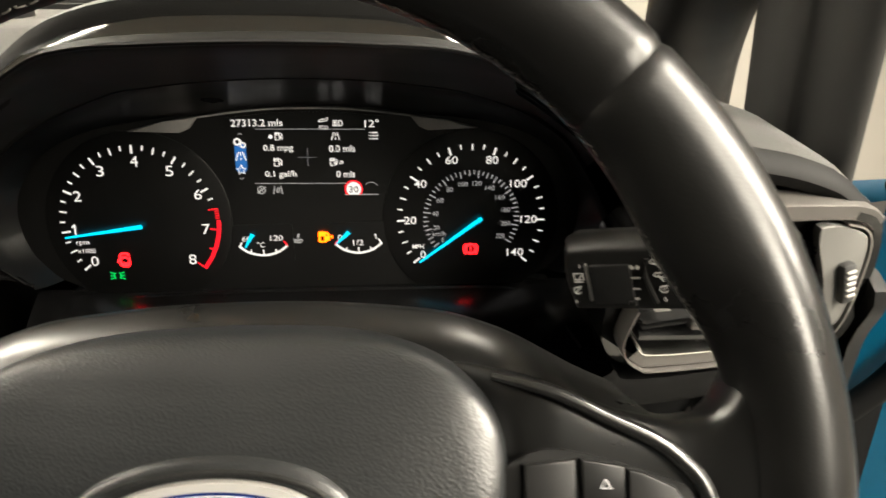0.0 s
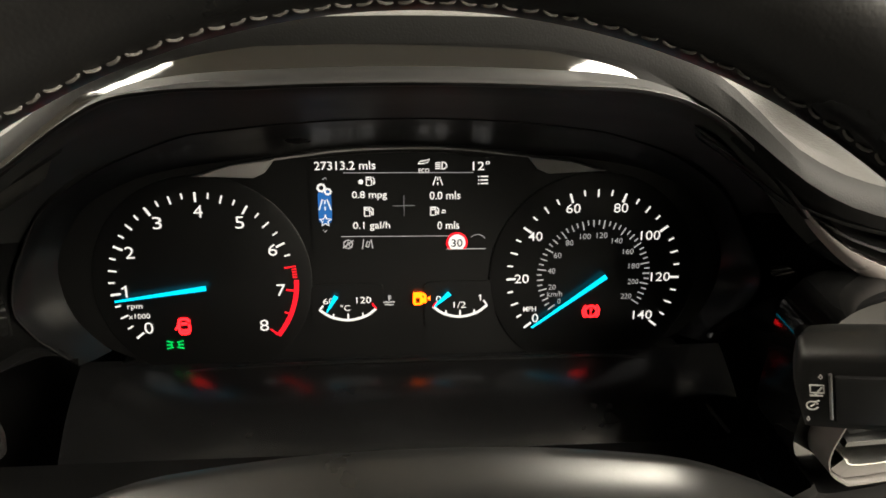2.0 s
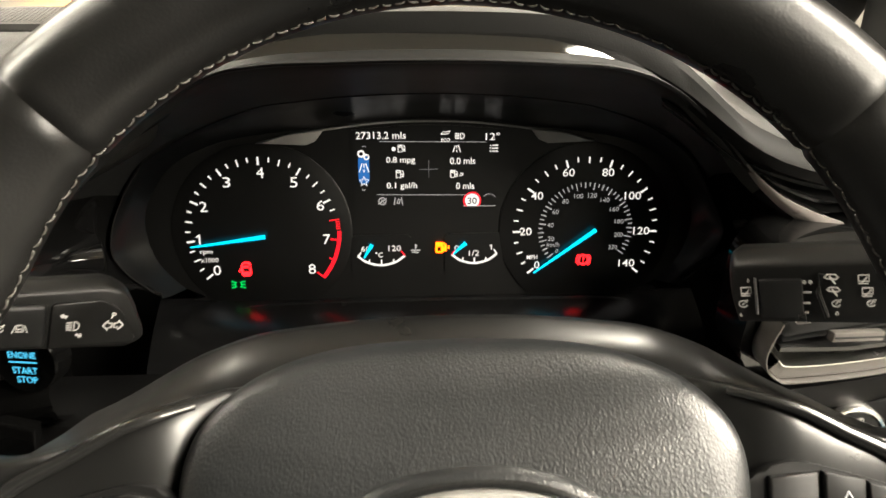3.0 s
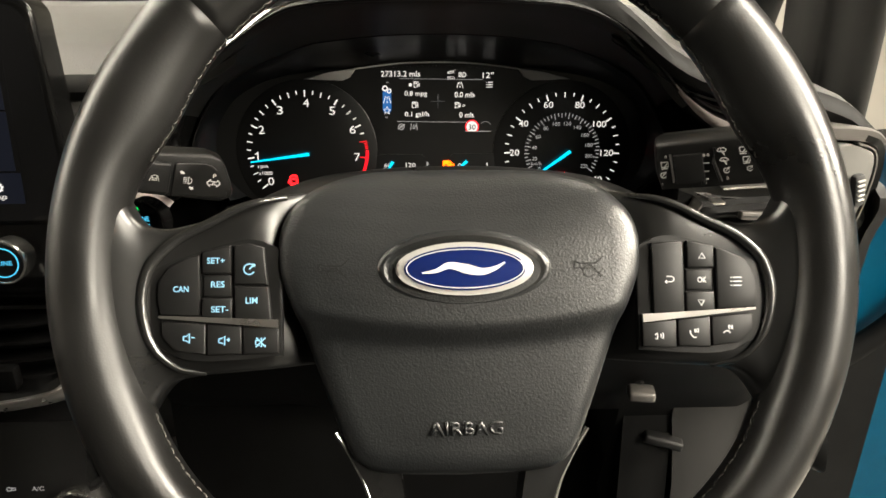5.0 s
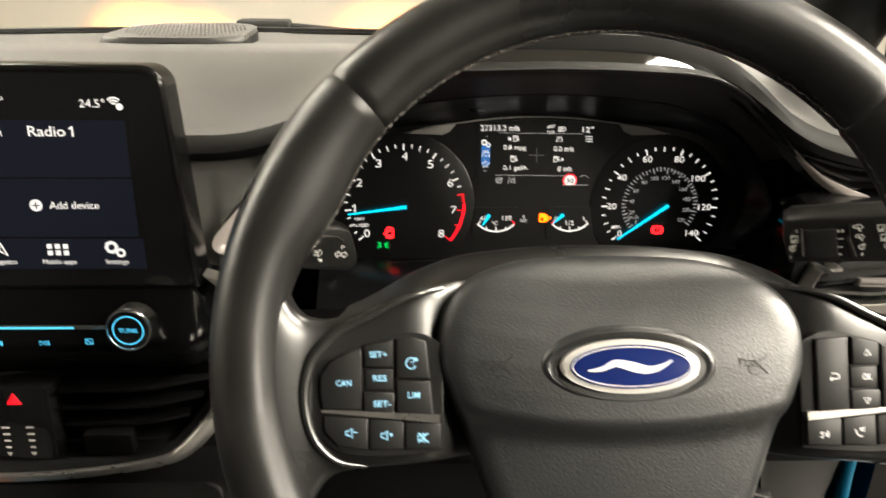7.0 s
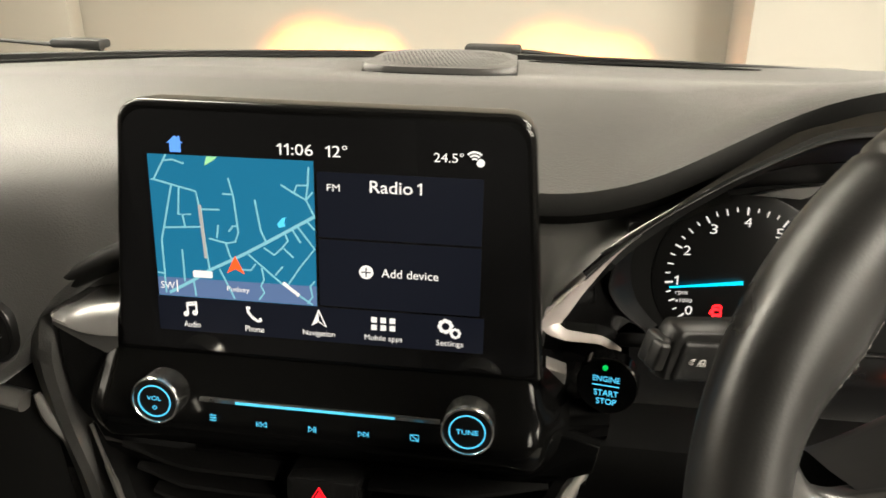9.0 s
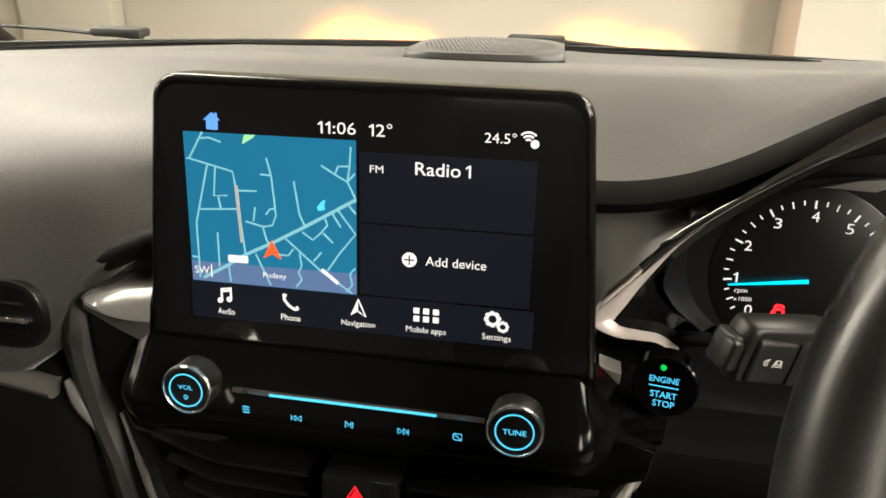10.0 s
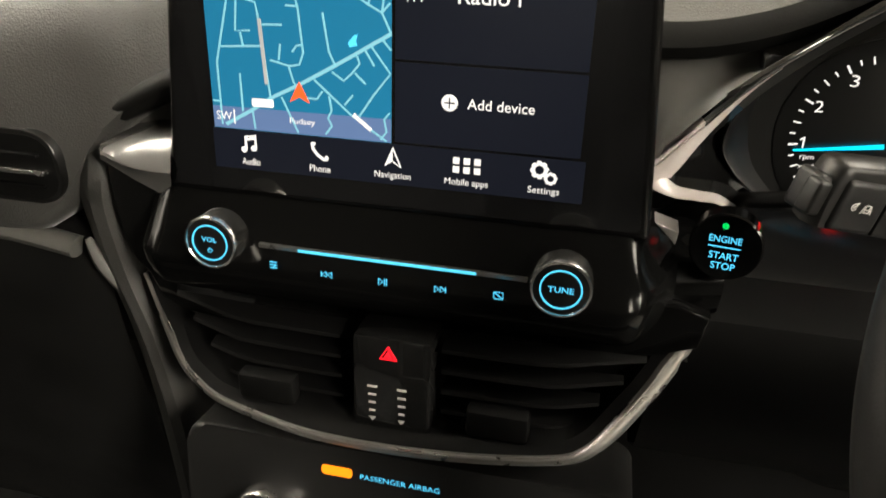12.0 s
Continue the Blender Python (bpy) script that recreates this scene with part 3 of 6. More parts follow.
for x in np.linspace(-0.215, 0.305, 30):
    side = 0.02 * max(0.0, x - 0.27) / 0.035
    floor_z = interp(x, [(-0.115, 0.712), (-0.060, 0.69), (0.158, 0.69), (0.166, 0.44)])
    rows.append([(x, y + side, max(z, floor_z)) for y, z in ((0.37, 0.868), (0.340, 0.867), (0.330, 0.863), (0.326, 0.855), (0.324, 0.84), (0.332, 0.80), (0.36, 0.745), (0.40, 0.70), (0.425, 0.62), (0.44, 0.52), (0.56, 0.44))])
# Blacker than the other hard plastic: the shade down here is in its colour.
part("knee_panel", loft(rows), VENTSHADE, dashboard, "black plastic panel over the driver's knees")

# passenger side below the pad
rows = []
for x in np.linspace(-1.04, -0.53, 27):
    rows.append([(x, y, z) for y, z in ((0.36, 0.876), (0.330, 0.874), (0.322, 0.868), (0.318, 0.85), (0.322, 0.80), (0.335, 0.70), (0.36, 0.58), (0.42, 0.50), (0.6, 0.45))])
part("glovebox_panel", loft(rows), HARD, dashboard, "black plastic glovebox panel")
part("edge_strip", tube(curved([(-1.0, 0.312, 0.888), (-0.75, 0.313, 0.882), (-0.60, 0.316, 0.8725), (-0.5745, 0.317, 0.8695), (-0.5598, 0.317, 0.8675), (-0.5450, 0.317, 0.8650)], 8), 0.0080, 10, flat=0.8), GREYTRIM, dashboard, "thin grey edge strip")
part("edge_strip", tube(curved([(-0.5345, 0.314, 0.8735), (-0.5311, 0.314, 0.8655), (-0.5273, 0.314, 0.8585), (-0.5219, 0.314, 0.8498), (-0.5171, 0.314, 0.8381), (-0.512, 0.312, 0.815), (-0.508, 0.310, 0.780)], 6), lambda t: 0.0012 + 0.0048 * math.sin(math.pi * min(1.0, 0.12 + t)) ** 1.5, 10, flat=0.8), GREYTRIM, dashboard, "tapered grey end of the edge strip")
rows = []
for x, y, z in curved([(-0.517, 0.345, 0.950), (-0.518, 0.322, 0.935), (-0.518, 0.312, 0.9155), (-0.519, 0.310, 0.8988), (-0.5175, 0.310, 0.878), (-0.5145, 0.310, 0.8565), (-0.5105, 0.309, 0.842), (-0.502, 0.307, 0.810), (-0.493, 0.303, 0.750), (-0.486, 0.297, 0.660)], 6):
    rows.append([(x - 0.030, y + 0.03, z + 0.004), (x - 0.018, y + 0.009, z + 0.002), (x - 0.010, y + 0.002, z + 0.001), (x - 0.003, y - 0.002, z), (x + 0.004, y - 0.001, z - 0.002), (x + 0.010, y + 0.006, z - 0.004), (x + 0.013, y + 0.05, z - 0.006)])
part("stack_cheek", loft(rows), CHEEK, dashboard, "soft black cheek beside the centre stack")
# A dark bar drawn where the pad's undercut casts its shadow.
part("undercut_shade", tube(curved([(-0.445, 0.325, 0.972), (-0.468, 0.325, 0.965), (-0.4771, 0.325, 0.9613), (-0.4939, 0.325, 0.9534), (-0.5098, 0.325, 0.9437), (-0.5217, 0.327, 0.934), (-0.5285, 0.330, 0.9228)], 6), lambda t: 0.0090 - 0.004 * t, 12), PADSHADE, dashboard, "dark bar standing in for the shade under the pad's end")
# Added unseen slab, black so that gaps in the dashboard look dark.
core = slab("dark_backing", -0.26, 0.325, 0.475, 0.49, 0.45, 0.975, VOID, "added black slab standing in for the shade behind the dashboard", "dashboard core")


# ---- small drawn marks ----
ICONS = {
    "speaker": [[(-1, 0.4), (-0.5, 0.4), (0.1, 0.9), (0.1, -0.9), (-0.5, -0.4), (-1, -0.4), (-1, 0.4)]],
    "minus": [[(0.45, 0.15), (1.1, 0.15)]],
    "plus": [[(0.45, 0.15), (1.1, 0.15)], [(0.78, 0.5), (0.78, -0.2)]],
    "mute": [[(-1, 0.4), (-0.5, 0.4), (0.1, 0.9), (0.1, -0.9), (-0.5, -0.4), (-1, -0.4), (-1, 0.4)], [(-1, -0.9), (0.9, 0.9)], [(0.4, -0.6), (0.9, -0.6)], [(-0.9, 0.9), (0.9, -0.9)]],
    "cruise": [arc(0, -0.1, 0.9, 30, 330, 14), [(0, -0.1), (0.9, 0.7)], [(0.5, 0.75), (0.95, 0.75), (0.95, 0.3)]],
    "back": [[(-0.6, 0.55), (0.5, 0.55), (0.9, 0.25), (0.9, -0.25), (0.5, -0.55), (-0.9, -0.55)], [(-0.55, -0.2), (-0.9, -0.55), (-0.55, -0.9)]],
    "up": [[(0, 0.6), (0.65, -0.5), (-0.65, -0.5), (0, 0.6), (0.65, -0.5)]],
    "down": [[(0, -0.6), (0.65, 0.5), (-0.65, 0.5), (0, -0.6), (0.65, 0.5)]],
    "list": [[(-0.5, y), (1, y)] for y in (0.7, 0, -0.7)] + [[(-1, y), (-0.75, y)] for y in (0.7, 0, -0.7)],
    "voice": [[(-0.9, 0.1), (-0.5, 0.5), (-0.35, -0.1), (-0.6, -0.7), (-0.9, -0.5)], arc(-0.3, 0, 0.6, -35, 35, 5), arc(-0.3, 0, 1.05, -35, 35, 5)],
    "call": [[(-0.9, 0.5), (-0.7, -0.3), (-0.1, -0.9), (0.4, -0.8)], [(0.1, 0.8), (0.1, 0.1)], [(0.2, 0.45), (0.8, 0.85), (0.8, 0.05), (0.2, 0.45)]],
    "hangup": [arc(-0.2, -0.9, 0.7, 20, 160, 8), [(0.2, 0.9), (0.8, 0.5), (0.2, 0.1), (0.2, 0.9)], [(0.9, 0.9), (0.9, 0.1)]],
    "horn": [[(-1, 0.45), (-0.55, 0.3), (0.5, 0.3), (1, 0.75)], [(-1, 0.45), (-1, -0.1), (-0.8, 0.0)], [(-0.8, 0.0), (-0.4, -0.05), (0.2, -0.05)], arc(0.0, -0.25, 0.42, 40, 320, 12), [(0.35, 0.0), (0.9, -0.6)]],
    "pump": [[(-0.8, -0.9), (-0.8, 0.9), (0.25, 0.9), (0.25, -0.9), (-0.8, -0.9)], [(-0.6, 0.3), (0.05, 0.3), (0.05, 0.7), (-0.6, 0.7), (-0.6, 0.3)], [(0.25, 0.0), (0.6, 0.0), (0.6, -0.7), (0.9, -0.7), (0.9, 0.4), (0.5, 0.8)]],
    "road": [[(-1, -0.9), (-0.4, 0.9)], [(1, -0.9), (0.4, 0.9)], [(0, -0.9), (0, -0.3)], [(0, 0.1), (0, 0.8)]],
    "star": [[(math.sin(math.pi * k / 5) * (1 if k % 2 == 0 else 0.42), math.cos(math.pi * k / 5) * (1 if k % 2 == 0 else 0.42)) for k in list(range(10)) + [0, 1]]],
    "gear": [[(math.cos(math.pi * k / 16) * (1 if (k // 2) % 2 == 0 else 0.72), math.sin(math.pi * k / 16) * (1 if (k // 2) % 2 == 0 else 0.72)) for k in range(33)]],
    "leaf": [[(-1, -0.1), (-0.6, 0.5), (0.3, 0.6), (1, 1.0), (0.7, 0.2), (0.1, 0.0), (-1, -0.1)]],
    "beam": [arc(0.1, 0, 0.75, -90, 90, 8) + [(0.1, -0.75)]] + [[(-1, y), (-0.15, y)] for y in (0.6, 0.2, -0.2, -0.6)],
    "lane": [[(-1, -0.9), (-0.7, 0.9)], [(1, -0.9), (0.7, 0.9)], [(-0.35, -0.4), (0.05, 0.6), (0.45, 0.4), (0.15, -0.6), (-0.35, -0.4)]],
    "stopped": [arc(0, 0, 0.8, 0, 360, 16), [(-0.4, -0.5), (0, 0.5), (0.4, -0.5)], [(-1, -0.7), (1, 0.7)]],
    "thermo": [[(0, 0.9), (0, -0.2)], [(0, 0.7), (0.4, 0.7)], [(0, 0.3), (0.4, 0.3)], [(-1, -0.45), (-0.5, -0.35), (0, -0.5), (0.5, -0.35), (1, -0.45)], [(-0.8, -0.9), (-0.3, -0.8), (0.2, -0.95), (0.8, -0.85)]],
    "chevron_up": [[(-0.8, -0.4), (0, 0.4), (0.8, -0.4)]],
    "chevron_down": [[(-0.8, 0.4), (0, -0.4), (0.8, 0.4)]],
    "sliders": [[(-1, 0.7), (1, 0.7)], [(-1, 0), (1, 0)], [(-1, -0.7), (1, -0.7)], [(-0.3, 1), (-0.3, 0.4)], [(0.4, 0.3), (0.4, -0.3)], [(-0.1, -0.4), (-0.1, -1)]],
    "previous": [[(-1, 0.7), (-1, -0.7)], [(-0.1, 0.7), (-0.9, 0), (-0.1, -0.7), (-0.1, 0.7)], [(0.9, 0.7), (0.1, 0), (0.9, -0.7), (0.9, 0.7)]],
    "play": [[(-0.9, 0.8), (-0.9, -0.8), (0.1, 0), (-0.9, 0.8)], [(0.45, 0.8), (0.45, -0.8)], [(0.9, 0.8), (0.9, -0.8)]],
    "next": [[(1, 0.7), (1, -0.7)], [(0.1, 0.7), (0.9, 0), (0.1, -0.7), (0.1, 0.7)], [(-0.9, 0.7), (-0.1, 0), (-0.9, -0.7), (-0.9, 0.7)]],
    "screen_off": [[(-0.9, 0.6), (-0.6, 0.8), (0.9, 0.8), (0.9, -0.8), (-0.7, -0.8), (-0.9, -0.5), (-0.9, 0.6)], [(-0.9, 0.8), (0.9, -0.8)]],
    "power": [arc(0, -0.1, 0.8, 130, 410, 14), [(0, 0.9), (0, 0)]],
    "note": [[(-0.5, -0.7), (-0.5, 0.8), (0.7, 1.0), (0.7, -0.5)], [(-0.5, 0.5), (0.7, 0.7)], arc(-0.75, -0.7, 0.22, 0, 360, 8), arc(0.45, -0.5, 0.22, 0, 360, 8)],
    "phone": [[(-0.85, 0.9), (-0.75, 0.2), (-0.2, -0.5), (0.5, -0.95), (0.95, -0.85)], [(-0.9, 0.85), (-0.45, 0.75)], [(0.75, -0.5), (0.95, -0.9)]],
    "wifi": [arc(0, -0.8, r, 45, 135, 8) for r in (0.5, 1.0, 1.5)],
    "wiper": [[(-0.9, 0.2), (-0.5, 0.7), (0.5, 0.7), (0.9, 0.2), (0.6, -0.1), (-0.5, 0.0), (-0.9, 0.2)], [(0, -0.1), (0.5, -0.9)], [(-0.2, 0.4), (0.4, -0.6)]],
    "rear_wiper": [[(-0.7, 0.7), (0.7, 0.7), (0.7, -0.4), (-0.7, -0.4), (-0.7, 0.7)], [(-0.3, -0.8), (0.5, 0.4)], [(-0.8, -0.8), (0.6, -0.8)]],
    "wash": [arc(0, 0, 0.7, 20, 340, 10), [(0.2, 0.6), (0.9, 0.9)], [(-0.2, -0.2), (0.3, 0.3)]],
    "drop": [[(0, 0.6), (0.35, -0.2), (0, -0.6), (-0.35, -0.2), (0, 0.6)]],
    "arrows": [[(-0.95, 0), (-0.45, 0.5), (-0.45, 0.22), (-0.1, 0.22), (-0.1, -0.22), (-0.45, -0.22), (-0.45, -0.5), (-0.95, 0)], [(0.95, 0), (0.45, 0.5), (0.45, 0.22), (0.1, 0.22), (0.1, -0.22), (0.45, -0.22), (0.45, -0.5), (0.95, 0)]],
    "lane_car": [[(-1, -0.8), (-0.6, 0.4)], [(1, -0.8), (0.6, 0.4)], [(-0.5, -0.2), (-0.35, 0.45), (0.35, 0.45), (0.5, -0.2), (0.5, -0.6), (-0.5, -0.6), (-0.5, -0.2), (0.5, -0.2)]],
    "fan_car": [arc(-0.3, 0, 0.5, 0, 360, 10), [(0.2, 0.3), (0.9, 0.3), (0.9, -0.3), (0.2, -0.3)]],
}


def mark(shape, size, mat, parent, at, weight=0.16, aspect=1.0, name="symbol", label="", turn=0.0):
    bm = bmesh.new()
    for line in ICONS[shape]:
        stroke([(x * size * aspect, y * size) for x, y in line], weight * size, -0.0001, 0.0001, bm)
    ob = part(name, bm, mat, parent, label, smooth=False)
    ob.matrix_basis = pose(*at, 0, 0, turn)
    return ob


def placed(ob, m):
    ob.matrix_basis = m
    return ob


def words(text, mat, parent, at, width, height, name="lettering", turn=0.0, bold=0.0, label=""):
    """Lettering drawn out to a width and height, about its middle."""
    if text == "1":
        bm = stroke([(0.12 * height, -height / 2), (0.12 * height, height / 2)], 0.16 * height, 0.0, 0.0001)
        stroke([(0.12 * height, 0.44 * height), (-0.20 * height, 0.22 * height)], 0.14 * height, 0.0, 0.0001, bm)
        return placed(part(name, bm, mat, parent, label, smooth=False), pose(*at, 0, 0, turn))
    ob = lettering(text, 1.0, mat, parent, (0, 0, 0), name, label=label, depth=0.0, bold=bold)
    co = np.array([v.co[:] for v in ob.data.vertices])
    lo, hi = co.min(0), co.max(0)
    mid, span = (lo + hi) / 2, hi - lo
    sx = width / span[0] if width else height / span[1]
    sy = height / span[1] if height else sx
    for v in ob.data.vertices:
        v.co = ((v.co.x - mid[0]) * sx, (v.co.y - mid[1]) * sy, 0)
    ob.matrix_basis = pose(*at, 0, 0, turn)
    return ob


# ---- the steering wheel ----
wheel = thing("steering_wheel", facing(0.0, 0.1655, 0.9523, 27), "black leather steering wheel with blue oval badge and lit buttons", "steering wheel")
R_RIM, R_TUBE = 0.1670, 0.0168
SEAMS = (44.0, 136.0, 238.0, 302.0)


GRIP = [(-90, -0.0020), (-50, -0.0036), (-35, -0.0034), (-27, -0.0012), (-15, -0.0010), (0, -0.0012), (10, -0.0013), (16, 0.0014), (22, 0.0060), (27, 0.0075), (33, 0.0060), (40, 0.0040), (48, 0.0030), (65, 0.0020), (90, 0.0017)]


def swell(a):
    """How much thicker the grip is on its inner side, at that angle round the rim."""
    return soft(math.degrees(math.asin(math.sin(radians(a)))), GRIP, 2.5)


def rim_mesh():
    rows = []
    n = 360
    for i in range(n):
        a = 360 * i / n
        gap = min(abs((a - s + 180) % 360 - 180) for s in SEAMS)
        r = R_TUBE - (0.0011 if gap < 0.6 else 0.0)
        c, s = math.cos(radians(a)), math.sin(radians(a))
        w = swell(a)
        rows.append([((R_RIM - (r + w * max(0, math.cos(b))) * math.cos(b)) * c, (R_RIM - (r + w * max(0, math.cos(b))) * math.cos(b)) * s, 1.05 * r * math.sin(b)) for b in (2 * math.pi * k / 22 for k in range(22))])
    return loft(rows + [rows[0]], loop=True)


rim_bm = rim_mesh()
bmesh.ops.remove_doubles(rim_bm, verts=rim_bm.verts, dist=1e-6)
bmesh.ops.recalc_face_normals(rim_bm, faces=rim_bm.faces)
rim = part("rim", rim_bm, LEATHER, wheel, "worn black leather rim with grey stitching")

stitch_mesh = None
for start, stop in ((18, 162), (206, 252), (288, 334)):
    count = int(radians(stop - start) * 0.1505 / 0.0040)
    for k in range(count):
        a = radians(start + (stop - start) * (k + 0.5) / count)
        b = radians(4)
        inner = R_RIM - (R_TUBE + swell(math.degrees(a))) * math.cos(b)
        spot = Vector((inner * math.cos(a), inner * math.sin(a), 1.05 * R_TUBE * math.sin(b)))
        inward = Vector((-math.cos(a) * math.cos(b), -math.sin(a) * math.cos(b), math.sin(b)))
        along = Vector((-math.sin(a), math.cos(a), 0))
        side = inward.cross(along)
        way = (along * 0.93 + side * (0.28 if k % 2 else -0.28)).normalized()
        if stitch_mesh is None:
            bm = tube([(-0.0015, 0, -0.0004), (-0.0011, 0, 0.0001), (0, 0, 0.0003), (0.0011, 0, 0.0001), (0.0015, 0, -0.0004)], 0.00034, 6)
            st = part("stitch", bm, THREAD, rim, "grey thread stitch")
            stitch_mesh = st.data
        else:
            st = new("stitch", stitch_mesh)
            st.parent = rim
        m = Matrix((way, inward.cross(way), inward)).transposed().to_4x4()
        m.translation = spot
        st.matrix_basis = m


def mirrored(points, side):
    return [(x * side, y) for x, y in points]


TOP_V = [(0.030, 0.0345), (0.0711, 0.0335), (0.0919, 0.0290), (0.1178, 0.0185), (0.134, 0.0150), (0.1445, 0.0172), (0.1500, 0.0260), (0.1560, 0.0420), (0.162, 0.055)]
LOW_V = [(0.030, -0.047), (0.0686, -0.0480), (0.1172, -0.0510), (0.130, -0.0535), (0.1365, -0.0610), (0.1420, -0.0730), (0.1480, -0.0850), (0.156, -0.095), (0.162, -0.10)]
FRONT_H = [(0.030, -0.020), (0.068, -0.016), (0.083, -0.002), (0.092, 0.0015), (0.128, 0.0018), (0.138, 0.0032), (0.146, 0.0062), (0.153, 0.0086), (0.162, 0.0110)]


def spoke_mesh(side):
    rows = []
    for u in list(np.linspace(0.030, 0.125, 12)) + list(np.linspace(0.1275, 0.162, 24)):
        top, low, front = soft(u, TOP_V, 0.003), soft(u, LOW_V, 0.003), soft(u, FRONT_H, 0.004)
        back = -0.022 + 0.010 * max(0, u - 0.13) / 0.03
        mid_v, half_w, mid_h, half_h = (top + low) / 2, (top - low) / 2, (front + back) / 2, (front - back) / 2
        ring = []
        for k in range(40):
            a = 2 * math.pi * k / 40
            c, q = math.cos(a), math.sin(a)
            ring.append((side * u, mid_v + half_w * math.copysign(abs(c) ** 0.30, c), mid_h + half_h * math.copysign(abs(q) ** 0.45, q)))
        rows.append(ring)
    bm = loft(rows, loop=True)
    bmesh.ops.recalc_face_normals(bm, faces=bm.faces)
    return bm


POD = [(0.0800, 0.004), (0.0880, 0.0085), (0.1003, 0.0090), (0.1290, 0.0000), (0.1405, -0.0075), (0.1425, -0.0190), (0.1355, -0.0365), (0.1180, -0.0440), (0.0800, -0.0425)]
for side in (-1, 1):
    spoke = part("spoke", spoke_mesh(side), SPOKE, wheel, "satin black spoke running into the rim")
    edge = curved([(0.0800, 0.0295, -0.006), (0.0900, 0.0272, 0.0), (0.1000, 0.0238, 0.0016), (0.1125, 0.0173, 0.0020), (0.1252, 0.0110, 0.0024), (0.1327, 0.0052, 0.0030), (0.1384, -0.0016, 0.0036), (0.1411, -0.0105, 0.0040), (0.1417, -0.0193, 0.0040), (0.1404, -0.0281, 0.0038), (0.1378, -0.0357, 0.0034), (0.1335, -0.0420, 0.0026), (0.1262, -0.0475, 0.0008), (0.115, -0.0500, -0.003)], 5)
    part("pod_surround", tube([(side * x, y, h) for x, y, h in edge], lambda t: 0.0012 + 0.0016 * math.sin(math.pi * t), 12), PODRIM, spoke, "gloss black raised edge round the buttons")
    pod = part("button_pod", prism(mirrored(curved(POD, 4), side), 0.000, 0.0035, 0.001, 2), HARD, spoke)
    keys = [
        ("CAN" if side < 0 else "back", [(0.1163, -0.0238), (0.1163, 0.0030), (0.1215, 0.0018), (0.1300, -0.0026), (0.1342, -0.0090), (0.1345, -0.0165), (0.1330, -0.0235)] if side < 0 else [(0.0868, -0.0265), (0.0868, 0.0060), (0.1012, 0.0068), (0.1012, -0.0255)]),
        ("SET+" if side < 0 else "up", [(0.1152, -0.0055), (0.1152, 0.0045), (0.1025, 0.0070), (0.1025, -0.0055)] if side < 0 else [(0.1030, -0.0055), (0.1030, 0.0070), (0.1155, 0.0045), (0.1155, -0.0055)]),
        ("RES" if side < 0 else "OK", [(0.1148, -0.0158), (0.1148, -0.0062), (0.1025, -0.0062), (0.1025, -0.0158)]),
        ("SET-" if side < 0 else "down", [(0.1152, -0.0250), (0.1152, -0.0165), (0.1020, -0.0165), (0.1020, -0.0262)]),
        ("cruise" if side < 0 else "list", [(0.1010, -0.0105), (0.1012, 0.0068), (0.0945, 0.0078), (0.0880, 0.0060), (0.0862, -0.0108)] if side < 0 else [(0.1163, -0.0246), (0.1163, 0.0036), (0.1215, 0.0022), (0.1300, -0.0020), (0.1342, -0.0085), (0.1350, -0.0165), (0.1340, -0.0238)]),
    ]
    if side < 0:
        keys.append(("LIM", [(0.1008, -0.0264), (0.1008, -0.0114), (0.0860, -0.0116), (0.0845, -0.0275)]))
    spots = {"CAN": (0.1241, -0.0122), "SET+": (0.1090, 0.0002), "RES": (0.1083, -0.0103), "SET-": (0.1072, -0.0213), "cruise": (0.0944, -0.0035), "LIM": (0.0933, -0.0176),
             "back": (0.0945, -0.0106), "up": (0.1098, -0.0002), "OK": (0.1098, -0.0110), "down": (0.1088, -0.0214), "list": (0.1252, -0.0120)}
    for legend, shape in keys:
        low = legend in ("RES", "OK")
        key = part("button", prism(mirrored(shape, side), 0.002, 0.0046 if low else 0.0056, 0.0007, 2), BUTTON, wheel, "black button with a pale lit legend")
        x, y = spots[legend]
        at = (x * side, y, 0.0049 if low else 0.0059)
        if legend.isupper():
            words(legend, LIT_PALE if side < 0 else LIT_WHITE, key, at, {"CAN": 0.0066, "SET+": 0.0077, "RES": 0.0060, "SET-": 0.0076, "LIM": 0.0052, "OK": 0.0041}[legend], 0.0027, bold=0.012)
        else:
            mark(legend, 0.0026 if legend in ("cruise", "list") else 0.0022, LIT_PALE if side < 0 else LIT_WHITE, key, at, 0.2)
    bar = mirrored([(0.1338, -0.0243), (0.0818, -0.0281)], side)
    part("silver_strip", stroke(bar, 0.0010, 0.003, 0.0060, width_end=0.0036), SATIN, wheel, "satin silver strip between the buttons")
    for k, (x0, x1) in enumerate(((0.1325, 0.1135), (0.1128, 0.0978), (0.0971, 0.0815))):
        y0, y1 = (-0.0262 + (0.1338 - q) * -0.0731 for q in (x0, x1))
        shape = [(x0, y0), (x1, y1), (x1, -0.0410), (x0 - (0.006 if k == 0 else 0), -0.0415 if k else -0.0395)]
        if k == 0:
            shape.append((x0, -0.033))
        key = part("button", prism(mirrored(shape, side), 0.002, 0.0054, 0.0007, 2), BUTTON, wheel, "black button with a pale lit symbol")
        names = (("speaker", "minus"), ("speaker", "plus"), ("mute",)) if side < 0 else (("hangup",), ("call",), ("voice",))
        x, y = ((0.1206, -0.0339), (0.1052, -0.0351), (0.0892, -0.0361))[k]
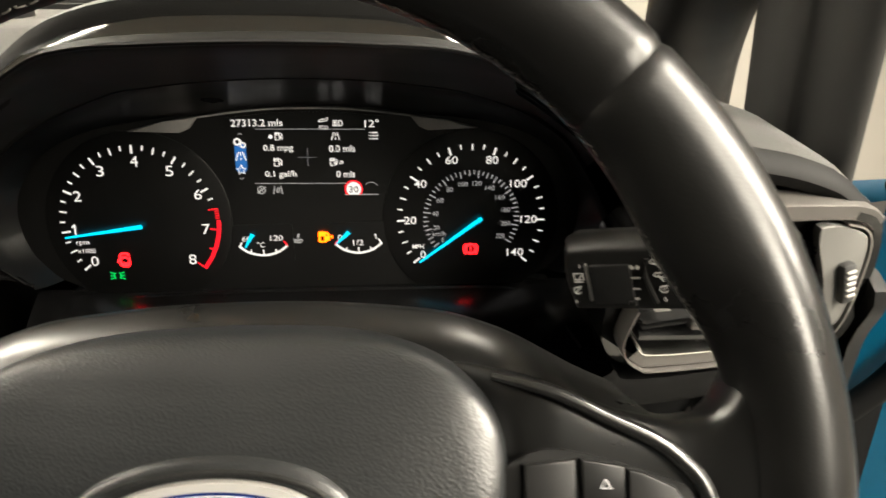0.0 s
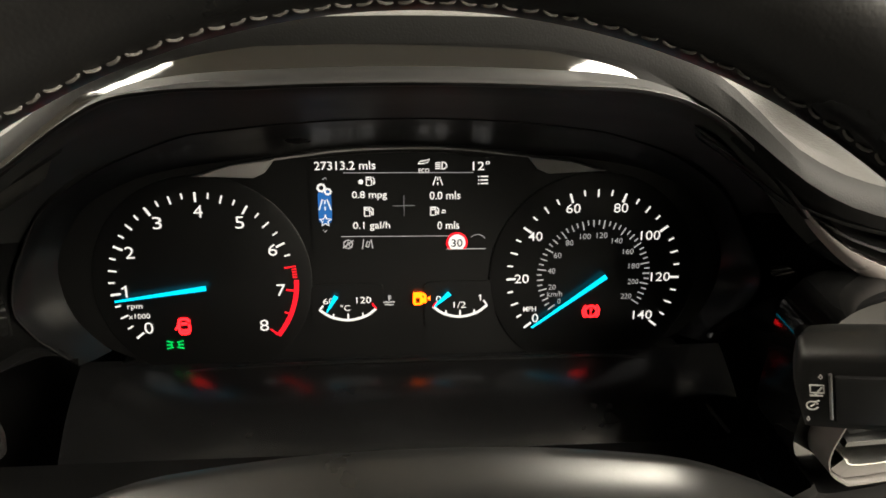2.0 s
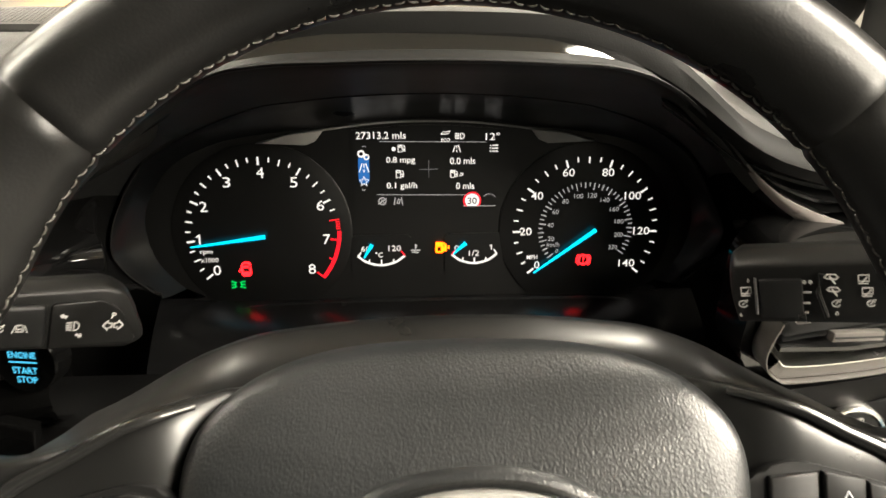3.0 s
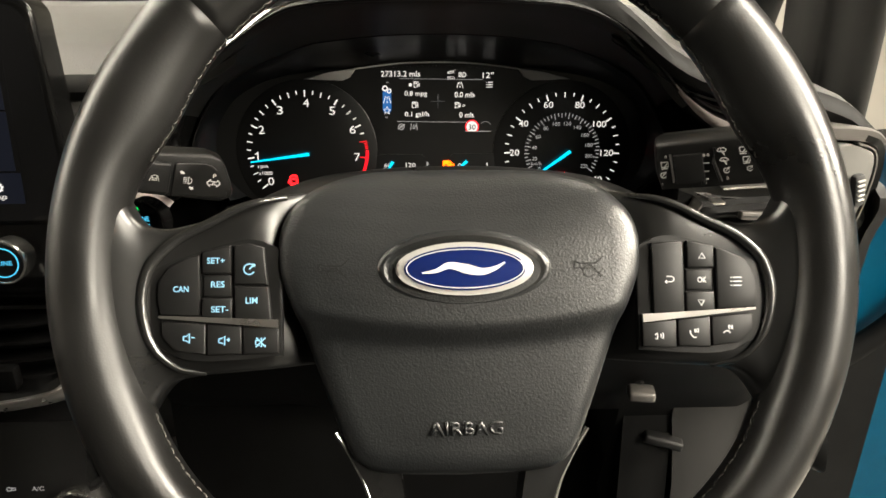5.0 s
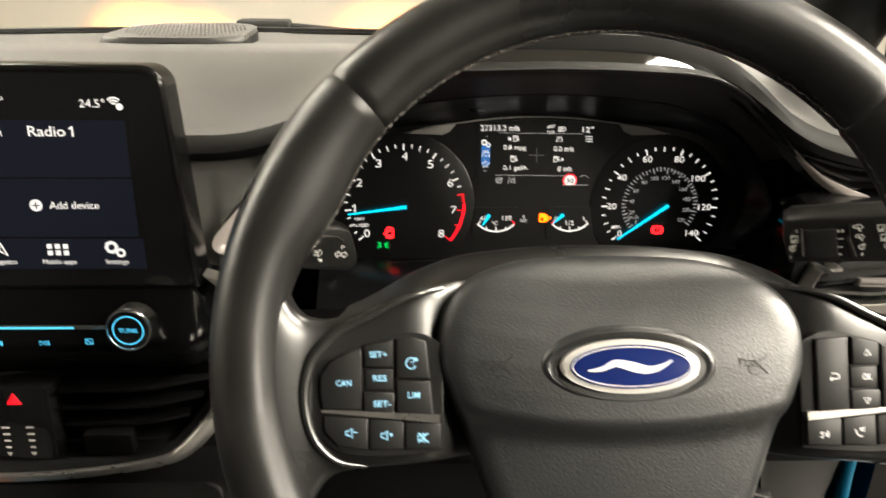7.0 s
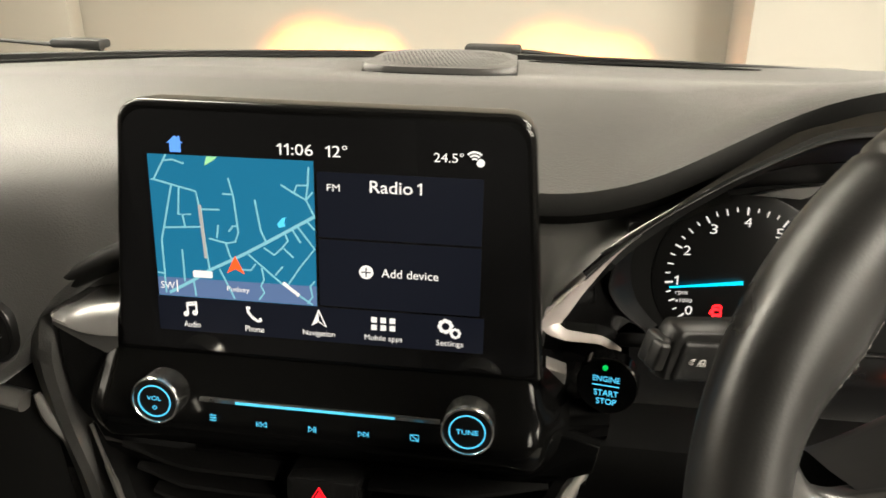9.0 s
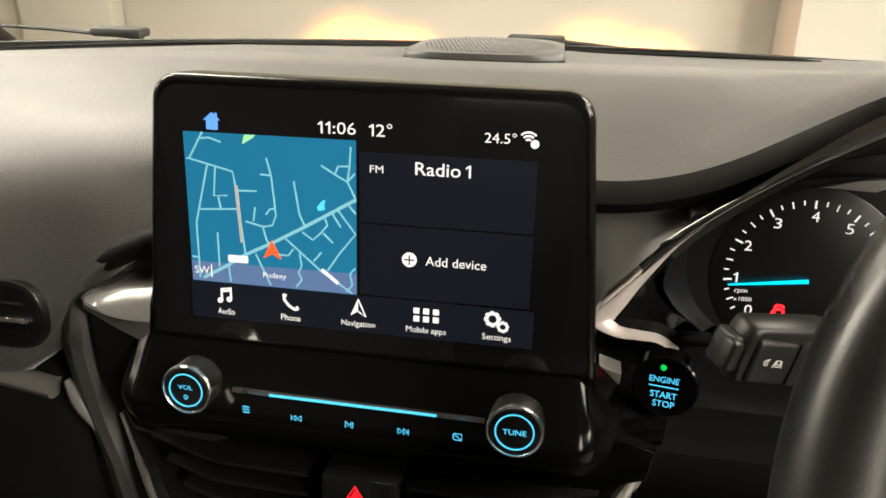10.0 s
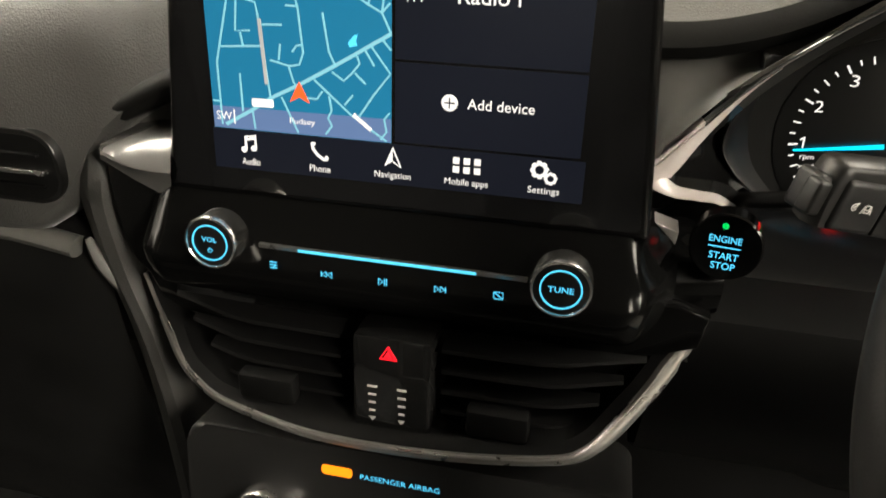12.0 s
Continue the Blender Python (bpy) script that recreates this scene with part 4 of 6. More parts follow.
        for nm in names[k]:
            mark(nm, 0.0023, LIT_PALE if side < 0 else LIT_WHITE, key, (x * side, y, 0.0057), 0.22)


# shell of the hub, swept back behind the cover
rows = []
for u in np.linspace(-0.128, 0.128, 41):
    c, vt, mid = 1 - (u / 0.15) ** 2, soft(abs(u), TOP_V, 0.006), max(0.0, min(1.0, (0.104 - abs(u)) / 0.018))
    rows.append([(u, vt - 0.006 - 0.008 * mid, 0.0005 - 0.032 * mid), (u, vt - 0.001 - 0.008 * mid, -0.003 - 0.030 * mid), (u, vt + 0.002 * c - 0.005 * mid, -0.010 - 0.025 * mid), (u, vt + 0.0075 * c - 0.003 * mid, -0.030 - 0.008 * mid), (u, vt + 0.0170 * c, -0.050), (u, vt + 0.0185 * c, -0.0560), (u, vt + 0.0165 * c, -0.060), (u, vt - 0.006, -0.064), (u, -0.02, -0.066)])
part("hub_shell", loft(rows), SPOKE, wheel, "smooth black hub shell")

# airbag cover: a pillow with a step across its lower third
PAD = [(0.0, 0.0458), (0.030, 0.0447), (0.050, 0.0415), (0.0670, 0.0345), (0.0785, 0.0235), (0.0830, 0.0110), (0.0825, -0.0045), (0.0775, -0.0190), (0.0705, -0.0371), (0.0595, -0.0680), (0.0520, -0.0860), (0.0455, -0.0935), (0.034, -0.0972), (0.0, -0.0985)]
half = curved(PAD, 6)
outline = half + [(-x, y) for x, y in half[-2:0:-1]]
RISE = [(-0.11, 0.0012), (-0.09, 0.0030), (-0.07, 0.0040), (-0.050, 0.0048), (-0.0415, 0.0052), (-0.038, 0.0060), (-0.0325, 0.0108), (-0.0295, 0.0120), (-0.020, 0.0118), (-0.008, 0.0110), (0.004, 0.0092), (0.014, 0.0066), (0.024, 0.0024), (0.032, -0.0026), (0.040, -0.0100), (0.048, -0.0205), (0.054, -0.030)]
rows = []
for s, drop in [(1.0, 0.016), (0.997, 0.010), (0.988, 0.0055), (0.972, 0.0028), (0.945, 0.0012), (0.90, 0.0004)] + [(0.86 - 0.033 * k, 0.0) for k in range(26)]:
    ring = []
    for x, y in outline:
        px, py = x * s, -0.022 + (y + 0.022) * s
        ring.append((px, py, interp(py - 0.010 * (px / 0.08) ** 2, RISE) - 0.0035 * abs(px / 0.082) ** 3 - drop))
    rows.append(ring)
bm = loft(rows, loop=True)
bm.faces.new([v for v in bm.verts[-len(outline):]])
bmesh.ops.recalc_face_normals(bm, faces=bm.faces)
cover = part("airbag_cover", bm, PADSKIN, wheel, "grained black airbag cover")
words("AIRBAG", PADSKIN, cover, (0.001, -0.0757, 0.0046), 0.0330, 0.0062, name="embossed_lettering", bold=0.02)
for ob in [o for o in cover.children if o.name.startswith("embossed")]:
    thick(ob, 0.0003, 0.0)
for side in (-1, 1):
    mark("horn", 0.0064, RECESS, cover, (0.0565 * side, -0.0050, 0.0104), 0.07, name="horn_symbol")
well = [[(x, y, h) for x, y in ellipse(0.001, -0.005, a, b, 64)] for a, b, h in ((0.0395, 0.0178, 0.0085), (0.0385, 0.0170, 0.0106), (0.0372, 0.0160, 0.0116), (0.0358, 0.0150, 0.0119), (0.0345, 0.0142, 0.0113), (0.0330, 0.0132, 0.0096), (0.0310, 0.0118, 0.0090))]
badge = part("badge", loft(well, loop=True), PADSKIN, wheel, "oval badge in a sunken black ring")
part("badge_ring", prism(ellipse(0.001, -0.005, 0.0305, 0.0117, 64), 0.008, 0.0140, 0.0016, 3), BADGESILVER, badge, "polished silver rim")
part("badge_face", prism(ellipse(0.001, -0.005, 0.0268, 0.0095, 64), 0.010, 0.0146, 0.0005, 2), BADGEBLUE, badge, "deep blue enamel oval")
part("badge_line", stroke(ellipse(0.001, -0.005, 0.0257, 0.0085, 64) + [(0.0267, -0.005)], 0.0004, 0.0143, 0.0148), SCRIPT, badge)
swirl = curved([(-0.0180, -0.0068), (-0.0120, -0.0060), (-0.0060, -0.0036), (0.0010, -0.0050), (0.0080, -0.0064), (0.0140, -0.0050), (0.0185, -0.0024)], 6)
bm = stroke(swirl[:20], 0.0006, 0.0144, 0.0149, width_end=0.0042)
stroke(swirl[19:], 0.0042, 0.0144, 0.0149, bm, width_end=0.0006)
part("badge_flourish", bm, SCRIPT, badge, "plain silver flourish")

# the two lower spokes with bright edges
for side in (-1, 1):
    arm = curved([(0.0300, -0.088), (0.0260, -0.115), (0.0250, -0.150), (0.0330, -0.158), (0.0370, -0.140), (0.0415, -0.108), (0.0560, -0.080)], 5)
    low = part("lower_spoke", prism(mirrored(arm, side), -0.022, -0.004, 0.003, 3), SPOKE, wheel, "satin black lower spoke")
    part("bright_edge", tube([(x * side, y, -0.0052) for x, y in curved([(0.0575, -0.078), (0.0500, -0.0900), (0.0425, -0.107), (0.0380, -0.135), (0.0350, -0.150)], 6)], 0.0012, 8), CHROME, low, "thin bright metal edge")


# ---- the instrument cluster ----
cluster = thing("instrument_cluster", CLUSTER, "black instrument cluster with two lit dials and a small display", "instrument cluster")
plate = [(u, v) for u, v in face2] + [(0.150, -0.052), (0.05, -0.0525), (-0.05, -0.0525), (-0.148, -0.052)]
part("dial_plate", prism([(u * 1.02, v) for u, v in plate], -0.012, -0.0015), DIALBLACK, cluster, "plain black plate behind the dials", smooth=False)


def tick(cx, cy, r0, r1, angle, width, mat, parent):
    c, s = math.cos(radians(angle)), math.sin(radians(angle))
    bm = stroke([(cx + r0 * c, cy + r0 * s), (cx + r1 * c, cy + r1 * s)], width, 0.0, 0.0004)
    return part("tick", bm, mat, parent, smooth=False)


def dial_disc(name, cx, cy, r, parent, label):
    return part(name, lathe([(r, -0.002), (r, -0.0008), (r - 0.001, -0.0004), (0.001, -0.0004)], 64, at=(cx, cy)), DIALBLACK, parent, label)


def pointer(tip, hub, parent, w0=0.0010, w1=0.0026, h=0.0025):
    return part("needle", stroke([tip, ((tip[0] + hub[0]) / 2, (tip[1] + hub[1]) / 2), hub], w0, h, h + 0.0008, width_end=w1), LIT_NEEDLE, parent, "lit cyan needle", smooth=False)


TX, TY, TR = -0.1042, -0.0072, 0.0475
tacho = dial_disc("tachometer", TX, TY, 0.056, cluster, "black rev counter dial with white marks")
for k in range(33):
    a = 219.5 - 32.375 * k / 4
    if k > 25:
        continue
    long = 0.0050 if k % 4 == 0 else 0.0042 if k % 2 == 0 else 0.0030
    tick(TX, TY, TR - long, TR, a, 0.0011 if k % 4 == 0 else 0.0008, LIT_WHITE, tacho)
for k in (28, 30, 32):
    tick(TX, TY, TR - 0.005 if k != 30 else TR - 0.003, TR, 219.5 - 32.375 * k / 4, 0.0008, LIT_RED, tacho)
part("red_zone", stroke(arc(TX, TY, TR + 0.0004, 219.5 - 32.375 * 6.78, -39.7, 30), 0.0024, 0.0, 0.0004), LIT_RED, tacho, "red arc at the top of the range", smooth=False)
for k in range(5):
    a = 219.5 - 32.375 * (6.5 + 0.055 * k)
    bm = stroke([(TX + (TR - (0.005 if k == 0 else 0.0014)) * math.cos(radians(a)), TY + (TR - (0.005 if k == 0 else 0.0014)) * math.sin(radians(a))), (TX + (TR + 0.001) * math.cos(radians(a)), TY + (TR + 0.001) * math.sin(radians(a)))], 0.0006, 0, 0.0004)
    part("tick", bm, LIT_RED, tacho, smooth=False)
for n, (x, y) in enumerate(((-0.1342, -0.0317), (-0.1442, -0.0113), (-0.1393, 0.0096), (-0.1240, 0.0248), (-0.1033, 0.0305), (-0.0831, 0.0243), (-0.0675, 0.0095), (-0.0645, -0.0125), (-0.0745, -0.0320))):
    words(str(n), LIT_WHITE, tacho, (x, y, 0.0002), 0.0026 if n == 1 else 0.0046, 0.0064, name="numeral")
words("rpm", LIT_WHITE, tacho, (-0.1400, -0.0203, 0.0002), 0.0076, 0.0030)
words("x1000", LIT_WHITE, tacho, (-0.1383, -0.0250, 0.0002), 0.0108, 0.0028)
pointer((-0.1487, -0.0157), (-0.1023, -0.0096), tacho)

SX, SY, SR = 0.1012, -0.0085, 0.0470
speedo = dial_disc("speedometer", SX, SY, 0.056, cluster, "black speedometer dial with white marks")
for k in range(29):
    a = 218.3 - 257.7 * k / 28
    long = 0.0050 if k % 4 == 0 else 0.0040 if k % 2 == 0 else 0.0030
    tick(SX, SY, SR - long, SR, a, 0.0011 if k % 4 == 0 else 0.0008, LIT_WHITE, speedo)
for k in range(45):
    a = 218.3 - 1.1439 * 5 * k
    long = 0.0046 if k % 4 == 0 else 0.0036 if k % 2 == 0 else 0.0026
    tick(SX, SY, 0.0306 - long, 0.0306, a, 0.0006, LIT_GREY, speedo)
for n, (x, y) in zip(range(0, 160, 20), ((0.0704, -0.0321), (0.0625, -0.0095), (0.0691, 0.0138), (0.0887, 0.0285), (0.1140, 0.0283), (0.1309, 0.0131), (0.1381, -0.0102), (0.1298, -0.0319))):
    words(str(n), LIT_WHITE, speedo, (x, y, 0.0002), (0.0034, 0.0076, 0.0106)[len(str(n)) - 1], 0.0050, name="numeral", bold=0.002)
for n in range(0, 240, 20):
    a = radians(218.3 - 1.1439 * n)
    r = 0.0306 - 0.0046 - (0.0030 if n < 100 else 0.0036)
    words(str(n), LIT_GREY, speedo, (SX + r * math.cos(a), SY + r * math.sin(a), 0.0002), (0.0016, 0.0040, 0.0058)[len(str(n)) - 1], 0.0030, name="numeral")
words("MPH", LIT_WHITE, speedo, (0.0672, -0.0268, 0.0002), 0.0070, 0.0028, bold=0.01)
words("km/h", LIT_GREY, speedo, (0.0806, -0.0185, 0.0002), 0.0082, 0.0030)
pointer((0.0680, -0.0366), (0.1076, -0.0084), speedo)


def small_gauge(name, cx, low, r_w, needle, texts, red_left, label):
    g = part(name, prism(rounded(cx - 0.019, low - 0.006, cx + 0.019, low + 0.020, 0.003), -0.0014, -0.0006), DIALBLACK, cluster, label, smooth=False)
    line = [(cx - r_w, low + 0.0062), (cx - 0.6 * r_w, low + 0.0020), (cx, low), (cx + 0.6 * r_w, low + 0.0020), (cx + r_w, low + 0.0062)]
    part("scale_arc", stroke(curved(line, 6), 0.0013, -0.0004, 0.0), LIT_WHITE, g, smooth=False)
    for x, dy, mat in ((-r_w, 0.0025, LIT_RED if red_left else LIT_WHITE), (0, 0.0038, LIT_WHITE), (-0.53 * r_w, 0.0022, LIT_WHITE), (0.53 * r_w, 0.0022, LIT_WHITE), (r_w, 0.0030, LIT_WHITE if red_left else LIT_RED)):
        y = low + 0.0062 * (x / r_w) ** 2
        part("tick", stroke([(cx + x, y), (cx + x * (0.86 if abs(x) == r_w else 0.96), y + dy)], 0.0009, 0.0, 0.0003), mat, g, smooth=False)
    for text, x, y, w, h in texts:
        words(text, LIT_WHITE, g, (x, y, 0.0002), w, h)
    pointer(*needle, g, 0.0008, 0.0026, 0.0015)
    return g


small_gauge("temperature_gauge", -0.0302, -0.0305, 0.0150, ((-0.0412, -0.0248), (-0.0360, -0.0162)), (("60", -0.0402, -0.0194, 0.0056, 0.0034), ("120", -0.0217, -0.0192, 0.0078, 0.0036), ("°C", -0.0316, -0.0234, 0.0050, 0.0034)), False, "small curved water temperature gauge")
small_gauge("fuel_gauge", 0.0295, -0.0302, 0.0146, ((0.0157, -0.0232), (0.0238, -0.0160)), (("0", 0.0180, -0.0197, 0.0028, 0.0034), ("1/2", 0.0293, -0.0233, 0.0066, 0.0036), ("1", 0.0401, -0.0195, 0.0018, 0.0034)), True, "small curved fuel gauge near empty")
mark("thermo", 0.0030, LIT_GREY, cluster, (-0.0084, -0.0195, 0.0002), 0.24)
lamp = mark("pump", 0.0034, TELL_AMBER, cluster, (0.0078, -0.0191, 0.0002), 0.42, name="warning_lamp", label="amber low-fuel lamp, lit")
part("arrow", prism([(0.0040, 0.0), (0.0056, 0.0012), (0.0056, -0.0012)], 0.0, 0.0004), TELL_AMBER, lamp, smooth=False)
bm = bmesh.new()
stroke(rounded(-0.1186, -0.0355, -0.1134, -0.0272, 0.0018) + [(-0.1134, -0.0300)], 0.0012, 0.0, 0.0004, bm)
for y in (-0.0298, -0.0338):
    stroke([(-0.1176, y), (-0.1144, y)], 0.0014, 0.0, 0.0004, bm)
stroke([(-0.1186, -0.0300), (-0.1206, -0.0330)], 0.0010, 0.0, 0.0004, bm)
part("warning_lamp", bm, TELL_RED, cluster, "red open-door lamp, lit", smooth=False)
bm = bmesh.new()
for s in (-1, 1):
    for y0, y1 in ((0.0014, 0.0022), (0.0, 0.0), (-0.0014, -0.0022)):
        stroke([(-0.1216 + s * 0.0014, -0.0416 + y0), (-0.1216 + s * 0.0044, -0.0416 + y1)], 0.0007, 0.0, 0.0004, bm)
    stroke(arc(-0.1216 + s * 0.0004, -0.0416, 0.0018, 90 - 90 * s - 70, 90 - 90 * s + 70, 6), 0.0006, 0.0, 0.0004, bm)
part("warning_lamp", bm, LIT_GREEN, cluster, "green side-light lamp, lit", smooth=False)
bm = stroke(arc(0.1010, -0.0291, 0.0031, 0, 360, 24), 0.0010, 0.0, 0.0004)
for s in (1, -1):
    stroke(arc(0.1010, -0.0291, 0.0045, 90 - 90 * s - 50, 90 - 90 * s + 50, 8), 0.0008, 0.0, 0.0004, bm)
stroke([(0.1010, -0.0272), (0.1010, -0.0295)], 0.0008, 0.0, 0.0004, bm)
stroke([(0.1010, -0.0305), (0.1010, -0.0312)], 0.0008, 0.0, 0.0004, bm)
part("warning_lamp", bm, TELL_RED, cluster, "red brake lamp, lit", smooth=False)

display = part("info_display", prism([(-0.0470, 0.0060), (-0.0470, 0.0560), (-0.02, 0.0585), (0.0, 0.059), (0.02, 0.0585), (0.0470, 0.0560), (0.0470, 0.0060)], -0.0014, -0.0005), DIALBLACK, cluster, "small trip computer display with white text", smooth=False)
H = 0.0002
words("27313.2 mls", LIT_WHITE, display, (-0.0289, 0.0527, H), 0.0306, 0.0044, bold=0.008)
mark("leaf", 0.0022, LIT_WHITE, display, (0.0108, 0.0533, H), 0.22, aspect=1.3)
words("ECO", LIT_WHITE, display, (0.0108, 0.0496, H), 0.0054, 0.0022, bold=0.015)
mark("beam", 0.0024, LIT_WHITE, display, (0.0197, 0.0520, H), 0.24, aspect=1.3)
words("12°", LIT_WHITE, display, (0.0400, 0.0517, H), 0.0088, 0.0046, bold=0.008)
part("rule", stroke([(-0.030, 0.0490), (0.036, 0.0482)], 0.0003, 0.0, H), LIT_GREY, display, smooth=False)
part("rule", stroke([(-0.0321, 0.0158), (0.0240, 0.0150)], 0.0003, 0.0, H), LIT_GREY, display, smooth=False)
part("cross_mark", stroke([(-0.0055, 0.0315), (0.0060, 0.0315)], 0.0003, 0.0, H, stroke([(0.0004, 0.0260), (0.0004, 0.0372)], 0.0003, 0.0, H)), LIT_DIM, display, smooth=False)
part("menu_highlight", prism(rounded(-0.0432, 0.0225, -0.0364, 0.0405, 0.003), 0.0, 0.0001), LIT_BLUE, display, "blue highlight in the side menu", smooth=False)
mark("chevron_up", 0.0013, LIT_GREY, display, (-0.0392, 0.0462, H), 0.3)
mark("gear", 0.0021, LIT_WHITE, display, (-0.0412, 0.0415, H), 0.4)
mark("gear", 0.0017, LIT_WHITE, display, (-0.0380, 0.0395, H), 0.4)
mark("road", 0.0030, LIT_WHITE, display, (-0.0397, 0.0328, H + 0.0002), 0.22)
mark("star", 0.0032, LIT_WHITE, display, (-0.0399, 0.0243, H + 0.0002), 0.18)
mark("chevron_down", 0.0013, LIT_GREY, display, (-0.0402, 0.0190, H), 0.3)
mark("pump", 0.0024, LIT_WHITE, display, (-0.0165, 0.0446, H), 0.22)
part("dot", prism(ellipse(-0.0212, 0.0443, 0.0013, 0.0013, 12), 0.0, H), LIT_WHITE, display, smooth=False)
words("0.8 mpg", LIT_WHITE, display, (-0.0170, 0.0371, H), 0.0178, 0.0048, bold=0.008)
mark("pump", 0.0026, LIT_WHITE, display, (-0.0178, 0.0288, H), 0.22)
words("0.1 gal/h", LIT_WHITE, display, (-0.0164, 0.0210, H), 0.0190, 0.0048, bold=0.008)
mark("road", 0.0024, LIT_WHITE, display, (0.0178, 0.0442, H), 0.24)
words("0.0 mls", LIT_WHITE, display, (0.0215, 0.0366, H), 0.0158, 0.0042, bold=0.008)
mark("pump", 0.0024, LIT_WHITE, display, (0.0160, 0.0285, H), 0.24)
mark("back", 0.0011, LIT_WHITE, display, (0.0207, 0.0282, H), 0.5)
words("0 mls", LIT_WHITE, display, (0.0232, 0.0208, H), 0.0114, 0.0042, bold=0.008)
mark("list", 0.0026, LIT_WHITE, display, (0.0410, 0.0443, H), 0.26)
mark("stopped", 0.0028, LIT_GREY, display, (-0.0288, 0.0116, H), 0.2)
mark("lane", 0.0027, LIT_GREY, display, (-0.0188, 0.0115, H), 0.22)
sign = part("speed_sign", prism(arc(0.0277, 0.0113, 0.0056, -38, 218, 30), 0.0, H), LIT_RED, display, "red-ringed speed limit sign", smooth=False)
part("sign_face", prism(arc(0.0277, 0.0113, 0.0045, -50, 230, 30), 0.0, 2 * H), LIT_WHITE, sign, smooth=False)
words("30", DIALBLACK, sign, (0.0277, 0.0112, 2.5 * H), 0.0058, 0.0042, bold=0.01)
part("rule", stroke([(0.0220, 0.0079), (0.0428, 0.0077)], 0.0004, 0.0, H, stroke(arc(0.0385, 0.0110, 0.0045, 30, 140, 8), 0.0003, 0.0, H)), LIT_GREY, display, smooth=False)
for side in (-1, 1):
    wedge = [(0.0628, 0.0572), (0.085, 0.0538), (0.1045, 0.0488), (0.0740, 0.0476), (0.0685, 0.0500)]
    part("trim_wedge", prism([(x * side, y) for x, y in wedge], 0.0, 0.004, 0.0008), WEDGE, cluster, "pale grey wedge-shaped trim")
part("top_rule", tube([(u, v - 0.0012, 0.003) for u, v in curved([(-0.064, 0.0578), (-0.03, 0.0618), (0.0, 0.0628), (0.03, 0.0618), (0.064, 0.0578)], 6)], 0.0006, 6), WEDGE, cluster)


# ---- the touchscreen ----
touch = thing("touchscreen", facing(MID, 0.3065, 0.97, 5.5), "gloss black dashboard touchscreen showing a teal map and menus", "touchscreen")
corner_l = arc(-0.0908, 0.0728, 0.0140, 175, 92, 10)
corner_r = arc(0.0965, 0.0716, 0.0140, 88, 5, 10)
frame_line = arc(0.1163, -0.049, 0.004, 0, -90, 4) + arc(-0.1125, -0.049, 0.004, -90, -180, 4) + corner_l + corner_r
part("housing", soft_prism(frame_line, -0.024, 0.0, 0.0040), HOUSING, touch, "black rounded housing")
part("bezel_glass", prism([(x * 0.962, 0.009 + (y - 0.009) * 0.935) for x, y in frame_line], -0.003, 0.0002, 0.0002, 1), SCREENBLACK, touch, "gloss black glass border")
view = part("screen", prism(rounded(-0.0892, -0.0400, 0.0895, 0.0715, 0.001), -0.002, 0.0004), SCREENBLACK, touch, "lit colour screen", smooth=False)
Z1 = 0.0006
part("menu_bar", prism(rounded(-0.0890, -0.0378, 0.0888, -0.0184, 0.0005), 0.0002, Z1), TILE, view, smooth=False)
part("tile", prism(rounded(0.0022, 0.0200, 0.0860, 0.0538, 0.0005), 0.0002, Z1), TILE, view, smooth=False)
part("tile", prism(rounded(0.0022, -0.0172, 0.0862, 0.0188, 0.0005), 0.0002, Z1), TILE, view, smooth=False)
chart = part("map", prism(rounded(-0.0878, -0.0180, 0.0005, 0.0590, 0.0003), 0.0002, Z1), MAP_SEA, view, "teal street map", smooth=False)


def road(points, width=0.0009):
    return part("road", stroke(points, width, Z1, Z1 + 0.0002), MAP_ROAD, chart, smooth=False)


road([(-0.0869, 0.0456), (-0.0854, 0.0457), (-0.0776, 0.0590)])
road([(-0.0787, 0.0559), (-0.0742, 0.0565), (-0.0681, 0.0546)])
road([(-0.0854, 0.0457), (-0.0627, 0.0404), (-0.0618, 0.0351), (-0.0579, -0.0019)])
road([(-0.0759, 0.0432), (-0.0837, 0.0130), (-0.0835, -0.0163)])
road([(-0.0718, 0.0423), (-0.0733, 0.0276), (-0.0660, 0.0281)])
road([(-0.0709, 0.0272), (-0.0700, 0.0210)])
road([(-0.0811, 0.0202), (-0.0610, 0.0216)])
road([(-0.0614, 0.0310), (-0.0504, 0.0314)])
road([(-0.0726, 0.0086), (-0.0724, -0.0092)])
road([(-0.0875, -0.0051), (-0.0834, -0.0053)])
road([(-0.0448, 0.0483), (-0.0425, 0.0392), (-0.0408, 0.0197), (-0.0428, 0.0145), (-0.0476, 0.0135), (-0.0571, 0.0156)])
road([(-0.0483, 0.0399), (-0.0425, 0.0397)])
road([(-0.0516, 0.0232), (-0.0528, 0.0160)])
road([(-0.0482, 0.0140), (-0.0461, 0.0064), (-0.0432, 0.0029)])
road([(-0.0461, 0.0199), (-0.0437, 0.0229), (-0.0407, 0.0231)])
road([(-0.0310, 0.0377), (-0.0285, 0.0212), (-0.0257, 0.0152)])
road([(-0.0169, 0.0462), (-0.0093, 0.0418), (-0.0038, 0.0390), (0.0004, 0.0305)])
road([(-0.0020, 0.0559), (-0.0026, 0.0471), (-0.0038, 0.0390)])
road([(-0.0099, 0.0424), (-0.0085, 0.0462), (-0.0032, 0.0465)])
road([(-0.0038, 0.0390), (-0.0001, 0.0432)])
